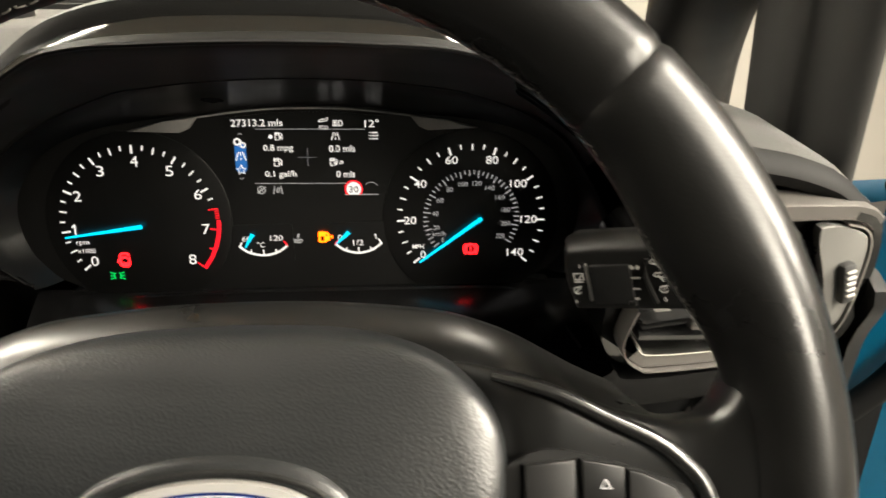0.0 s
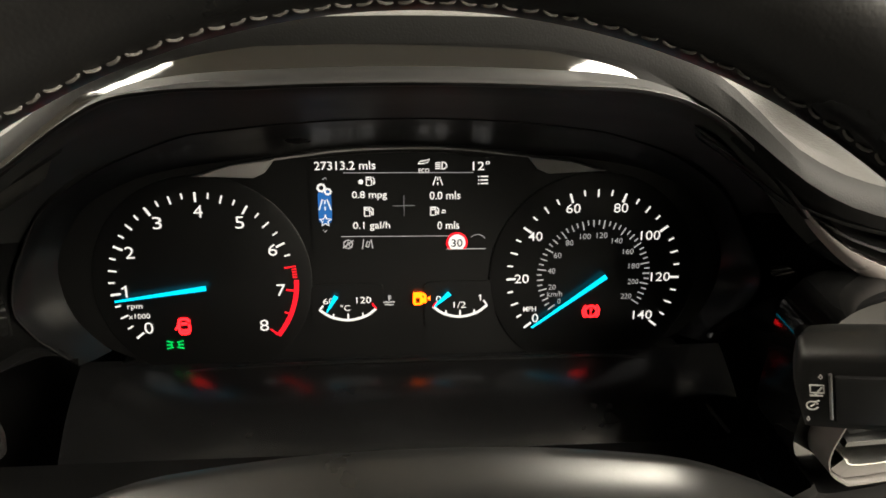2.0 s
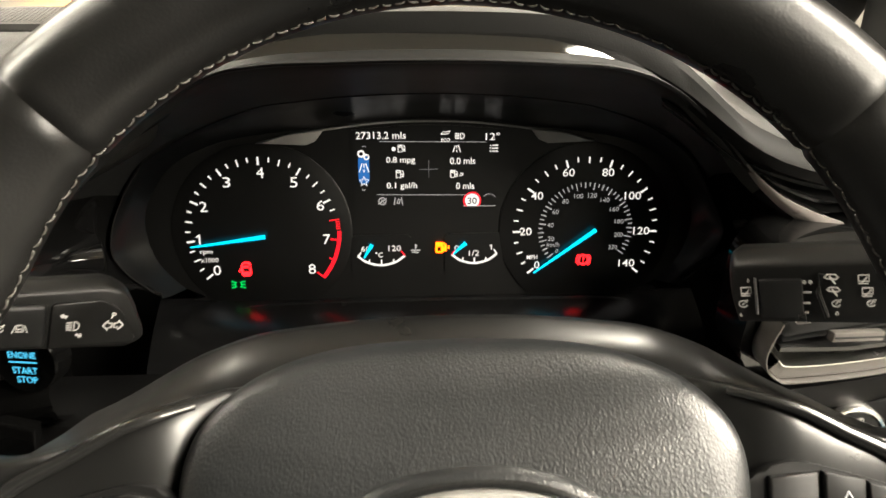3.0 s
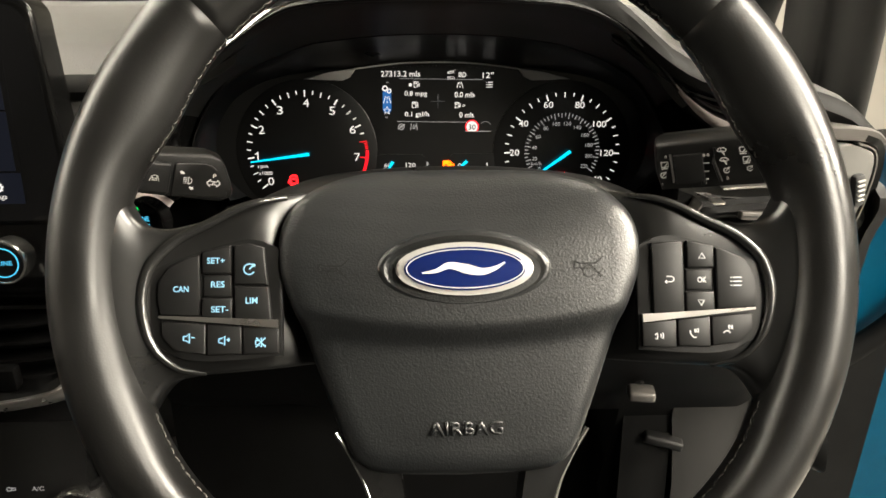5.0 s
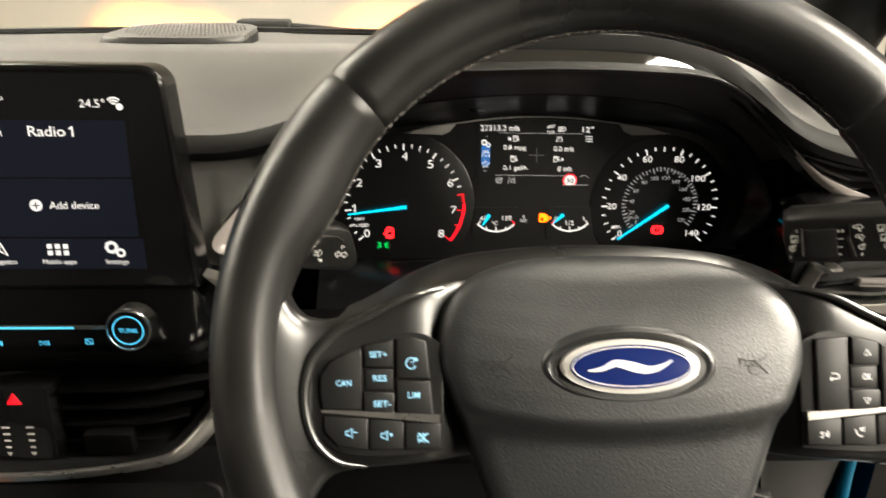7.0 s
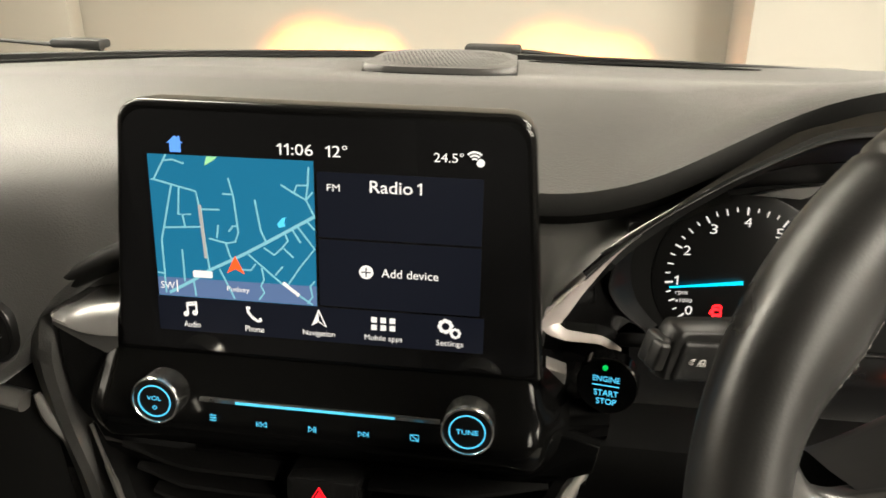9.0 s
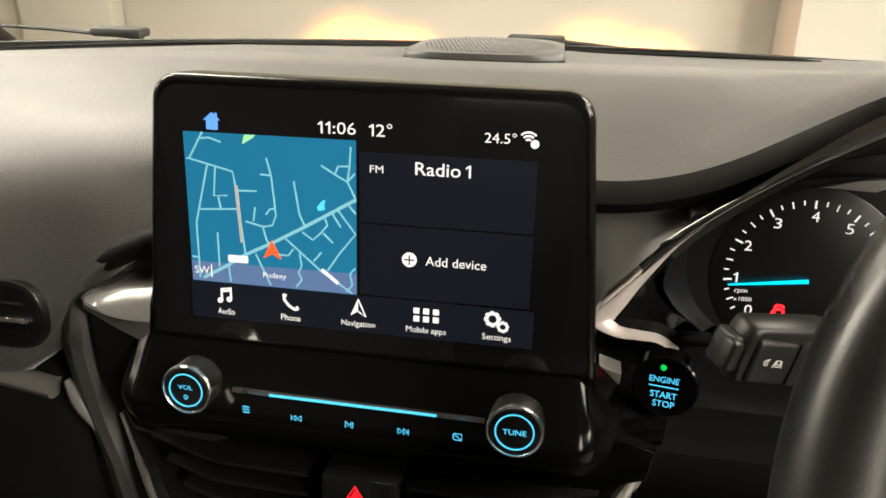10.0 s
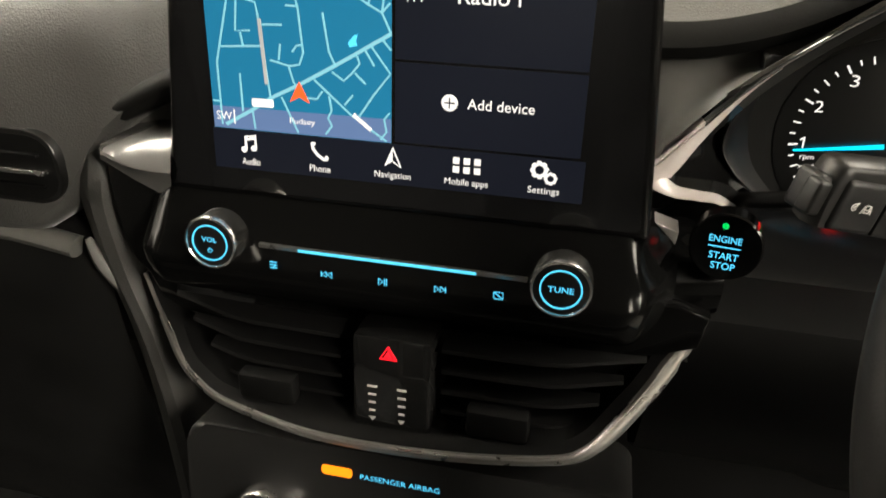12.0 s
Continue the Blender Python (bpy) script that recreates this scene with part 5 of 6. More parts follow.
road([(-0.0579, -0.0019), (-0.0425, 0.0058), (-0.0257, 0.0152), (0.0004, 0.0305)], 0.0017)
road([(-0.0816, -0.0161), (-0.0674, -0.0081), (-0.0579, -0.0019)], 0.0017)
road([(-0.0273, 0.0123), (-0.0218, 0.0087), (-0.0177, 0.0125), (-0.0142, 0.0167), (-0.0153, 0.0200)])
road([(-0.0165, 0.0126), (-0.0114, 0.0079)])
road([(-0.0115, 0.0228), (-0.0073, 0.0161)])
road([(-0.0089, 0.0249), (0.0001, 0.0133), (-0.0080, 0.0030), (-0.0147, -0.0069)])
road([(-0.0038, 0.0281), (0.0004, 0.0234)])
road([(-0.0359, 0.0081), (-0.0186, -0.0066), (-0.0017, -0.0174)])
road([(-0.0217, -0.0023), (-0.0175, 0.0027)])
road([(-0.0322, 0.0032), (-0.0350, -0.0005), (-0.0403, -0.0004)])
road([(-0.0290, 0.0012), (-0.0280, -0.0052), (-0.0298, -0.0089), (-0.0281, -0.0125), (-0.0312, -0.0167)])
road([(-0.0524, -0.0009), (-0.0448, -0.0171)])
road([(-0.0674, -0.0087), (-0.0666, -0.0171)])
road([(-0.0002, -0.0041), (-0.0028, -0.0072), (-0.0017, -0.0130), (-0.0046, -0.0168)])
part("map_band", prism([(-0.0878, -0.0178), (-0.0878, -0.0075), (0.0004, -0.0070), (0.0004, -0.0178)], Z1, Z1 + 0.0001), MAP_BAND, chart, "translucent blue caption band", smooth=False)
part("park", prism([(-0.0556, 0.0589), (-0.0498, 0.0589), (-0.0522, 0.0568), (-0.0570, 0.0541)], Z1, Z1 + 0.0002), PARKGREEN, chart, smooth=False)
part("pond", prism([(-0.0195, 0.0255), (-0.0168, 0.0288), (-0.0148, 0.0295), (-0.0157, 0.0266), (-0.0152, 0.0245), (-0.0186, 0.0236)], Z1, Z1 + 0.0002), LIT_CYAN, chart, smooth=False)
part("position_arrow", prism([(-0.0433, 0.0069), (-0.0482, -0.0028), (-0.0433, -0.0003), (-0.0386, -0.0027)], Z1, Z1 + 0.0006), LIT_ORANGE, chart, "orange-red position arrow", smooth=False)
part("road_tag", prism(rounded(-0.0674, -0.0064, -0.0566, -0.0026, 0.0008), Z1, Z1 + 0.0004), LIT_WHITE, chart, "white road tag", smooth=False)
part("caption_bar", stroke([(-0.0612, 0.0335), (-0.0594, 0.0045)], 0.0017, Z1, Z1 + 0.0003), LIT_GREY, chart, smooth=False)
words("Pudsey", LIT_WHITE, chart, (-0.0425, -0.0120, Z1 + 0.0003), 0.0125, 0.0036)
part("caption_bar", stroke([(-0.0176, -0.0062), (-0.0090, -0.0128)], 0.0018, Z1, Z1 + 0.0003), LIT_WHITE, chart, smooth=False)
words("SW", LIT_WHITE, chart, (-0.0822, -0.0119, Z1 + 0.0003), 0.0080, 0.0040)
part("rule", stroke([(-0.0770, -0.0086), (-0.0770, -0.0155)], 0.0006, Z1, Z1 + 0.0003), LIT_WHITE, chart, smooth=False)
home = part("home_symbol", prism([(-0.0766, 0.0650), (-0.0722, 0.0688), (-0.0706, 0.0676), (-0.0706, 0.0686), (-0.0694, 0.0686), (-0.0694, 0.0664), (-0.0678, 0.0650), (-0.0692, 0.0650), (-0.0692, 0.0604), (-0.0752, 0.0604), (-0.0752, 0.0650)], 0.0002, Z1), HOMEBLUE, view, "blue house symbol", smooth=False)
Z2 = Z1 + 0.0003
words("1", LIT_WHITE, view, (-0.0168, 0.0644, Z2), 0, 0.0056)
words("1", LIT_WHITE, view, (-0.0130, 0.0644, Z2), 0, 0.0056)
words(":06", LIT_WHITE, view, (-0.0050, 0.0644, Z2), 0.0112, 0.0056)
words("1", LIT_WHITE, view, (0.0082, 0.0643, Z2), 0, 0.0056)
words("2°", LIT_WHITE, view, (0.0143, 0.0645, Z2), 0.0078, 0.0060)
words("24.5°", LIT_WHITE, view, (0.0686, 0.0638, Z2), 0.0145, 0.0048)
mark("wifi", 0.0032, LIT_WHITE, view, (0.0812, 0.0648, Z2), 0.3)
part("dot", prism(ellipse(0.0842, 0.0618, 0.0020, 0.0020, 16), Z1, Z2), LIT_WHITE, view, smooth=False)
words("FM", LIT_WHITE, view, (0.0107, 0.0461, Z2), 0.0066, 0.0035)
words("Radio", LIT_WHITE, view, (0.0402, 0.0475, Z2), 0.0216, 0.0062, bold=0.007)
words("1", LIT_WHITE, view, (0.0545, 0.0475, Z2), 0, 0.0060)
disc = part("add_symbol", prism(ellipse(0.0272, 0.0027, 0.0037, 0.0037, 28), Z1, Z2), LIT_WHITE, view, "white round plus symbol", smooth=False)
part("plus", stroke([(0.0248, 0.0027), (0.0296, 0.0027)], 0.0006, Z2, Z2 + 0.0002, stroke([(0.0272, 0.0003), (0.0272, 0.0051)], 0.0006, Z2, Z2 + 0.0002)), DIALBLACK, disc, smooth=False)
words("Add device", LIT_WHITE, view, (0.0500, 0.0028, Z2), 0.0296, 0.0046, bold=0.004)
for text, x, w in (("Audio", -0.0700, 0.0094), ("Phone", -0.0346, 0.0104), ("Navigation", 0.0013, 0.0176), ("Mobile apps", 0.0362, 0.0202), ("Settings", 0.0714, 0.0142)):
    words(text, LIT_WHITE, view, (x, -0.0336, Z2), w, 0.0034 if text in ("Audio", "Phone") else 0.0040, bold=0.0)
mark("note", 0.0042, LIT_WHITE, view, (-0.0700, -0.0248, Z2), 0.3)
mark("phone", 0.0042, LIT_WHITE, view, (-0.0346, -0.0250, Z2), 0.34)
part("symbol", prism([(0.0012, -0.0198), (-0.0028, -0.0292), (0.0012, -0.0266)], Z1, Z2), LIT_WHITE, view, smooth=False)
part("symbol", stroke([(0.0012, -0.0200), (0.0052, -0.0292), (0.0014, -0.0266)], 0.0007, Z1, Z2), LIT_WHITE, view, smooth=False)
for i in range(3):
    for j in range(2):
        x, y = 0.0312 + 0.0049 * i, -0.0232 - 0.0042 * j
        part("symbol", prism(rounded(x - 0.0015, y - 0.0015, x + 0.0015, y + 0.0015, 0.0003, 2), Z1, Z2), LIT_WHITE, view, smooth=False)
mark("gear", 0.0036, LIT_WHITE, view, (0.0690, -0.0238, Z2), 0.42)
mark("gear", 0.0026, LIT_WHITE, view, (0.0742, -0.0274, Z2), 0.42)

# ---- the radio panel ----
RADIO = facing(MID, 0.2795, 0.90, 5.5)
radio = thing("radio_panel", RADIO, "gloss black radio panel with two chrome-ringed knobs", "radio panel")
BACK = [(-0.165, 0.085), (-0.150, 0.060), (-0.138, 0.030), (-0.128, 0.008), (-0.116, 0.0), (0.112, 0.0), (0.120, 0.003), (0.128, 0.018), (0.136, 0.033), (0.165, 0.040), (0.190, 0.062)]
rows = []
for u in list(np.linspace(-0.134, -0.105, 9)) + list(np.linspace(-0.09, 0.09, 13)) + list(np.linspace(0.105, 0.158, 13)):
    b = interp(u, BACK)
    lift = -0.014 * max(0, min(1, (u - 0.112) / 0.016))
    rows.append([(MID + u, y + b, z) for y, z in ((0.335, 0.925 + lift), (0.3045, 0.9205 + lift), (0.3015, 0.9180 + lift), (0.2935, 0.9090 + lift * 0.6), (0.2855, 0.9000), (0.2790, 0.8940), (0.2775, 0.8910), (0.2785, 0.883), (0.282, 0.875), (0.288, 0.869), (0.300, 0.8655), (0.34, 0.864))])
bm = loft(rows)
bm.transform(RADIO.inverted())
fascia = part("fascia", bm, FASCIA, radio, "gloss black curved fascia")


def knob(u, v, r, legend, parent):
    k = part("knob", lathe([(r * 0.96, -0.004), (r * 0.98, 0.006), (r, 0.0075), (r, 0.0092), (r * 0.97, 0.0104), (r * 0.90, 0.0106), (r * 0.86, 0.0096), (r * 0.5, 0.0094), (0.0005, 0.0094)], 56), CHROME, parent, "chrome-ringed rotary knob")
    k.matrix_basis = pose(u, v, 0)
    part("knob_face", lathe([(r * 0.87, 0.0090), (r * 0.87, 0.0098), (r * 0.85, 0.0100), (0.0005, 0.0100)], 48), DIALBLACK, k)
    part("lit_ring", stroke(arc(0, 0, r * 0.66, 0, 360, 48), 0.0007, 0.0099, 0.0103), LIT_CYAN, k, "lit cyan ring", smooth=False)
    return k


k = knob(-0.0791, 0.0066, 0.0132, "VOL", radio)
words("VOL", LIT_CYAN, k, (0, 0.0018, 0.0104), 0.0078, 0.0024, bold=0.008)
mark("power", 0.0013, LIT_CYAN, k, (0, -0.0034, 0.0104), 0.25)
k = knob(0.0849, 0.0056, 0.0135, "TUNE", radio)
words("TUNE", LIT_CYAN, k, (0, 0, 0.0104), 0.0110, 0.0027, bold=0.012)
part("bright_strip", stroke([(-0.0620, 0.0014), (-0.030, 0.0012), (0.04, 0.0010), (0.0690, 0.0008)], 0.0018, -0.012, -0.0048), SATIN, radio, "thin silver strip")
part("lit_strip", stroke([(-0.0415, 0.0012), (0.0455, 0.0010)], 0.0013, -0.008, -0.0044), LIT_CYAN, radio, "lit cyan strip", smooth=False)
for shape, u, v, asp in (("sliders", -0.0512, -0.0046, 0.9), ("previous", -0.0243, -0.0060, 1.3), ("play", 0.0031, -0.0060, 1.0), ("next", 0.0303, -0.0060, 1.3), ("screen_off", 0.0573, -0.0052, 1.1)):
    mark(shape, 0.0021, LIT_CYAN, radio, (u, v + 0.0002, 0.0024), 0.2, aspect=asp)

# ---- the start button ----
start = thing("start_button", facing(-0.197, 0.3105, 0.9186, 5.5) @ pose(0, 0, 0, 0, -10, 0), "round black engine start button with cyan lettering", "start button")
part("button", lathe([(0.0160, -0.012), (0.0160, -0.0006), (0.0152, 0.0004), (0.0142, 0.0002), (0.0138, 0.0), (0.001, 0.0)], 48, at=(0.001, -0.0036)), FASCIA, start)
words("ENGINE", LIT_CYAN, start, (0.0004, 0.0004, 0.0006), 0.0140, 0.0032, bold=0.012)
part("rule", stroke([(-0.0066, -0.0034), (0.0074, -0.0034)], 0.0005, 0.0003, 0.0006), LIT_CYAN, start, smooth=False)
words("START", LIT_CYAN, start, (0.0008, -0.0076, 0.0006), 0.0126, 0.0034, bold=0.012)
words("STOP", LIT_CYAN, start, (0.0012, -0.0124, 0.0006), 0.0104, 0.0034, bold=0.012)
part("pilot_light", lathe([(0.0014, 0.0), (0.0014, 0.0008), (0.0008, 0.0013), (0.0002, 0.0014)], 16, at=(-0.0006, 0.0066)), LIT_GREEN, start, "small lit green light")

sensor = thing("column_sensor", facing(-0.1838, 0.3585, 0.9856, 5.5), "small black sensor nub under the dashboard edge", "sensor")
part("body", prism(rounded(-0.0045, -0.0050, 0.0045, 0.0050, 0.002), -0.010, 0.004, 0.0012, 2), HARD, sensor)
corner = thing("trim_corner", pose(-0.2215, 0.305, 0.921), "small satin silver trim corner beside the start button", "dashboard trim")
part("blade", prism([(-0.0069, 0.0050), (0.0039, 0.0016), (0.0033, -0.0050)], -0.012, 0.0, 0.0008), VSILVER, corner).matrix_basis = pose(0, 0, 0, 90, 0, 0)

# ---- centre vents in their silver surround ----
VC = -0.345
LINE_V = [(-0.5000, 0.312, 0.8572), (-0.4902, 0.300, 0.8365), (-0.4735, 0.285, 0.8185), (-0.4544, 0.275, 0.8087), (-0.4314, 0.268, 0.8035), (-0.3812, 0.262, 0.7983), (-0.3208, 0.262, 0.7988),
          (-0.2620, 0.266, 0.8045), (-0.2389, 0.272, 0.8123), (-0.2200, 0.287, 0.8301), (-0.2083, 0.300, 0.8429), (-0.1988, 0.312, 0.8563)]
line = curved([(x - VC, y, z) for x, y, z in LINE_V], 8)
vents = thing("centre_vent_unit", pose(VC, 0.28, 0.83), "black centre air vents in a silver V-shaped surround", "air vent")
INV = pose(VC, 0.28, 0.83).inverted()
bright, rows, sill = [], [], []
for i, (x, y, z) in enumerate(line):
    a, b = line[max(i - 1, 0)], line[min(i + 1, len(line) - 1)]
    n = Vector((b[0] - a[0], 0, b[2] - a[2])).normalized()
    n = Vector((-n.z, 0, n.x))
    w = 0.0120 * min(1.0, 0.12 + i / 14, 0.80 + (len(line) - 1 - i) / 30)
    p = Vector((VC + x, y, z))
    bright.append(INV @ (p + n * w * 0.85 + Vector((0, -0.0016, 0))))
    rows.append([p + Vector((0, 0.03, 0)) - n * 0.002, p + Vector((0, 0.007, 0)) - n * 0.001, p + Vector((0, 0.003, 0)) + n * w * 0.12, p + n * w * 0.35, p + n * w * 0.60 + Vector((0, -0.0016, 0)), p + n * w * 0.82 + Vector((0, -0.0018, 0)), p + n * w * 0.95 + Vector((0, -0.0010, 0)), p + n * w + Vector((0, 0.0006, 0))])
    sill.append([p + n * w + Vector((0, -0.0009, 0)), p + n * (w + 0.004) + Vector((0, 0.004, 0)), p + n * (w + 0.005) + Vector((0, 0.04, 0))])
bm = loft(sill)
bm.transform(INV)
part("vent_sill", bm, VENTSHADE, vents, "black inner edge of the vent mouth")
bm = loft(rows)
bm.transform(INV)
part("silver_surround", bm, VSILVER, vents, "dark silver V-shaped surround")
part("bright_edge", tube(bright, 0.0012, 8, flat=0.7), SATIN, vents, "bright inner edge of the surround")
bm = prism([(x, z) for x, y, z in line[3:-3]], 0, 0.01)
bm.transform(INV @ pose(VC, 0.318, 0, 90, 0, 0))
corner_bm = prism([(-0.262, 0.8460), (-0.2496, 0.8476), (-0.2140, 0.8568), (-0.1992, 0.8618), (-0.1965, 0.8797), (-0.2119, 0.8845), (-0.262, 0.8845)], 0.0, 0.0075, 0.0015, 3)
corner_bm.transform(INV @ pose(0, 0.312, 0, 90, 0, 0))
part("fascia_corner", corner_bm, FASCIA, vents, "gloss black corner above the vent mouth")
# Black plate in place of the shade deep in the vent.
part("vent_back", bm, VOID, vents, "black backing plate for the shade inside the vent")
for side in (-1, 1):
    for j, z in enumerate((0.860, 0.8475, 0.835, 0.8225)):
        reach = (0.122, 0.113, 0.103, 0.092)[j]
        rows = []
        for x in np.linspace(0.026, reach, 9):
            sag = 0.002 * ((x - 0.026) / 0.08) ** 2
            rows.append([(side * x, 0.012, z + sag - 0.83), (side * x, -0.001 + 0.3 * max(0, x - 0.08), z + sag - 0.831), (side * x, -0.002 + 0.3 * max(0, x - 0.08), z + sag - 0.8325), (side * x, 0.012, z + sag - 0.8345)])
        part("slat", loft(rows), VENTSHADE, vents)
    part("vent_tab", box(0.031, 0.010, 0.016, 0.0025, (side * 0.060 - 0.004, -0.008, -0.0045)), VENTSHADE, vents, "black vent tab")
hz = thing("hazard_switch", RADIO @ pose(0.0080, -0.0650, -0.006), "gloss black switch panel with a red hazard triangle", "hazard switch")
part("switch_panel", box(0.0400, 0.0600, 0.024, 0.002, (0, 0, -0.002)), GLOSS, hz)
part("triangle", stroke([(-0.0017, 0.0256), (0.0023, 0.0188), (-0.0057, 0.0188), (-0.0017, 0.0256), (0.0023, 0.0188)], 0.0012, 0.0100, 0.0104, prism([(-0.0017, 0.0236), (0.0005, 0.0196), (-0.0039, 0.0196)], 0.0100, 0.0104)), LIT_RED, hz, "lit red warning triangle", smooth=False)
for u in (-0.0098, 0.0053):
    bm = bmesh.new()
    for k in range(4):
        stroke([(u - 0.0024 + 0.0003 * k, 0.0022 - 0.0047 * k), (u + 0.0024 - 0.0003 * k, 0.0022 - 0.0047 * k)], 0.0010, 0.0100, 0.0104, bm)
    prism([(u - 0.0018, -0.0158), (u + 0.0018, -0.0158), (u, -0.0180)], 0.0100, 0.0104, bm=bm)
    part("scale_mark", bm, PRINT, hz, "white stepped air-flow mark", smooth=False)

# silver-topped wing beside the screen
wing = thing("dash_wing", pose(-0.497, 0.34, 0.915), "silver-grey wing-shaped trim beside the touchscreen", "dashboard trim")
WING_TOP = [(-0.5165, 0.318, 0.9270), (-0.5137, 0.318, 0.9313), (-0.5067, 0.318, 0.9348), (-0.4925, 0.318, 0.9392), (-0.4800, 0.318, 0.9412), (-0.470, 0.318, 0.9422)]
WING_RIDGE = [(-0.5012, 0.2985, 0.9348), (-0.4980, 0.2980, 0.9342), (-0.4935, 0.2978, 0.9325), (-0.4850, 0.2975, 0.9298), (-0.4740, 0.2980, 0.9283), (-0.463, 0.2985, 0.9282)]
WING_LOW = [(-0.5052, 0.3030, 0.9293), (-0.5025, 0.3028, 0.9280), (-0.4985, 0.3025, 0.9260), (-0.4869, 0.3025, 0.9197), (-0.4770, 0.3030, 0.9147), (-0.469, 0.3030, 0.9110)]
rows = []
for top, ridge, low in zip(*(curved(line, 5) for line in (WING_TOP, WING_RIDGE, WING_LOW))):
    top, ridge, low = Vector(top), Vector(ridge), Vector(low)
    rows.append([p - Vector((-0.497, 0.34, 0.915)) for p in (top + Vector((0, 0.03, 0.002)), top, top.lerp(ridge, 0.35) + Vector((0, 0, 0.0022)), top.lerp(ridge, 0.72) + Vector((0, 0, 0.0020)), ridge + Vector((0, 0.0008, 0.0006)), ridge - Vector((0, 0, 0.0008)), ridge.lerp(low, 0.5) + Vector((0, 0.0014, 0)), low, low + Vector((0, 0.03, -0.001)))])
part("wing_top", loft(rows), WINGGREY, wing, "satin silver-grey ridged wing")
rows = []
for x, z in curved([(-0.5052, 0.9293), (-0.5061, 0.9217), (-0.5061, 0.9105), (-0.5055, 0.8905), (-0.5020, 0.8718), (-0.4934, 0.8600), (-0.488, 0.8400)], 4):
    rows.append([(u + 0.497, y - 0.34, z - 0.915) for u, y in ((x + 0.001, 0.345), (x, 0.310), (x + 0.0008, 0.3072), (x + 0.003, 0.306), (-0.46, 0.3055), (-0.43, 0.3055))])
part("wing_base", loft(rows), GLOSS, wing, "gloss black cheek under the wing")
wedge = part("wedge", prism([(-0.5055, 0.9381), (-0.4950, 0.9391), (-0.4700, 0.9390), (-0.4700, 0.9560), (-0.4832, 0.9495), (-0.4950, 0.9441)], -0.004, 0.001, 0.001, 2), GREYTRIM, wing, "pale grey sliver of panel above the wing")
wedge.matrix_basis = pose(0.497, -0.005, -0.915, 90, 0, 0)

# ---- the heater panel ----
heater = thing("heater_panel", facing(VC, 0.262, 0.765, 10), "black heater panel with two ringed dials", "heater panel")
part("panel", prism(rounded(-0.115, -0.12, 0.126, 0.030, 0.012), -0.05, 0.0, 0.003, 3), HARD, heater)
lamp = part("airbag_lamp", prism(rounded(-0.0355, 0.0130, -0.0185, 0.0185, 0.002), 0.0002, 0.0008), LIT_AMBER, heater, "amber lit airbag lamp", smooth=False)
words("PASSENGER AIRBAG", LIT_CYAN, heater, (0.0075, 0.0150, 0.0005), 0.0430, 0.0030)
part("caption_bar", stroke([(-0.030, -0.0046), (0.008, -0.0046)], 0.0020, 0.0, 0.0004), LIT_CYAN, heater, smooth=False)
for x, y in ((-0.0665, -0.0185), (0.0995, -0.034)):
    k = knob(x, y, 0.0185, "", heater)
mark("fan_car", 0.0026, LIT_GREY, heater, (0.0557, -0.0178, 0.0005), 0.2, aspect=1.3)
words("A/C", LIT_GREY, heater, (0.0732, -0.0178, 0.0005), 0.0078, 0.0030)
part("pilot_light", prism(rounded(0.0345, -0.0145, 0.0395, -0.0118, 0.0006), 0.0002, 0.0006), LIT_AMBER, heater, "small amber lit lamp", smooth=False)

# ---- passenger air vent ----
pvent = thing("passenger_air_vent", pose(-0.632, 0.3068, 0.9195), "black passenger air vent with a bright slat", "air vent")
part("vent_frame", prism(rounded(-0.105, -0.022, 0.098, 0.020, 0.016), -0.03, 0.0012, 0.001, 2), SPOKE, pvent).matrix_basis = pose(0, 0, 0, 90, 0, 0)
# The mouth is a black plate, its inner shade put into the colour.
part("vent_mouth", prism(rounded(-0.102, -0.0195, 0.0955, 0.0175, 0.014), -0.02, 0.0016), VOID, pvent, "black plate standing in for the shaded vent opening", smooth=False).matrix_basis = pose(0, 0, 0, 90, 0, 0)
part("bright_slat", box(0.186, 0.006, 0.0030, 0.001, (-0.002, -0.0030, -0.002)), CHROME, pvent, "bright silver slat")
for z in (0.007, -0.011):
    part("slat", box(0.180, 0.004, 0.0020, 0.0006, (-0.002, -0.0025, z)), VENTSHADE, pvent)


# ---- column, stalks ----
column = thing("column_shroud", facing(0, 0.1655, 0.9523, 27), "black plastic steering column shroud", "column shroud")
rows = []
for h, w, t, b in ((-0.030, 0.040, 0.010, -0.050), (-0.05, 0.052, 0.014, -0.060), (-0.12, 0.056, 0.016, -0.066), (-0.20, 0.058, 0.016, -0.070), (-0.30, 0.058, 0.010, -0.070)):
    rows.append([(x, y, h) for x, y in rounded(-w, b, w, t, 0.022, 6)])
part("shroud", loft(rows, loop=True), RECESS, column)

def stalk_block(outline, depth, shoulder):
    """A block drawn back from its front face (local x right, z up, face at y = 0), its top sloping up to the back."""
    rows = []
    mid_x, mid_z = (sum(p[k] for p in outline) / len(outline) for k in (0, 1))
    for y, grow in ((0.0, 0.90), (0.0006, 0.97), (0.002, 1.0), (depth * 0.45, 1.02), (depth * 0.8, 0.96), (depth, 0.80)):
        rows.append([(mid_x + (x - mid_x) * grow, y, mid_z + (z - mid_z) * grow + (shoulder * min(1.0, y / (0.45 * depth)) if z > mid_z else 0)) for x, z in outline])
    bm = loft(rows, loop=True)
    n = len(outline)
    bm.verts.ensure_lookup_table()
    bm.faces.new([bm.verts[k] for k in range(n)])
    bm.faces.new([bm.verts[len(bm.verts) - n + k] for k in range(n)])
    bmesh.ops.recalc_face_normals(bm, faces=bm.faces)
    return bm


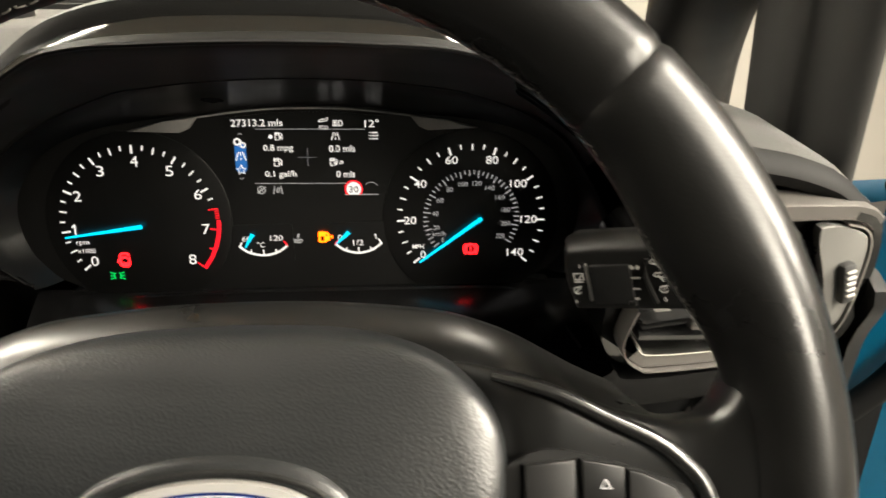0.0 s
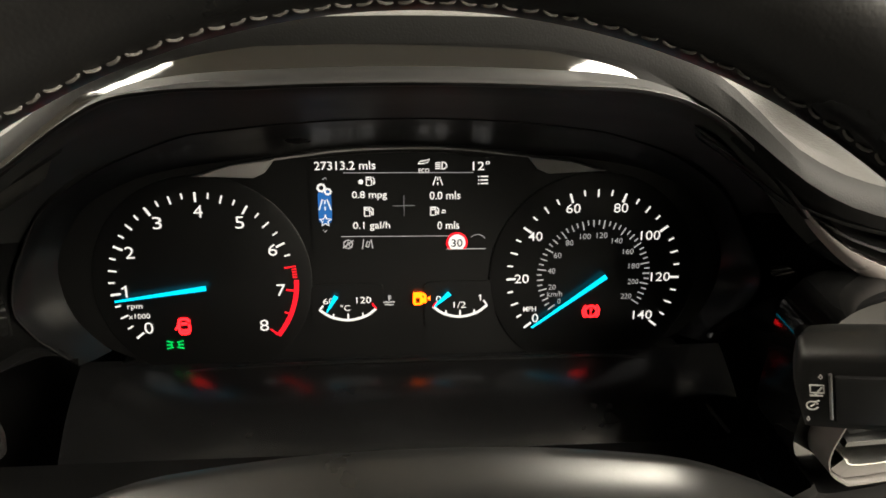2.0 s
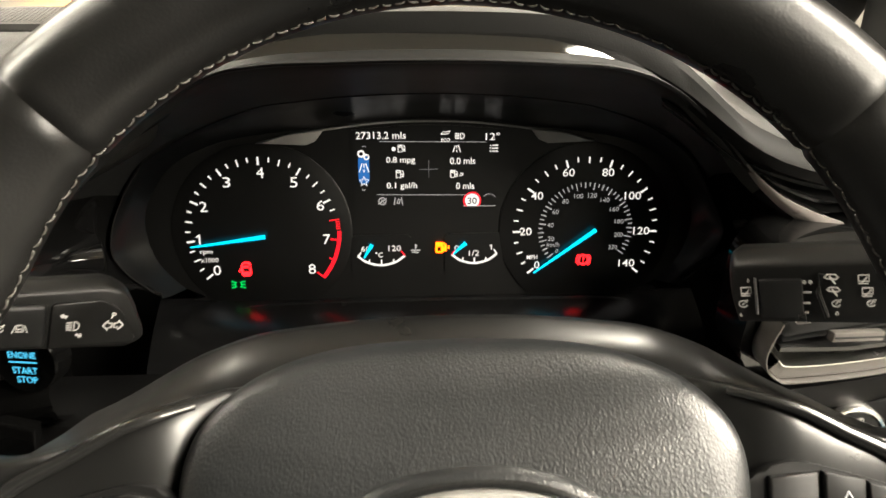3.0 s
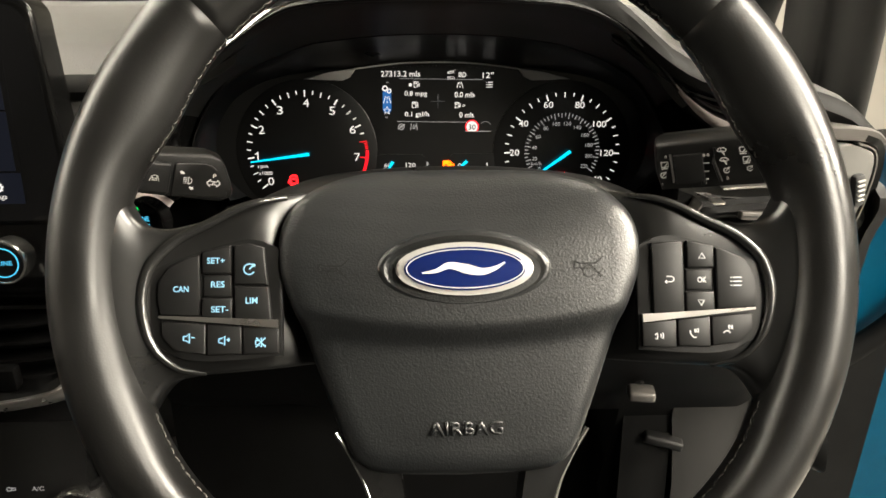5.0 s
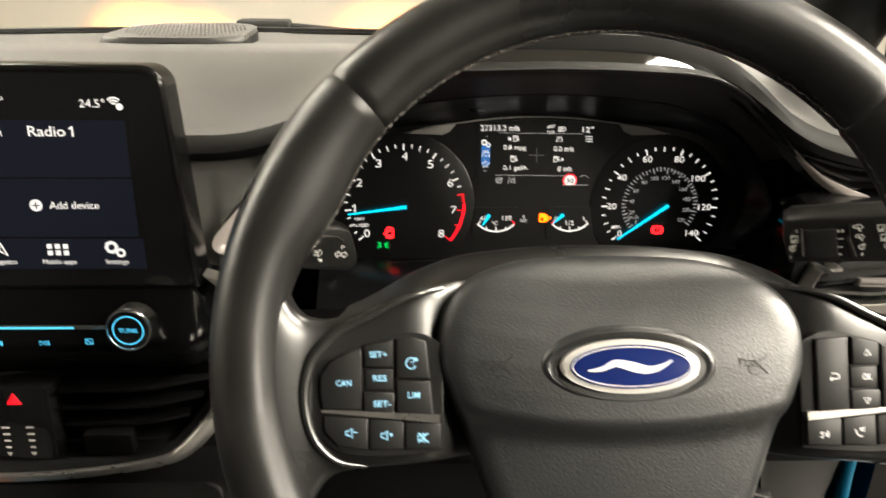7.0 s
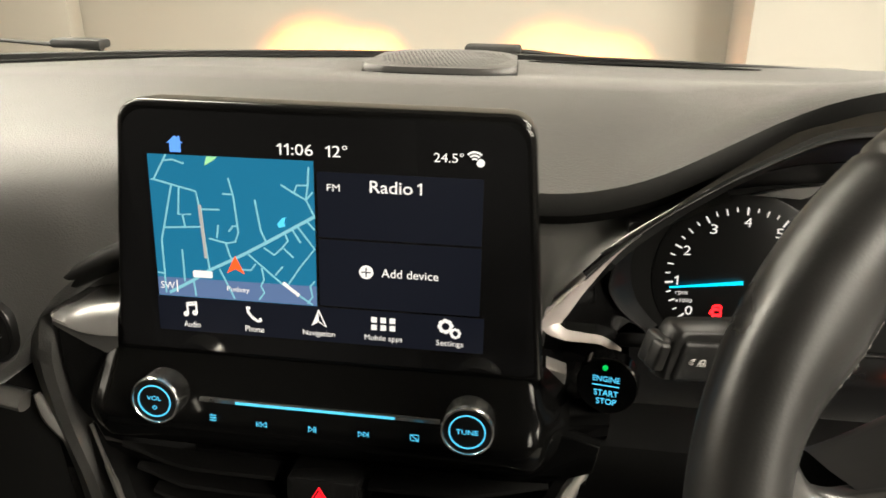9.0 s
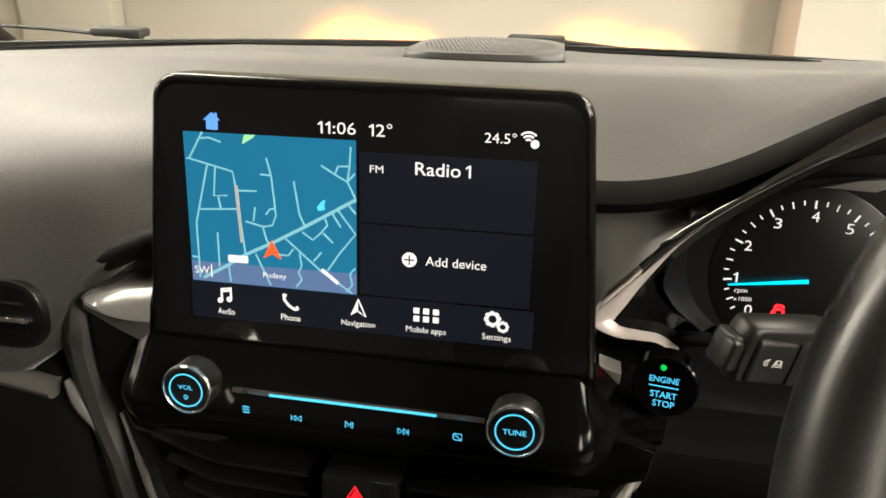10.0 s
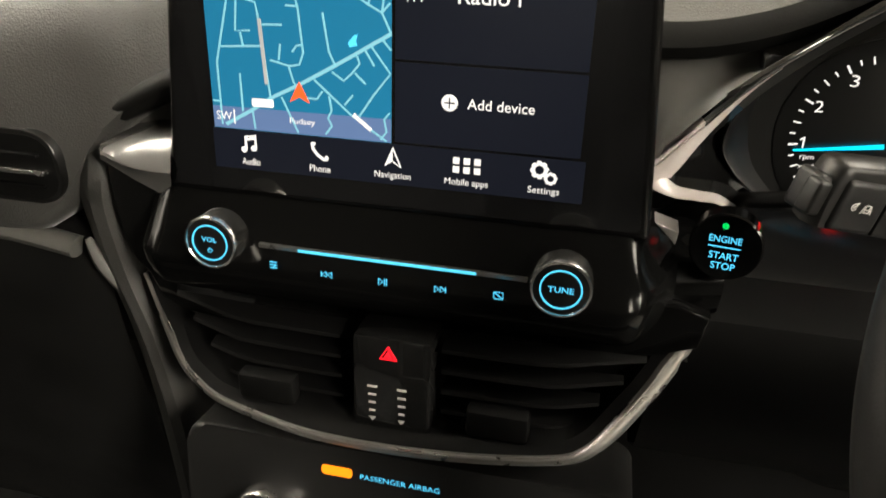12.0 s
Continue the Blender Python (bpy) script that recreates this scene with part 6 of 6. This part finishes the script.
wiper_stalk = thing("wiper_stalk", pose(0.1625, 0.257, 0.9695, 8, -13, -28), "black wiper stalk with a thumb switch and white symbols", "stalk")
part("stalk_body", stalk_block(curved([(-0.0425, -0.0140), (-0.0445, 0.0), (-0.0430, 0.0125), (-0.0405, 0.0148)], 3) + curved([(0.040, 0.0148), (0.045, 0.011), (0.046, -0.008), (0.042, -0.0150)], 3), 0.018, 0.003), STALK, wiper_stalk)
part("stalk_arm", tube([(-0.034, 0.012, -0.004), (-0.040, 0.05, -0.014), (-0.046, 0.09, -0.034)], 0.004, 12), VOID, wiper_stalk)
sw = part("thumb_switch", box(0.0170, 0.005, 0.0190, 0.0012, (-0.0250, 0.0010, -0.0012)), HARD, wiper_stalk, "black thumb switch")
part("switch_lip", box(0.0030, 0.002, 0.0026, 0.0006, (-0.0172, -0.0018, -0.0098)), STALK, sw)
part("switch_edge", box(0.0011, 0.002, 0.0180, 0.0004, (-0.0345, -0.0004, 0.0)), SATIN, sw)
part("grip_ridge", tube([(-0.0095, -0.0002, 0.0105), (-0.0108, -0.0012, 0.002), (-0.0080, -0.0002, -0.0105)], 0.0011, 8), STALK, wiper_stalk)
for shape, x, z, size in (("drop", -0.0372, 0.0078, 0.0015), ("rear_wiper", -0.0384, 0.0024, 0.0028), ("wash", -0.0400, -0.0040, 0.0024), ("drop", -0.0414, -0.0095, 0.0014),
                          ("wiper", -0.0060, 0.0080, 0.0028), ("wiper", -0.0053, 0.0020, 0.0026), ("wash", -0.0044, -0.0040, 0.0022), ("drop", -0.0043, -0.0088, 0.0016), ("rear_wiper", 0.0055, 0.0076, 0.0026), ("rear_wiper", 0.0068, 0.0016, 0.0026), ("wash", 0.0080, -0.0040, 0.0020)):
    ob = mark(shape, size, PRINT, wiper_stalk, (0, 0, 0), 0.2)
    ob.matrix_basis = pose(x, -0.0004, z, 90, 0, 0)
for x in (-0.0180, -0.0158, -0.0136):
    ob = mark("drop", 0.0014, PRINT, wiper_stalk, (0, 0, 0), 0.5)
    ob.matrix_basis = pose(x, -0.0004, 0.0066, 90, 0, 0)
for z, w in ((0.0016, 0.0044), (-0.0036, 0.0032), (-0.0084, 0.0016)):
    part("print_bar", box(w, 0.0003, 0.0008, 0, (-0.0155, -0.0004, z)), PRINT, wiper_stalk, smooth=False)

light_stalk = thing("indicator_stalk", pose(-0.157, 0.262, 0.9575, 3, 15, 33), "black indicator stalk with white symbols and an end button", "stalk")
part("stalk_body", stalk_block(curved([(-0.0265, -0.0065), (-0.0280, 0.004), (-0.0265, 0.0140), (-0.0240, 0.0165)], 3) + curved([(0.020, 0.0190), (0.0275, 0.0160), (0.0335, 0.0060), (0.0365, -0.0010), (0.0360, -0.0055), (0.030, -0.0085)], 3), 0.017, 0.0012), STALK, light_stalk)
part("face_plate", prism([(0.0, -0.0062), (0.0, 0.0118), (0.0012, 0.0130)] + curved([(0.0160, 0.0142), (0.0230, 0.0118), (0.0290, 0.0040), (0.0325, -0.0030), (0.0310, -0.0062)], 4), -0.001, 0.0012, 0.0006), STALK, light_stalk).matrix_basis = pose(0, 0, 0, 90, 0, 0)
part("collar", box(0.0225, 0.0070, 0.0190, 0.0022, (-0.0124, 0.0016, 0.0034), 3), HARD, light_stalk, "darker twisting collar")
part("end_block", box(0.0060, 0.012, 0.015, 0.002, (-0.0290, 0.0085, 0.0042), 3), HARD, light_stalk)
part("end_button", box(0.0060, 0.007, 0.0125, 0.0014, (-0.0322, 0.0030, 0.0042), 3), STALK, light_stalk, "grey end button")
part("stalk_arm", tube([(0.024, 0.012, -0.004), (0.028, 0.05, -0.014), (0.034, 0.09, -0.034)], 0.004, 12), VOID, light_stalk)
for shape, x, z, size, out in (("beam", 0.0082, 0.0034, 0.0026, 0.0016), ("lane_car", -0.0106, 0.0040, 0.0026, 0.0022), ("wash", -0.0172, 0.0040, 0.0018, 0.0022), ("arrows", 0.0232, 0.0030, 0.0042, 0.0016)):
    ob = mark(shape, size, PRINT, light_stalk, (0, 0, 0), 0.13)
    ob.matrix_basis = pose(x, -out, z, 90, 0, 0)
for x, z, turn in ((0.0045, 0.0078, 160), (0.0105, -0.0008, -20)):
    ob = part("print_arrow", prism([(-0.0012, -0.0005), (0.0003, -0.0005), (0.0003, -0.0011), (0.0016, 0.0), (0.0003, 0.0011), (0.0003, 0.0005), (-0.0012, 0.0005)], 0.0, 0.0002), PRINT, light_stalk, smooth=False)
    ob.matrix_basis = pose(x, -0.0014, z, 90, 0, 0) @ pose(0, 0, 0, 0, 0, turn)
ob = words("P", PRINT, light_stalk, (0, 0, 0), 0.0018, 0.0024)
ob.matrix_basis = pose(0.0232, -0.0016, 0.0074, 90, 0, 0)


# ---- the outer vent and light switch ----
def vy(x):
    return 0.309 + (x - 0.162) * 0.25


def ribbon(points, width, depth, back=0.02):
    """A strip along points (x, z) on the vent's face, rising from it."""
    rows = []
    for i, (x, z) in enumerate(points):
        a, b = points[max(i - 1, 0)], points[min(i + 1, len(points) - 1)]
        n = Vector((-(b[1] - a[1]), b[0] - a[0])).normalized() * width / 2
        y = vy(x)
        rows.append([(x + n.x, y + back, z + n.y), (x + n.x, y, z + n.y), (x + n.x * 0.75, y - depth, z + n.y * 0.75), (x - n.x * 0.75, y - depth, z - n.y * 0.75), (x - n.x, y, z - n.y), (x - n.x, y + back, z - n.y)])
    return loft(rows)


vent = thing("side_air_vent", pose(0, 0, 0), "black outer air vent with satin silver bars and a thumbwheel", "air vent")
shape = closed([(0.157, 0.925), (0.158, 0.900), (0.180, 0.884), (0.250, 0.880), (0.296, 0.884), (0.3055, 0.905), (0.310, 0.940), (0.306, 0.957), (0.250, 0.962), (0.185, 0.966), (0.160, 0.955)], 6)
bm = prism(shape, -0.045, -0.012)
for v in bm.verts:
    v.co = (v.co.x, vy(v.co.x) - v.co.z - 0.0, v.co.y)
part("vent_cavity", bm, GLOSS, vent, "gloss black vent mouth")
part("surround", ribbon(curved([(0.290, 0.962), (0.303, 0.956), (0.3075, 0.940), (0.304, 0.908), (0.297, 0.891), (0.285, 0.8855)], 8), 0.006, 0.002, 0.03), GLOSS, vent)
part("bright_outline", ribbon(curved([(0.285, 0.958), (0.2985, 0.953), (0.3035, 0.940), (0.300, 0.910), (0.294, 0.8945), (0.286, 0.891)], 8), 0.0013, 0.003, 0.01), SATIN, vent)
U = curved([(0.1690, 0.9270), (0.1645, 0.9160), (0.1630, 0.9080), (0.1660, 0.9000), (0.1735, 0.8935), (0.182, 0.8905), (0.227, 0.8860), (0.288, 0.8840)], 8)
part("lower_lip", ribbon(U, 0.0009, 0.004), BARGREY, vent, "bright lower edge")
part("lower_bar", ribbon(curved([(0.1700, 0.9015), (0.1745, 0.8975), (0.182, 0.8952), (0.227, 0.8905), (0.288, 0.8885)], 8), 0.0080, 0.001), BARGREY, vent, "satin silver-grey bar")
part("upper_lip", ribbon(curved([(0.1712, 0.9055), (0.180, 0.9003), (0.2235, 0.8955), (0.288, 0.8930)], 8), 0.0008, 0.003), CHROME, vent)
part("slat", ribbon([(0.172, 0.9106), (0.217, 0.9032), (0.285, 0.8985)], 0.0030, 0.001), SPOKE, vent, "dark slat")
part("slat", ribbon([(0.186, 0.9340), (0.24, 0.9325), (0.272, 0.932)], 0.0014, -0.002), SATIN, vent, "thin bright slat edge")
part("slat", ribbon([(0.180, 0.9240), (0.1885, 0.9235)], 0.0014, -0.002), SATIN, vent)
for z in (0.916, 0.945):
    part("slat", ribbon([(0.174, z), (0.24, z - 0.001), (0.272, z - 0.001)], 0.0030, -0.006), HARD, vent)
tab = part("vane_tab", box(0.035, 0.005, 0.0056, 0.0012, (0, 0, 0)), BARGREY, vent, "silver vane tab")
tab.matrix_basis = pose(0.2150, 0.3175, 0.9140, 0, 8, 14)
part("tab_groove", box(0.033, 0.001, 0.0010, 0.0003, (0, -0.0026, 0)), HARD, tab)
part("lower_tray", ribbon(curved([(0.1535, 0.8905), (0.160, 0.8820), (0.178, 0.8765), (0.227, 0.8730), (0.288, 0.872)], 8), 0.016, 0.001), VENTSHADE, vent, "dark tray under the bars")
cheek = closed([(0.268, 0.958), (0.296, 0.952), (0.3005, 0.940), (0.297, 0.912), (0.290, 0.897), (0.283, 0.905), (0.276, 0.93)], 5)
bm = prism(cheek, -0.004, 0.003, 0.001)
for v in bm.verts:
    v.co = (v.co.x, vy(v.co.x) - v.co.z, v.co.y)
bmesh.ops.recalc_face_normals(bm, faces=bm.faces)
part("side_cheek", bm, GREYTRIM, vent, "satin grey cheek")
slot = part("thumbwheel", box(0.0085, 0.012, 0.0240, 0.002, (0, 0, 0)), RUBBER, vent, "dark thumbwheel with white ribs")
slot.matrix_basis = pose(0.2895, vy(0.2895) - 0.002, 0.9255, 0, -12, 14)
for k in range(5):
    part("rib", box(0.0055, 0.003, 0.0011, 0.0003, (0, -0.0058, 0.0080 - 0.0036 * k)), PRINT, slot, smooth=False)

top_strip = part("silver_strip", ribbon(curved([(0.234, 0.969), (0.242, 0.9685), (0.25, 0.968), (0.292, 0.963), (0.306, 0.955)], 8), 0.010, 0.002), BARGREY, dashboard, "satin silver strip under the dashboard edge")
rows = []
for x in np.linspace(0.176, 0.315, 20):
    ze = soft(x, EDGE_Z) if x > 0.232 else 0.968
    rows.append([(x, 0.39, ze - 0.012), (x, vy(x) + 0.035, ze - 0.014), (x, vy(x) + 0.012, ze - 0.020), (x, vy(x) + 0.006, 0.965 if x > 0.232 else 0.942), (x, vy(x) + 0.014, 0.94), (x, vy(x) + 0.014, 0.88)])
part("vent_fascia", loft(rows), GLOSS, dashboard, "gloss black fascia round the outer vent")

switch = thing("light_switch", facing(0.2285, 0.3225, 0.8465, 2), "round light switch dial with a silver rim", "light switch")
part("rim", lathe([(0.0205, -0.006), (0.0205, 0.003), (0.0195, 0.0045), (0.0180, 0.004), (0.0172, 0.002), (0.001, 0.002)], 48), CHROME, switch)
part("dial", lathe([(0.0172, 0.001), (0.0172, 0.0030), (0.016, 0.0036), (0.001, 0.0036)], 48), HARD, switch)
for a, shape in ((150, "wash"), (110, "minus"), (75, "beam"), (35, "beam"), (-150, "beam"), (-60, "drop")):
    mark(shape, 0.0020, PRINT, switch, (0.0125 * math.cos(radians(a)), 0.0125 * math.sin(radians(a)), 0.0039), 0.25)
part("pilot_light", lathe([(0.0016, 0.003), (0.0016, 0.0042), (0.0002, 0.0046)], 12, at=(0.0085, 0.0060)), LIT_AMBER, switch, "amber lit marker")
for y in (0.006, -0.004):
    mark("beam", 0.0026, PRINT, switch, (0.0270, y, 0.001), 0.2)

# ---- speaker on the dashboard ----
speaker = thing("dash_speaker", pose(-0.3370, 0.700, 1.0215), "low grey perforated speaker grille on the dashboard top", "speaker")
outline = closed([(-0.064, -0.070), (0.0, -0.078), (0.064, -0.070), (0.070, -0.030), (0.060, 0.045), (0.0, 0.060), (-0.060, 0.045), (-0.070, -0.030)], 6)
part("grille_base", prism(outline, -0.012, 0.005, 0.001), HARD, speaker)
bm = prism([(x * 0.985, y * 0.985) for x, y in outline], 0.002, 0.0100, 0.005, 4)
grille = part("grille", bm, SOFT, speaker, "perforated grille")
bm = bmesh.new()
for i in range(-15, 16):
    for j in range(-8, 6):
        x, y = i * 0.0042 + (j % 2) * 0.0021, j * 0.008
        if (x / 0.066) ** 2 + ((y + 0.008) / 0.060) ** 2 < 0.92:
            prism(ellipse(x, y, 0.0011, 0.0022, 6), 0.0099, 0.01015, bm=bm)
holes = part("perforation", bm, RECESS, grille, smooth=False)
holes["kind"] = "stuff"

# ---- wipers outside the glass ----
def wiper(name, arm, cap, label):
    w = thing(name, pose(*arm[0]), label, "wiper", group="windscreen wipers")
    o = Vector(arm[0])
    part("arm", tube([Vector(p) - o for p in curved(arm, 6)], lambda t: 0.006 - 0.003 * t, 8, flat=0.6), RUBBER, w)
    part("pivot_cap", box(0.075, 0.030, 0.012, 0.004, Vector(cap) - o), RUBBER, w)


wiper("windscreen_wiper", [(-0.335, 0.985, 1.004), (-0.27, 0.985, 1.004), (-0.16, 0.99, 0.996), (0.10, 1.00, 0.990)], (-0.315, 0.985, 1.006), "black windscreen wiper at rest below the glass")
wiper("windscreen_wiper", [(-0.845, 0.93, 1.000), (-0.92, 0.93, 1.004), (-1.02, 0.92, 1.010), (-1.2, 0.90, 1.016)], (-0.880, 0.935, 1.006), "black windscreen wiper at rest below the glass")

# ---- pedals ----
def pedal(name, x, y, z, w, h, label):
    p = thing(name, pose(x, y, z, -35, 0, 0), label, "pedal", group="pedals")
    part("pad", box(w, 0.014, h, 0.004, (0, 0, 0), 3), PEDAL, p, "worn grey rubber pad")
    for k in range(5):
        part("tread", box(w * 0.8, 0.004, h * 0.07, 0.0012, (0, -0.008, h * (0.32 - 0.16 * k))), PEDAL, p)
    part("lever", tube([(0, 0.01, 0.0), (0, 0.06, 0.10), (0, 0.12, 0.34)], 0.008, 8), HARD, p)


pedal("brake_pedal", 0.046, 0.70, 0.358, 0.045, 0.05, "worn brake pedal hanging in the dark footwell")
pedal("accelerator_pedal", 0.15, 0.72, 0.38, 0.045, 0.11, "long accelerator pedal in the dark footwell")
pedal("clutch_pedal", -0.052, 0.70, 0.385, 0.055, 0.055, "worn clutch pedal hanging in the dark footwell")

# ---- the open driver's side: blue jamb, seal ----
rows = []
for z in np.linspace(0.28, 0.872, 16):
    roll = 0.03 * max(0.0, (z - 0.82) / 0.052) ** 2
    rows.append([(0.3135, 0.40, z), (0.316, 0.48, z), (0.325, 0.56, z), (0.345, 0.600 + roll, z), (0.40, 0.615 + roll, z), (0.50, 0.622 + roll, z), (0.62, 0.632 + roll, z), (0.72, 0.62 + roll, z), (0.90, 0.58 + roll, z), (1.05, 0.56 + roll, z)])
jamb = link_mesh("door_jamb", loft(rows), PAINT)
tagged(jamb, "bright blue painted door jamb of the open driver door", "door jamb", kind="structure")
rows = []
for x in np.linspace(0.314, 0.548, 14):
    top = 0.640 + max(0.0, x - 0.50) * 0.9 + 0.12 * max(0.0, 0.45 - x)
    rows.append([(x, 0.596 - 0.16 * max(0.0, 0.36 - x) / 0.05, z) for z in (0.26, 0.40, top - 0.03)] + [(x, 0.606 - 0.16 * max(0.0, 0.36 - x) / 0.05, top)])
# Unlit black here puts the open door's shade into the colour.
liner = link_mesh("jamb_liner", loft(rows), VOID)
tagged(liner, "trim low on the door jamb, blackened in place of shade", "door trim", kind="structure")
top_rail = slab("door_frame_rail", 0.50, 1.05, 0.575, 0.615, 0.876, 0.925, RUBBER, "black rail over the blue door jamb", "door frame")
slab("hinge_pillar", 0.262, 0.345, 0.456, 0.52, 0.34, 0.88, PAINT, "blue painted hinge pillar behind the footwell trim", "door pillar")
seal = link_mesh("door_seal", tube(curved([(0.345, 0.585, 0.40), (0.370, 0.594, 0.52), (0.43, 0.596, 0.585), (0.49, 0.598, 0.625), (0.54, 0.600, 0.665), (0.585, 0.602, 0.715), (0.66, 0.600, 0.765), (0.80, 0.570, 0.80)], 8), 0.014, 12), VENTSHADE)
tagged(seal, "black rubber door seal", "door seal", kind="structure")
side_skirt = slab("sill", 0.315, 0.42, -1.2, 0.44, 0.25, 0.33, PAINT, "blue painted door sill", "door sill")
end_cap = link_mesh("dash_end_cap", prism(closed([(0.345, 0.925), (0.345, 0.88), (0.36, 0.80), (0.42, 0.70), (0.50, 0.70), (0.50, 0.92)], 5), -0.004, 0.004), HARD)
end_cap.matrix_world = pose(0.3115, 0, 0) @ Matrix(((0, 0, 1, 0), (1, 0, 0, 0), (0, 1, 0, 0), (0, 0, 0, 1)))
tagged(end_cap, "black dashboard end cap", "dashboard trim", kind="structure")


# lower trim under the dashboard, beside the pedals
trim = thing("footwell_trim", pose(0.2425, 0.40, 0.622), "grey plastic footwell side trim under the dashboard", "footwell trim")
part("side_trim", prism(closed([(-0.030, 0.110), (0.034, 0.118), (0.042, 0.105), (0.022, 0.0), (0.004, -0.20), (-0.022, -0.20), (-0.026, 0.0)], 4), -0.02, 0.008, 0.004, 3), TRIMGREY, trim).matrix_basis = pose(0, 0, 0, 84, 0, 0)
# Darkened like the knee panel, in place of shade under the dashboard.
part("fuse_cover", prism(rounded(-0.075, -0.18, -0.030, 0.108, 0.005), -0.02, 0.004, 0.003, 3), VENTSHADE, trim).matrix_basis = pose(0, 0, 0, 84, 0, 0)
strip = link_mesh("door_frame_edge", tube(curved([(0.288, 0.398, 0.728), (0.288, 0.400, 0.700), (0.290, 0.400, 0.650), (0.293, 0.400, 0.610), (0.296, 0.402, 0.550), (0.298, 0.410, 0.460)], 6), 0.0060, 10), PAINT)
tagged(strip, "narrow blue painted door frame edge beside the trim", "door frame", kind="structure")
lever = thing("column_lever", pose(0.1580, 0.342, 0.7560, 0, 0, -8), "short pale-ended steering column lever", "lever")
part("lever_blade", box(0.021, 0.016, 0.009, 0.003, (0, 0, 0), 3), BARGREY, lever, "satin grey grip")
part("lever_stem", tube([(0, 0.01, 0.0), (-0.01, 0.06, 0.03)], 0.005, 8), HARD, lever)
catch = thing("bonnet_catch", pose(0.204, 0.398, 0.668, 0, 12, -10), "dark plastic bonnet release handle under the dashboard", "handle")
part("grip", box(0.036, 0.018, 0.009, 0.003, (0, 0, 0), 3), HARD, catch)
part("stem", tube([(-0.012, 0.010, 0.0), (-0.016, 0.05, 0.010)], 0.006, 8), HARD, catch)


# ---- front seats, behind the eye ----
def seat(name, x, label):
    st = thing(name, pose(x, -0.42, 0.30), label, "car seat", group="front seats")
    part("cushion", box(0.50, 0.52, 0.20, 0.06, (0, 0.16, 0.14), 4), CLOTH, st)
    back = part("backrest", box(0.50, 0.14, 0.66, 0.055, (0, 0, 0), 4), CLOTH, st)
    back.matrix_basis = pose(0, -0.16, 0.52, -14, 0, 0)
    rest = part("headrest", box(0.26, 0.09, 0.18, 0.04, (0, 0, 0), 4), CLOTH, st)
    rest.matrix_basis = pose(0, -0.25, 0.95, -14, 0, 0)


seat("front_seat", 0.0, "dark cloth driver seat behind the wheel")
seat("front_seat", -0.70, "dark cloth passenger seat")
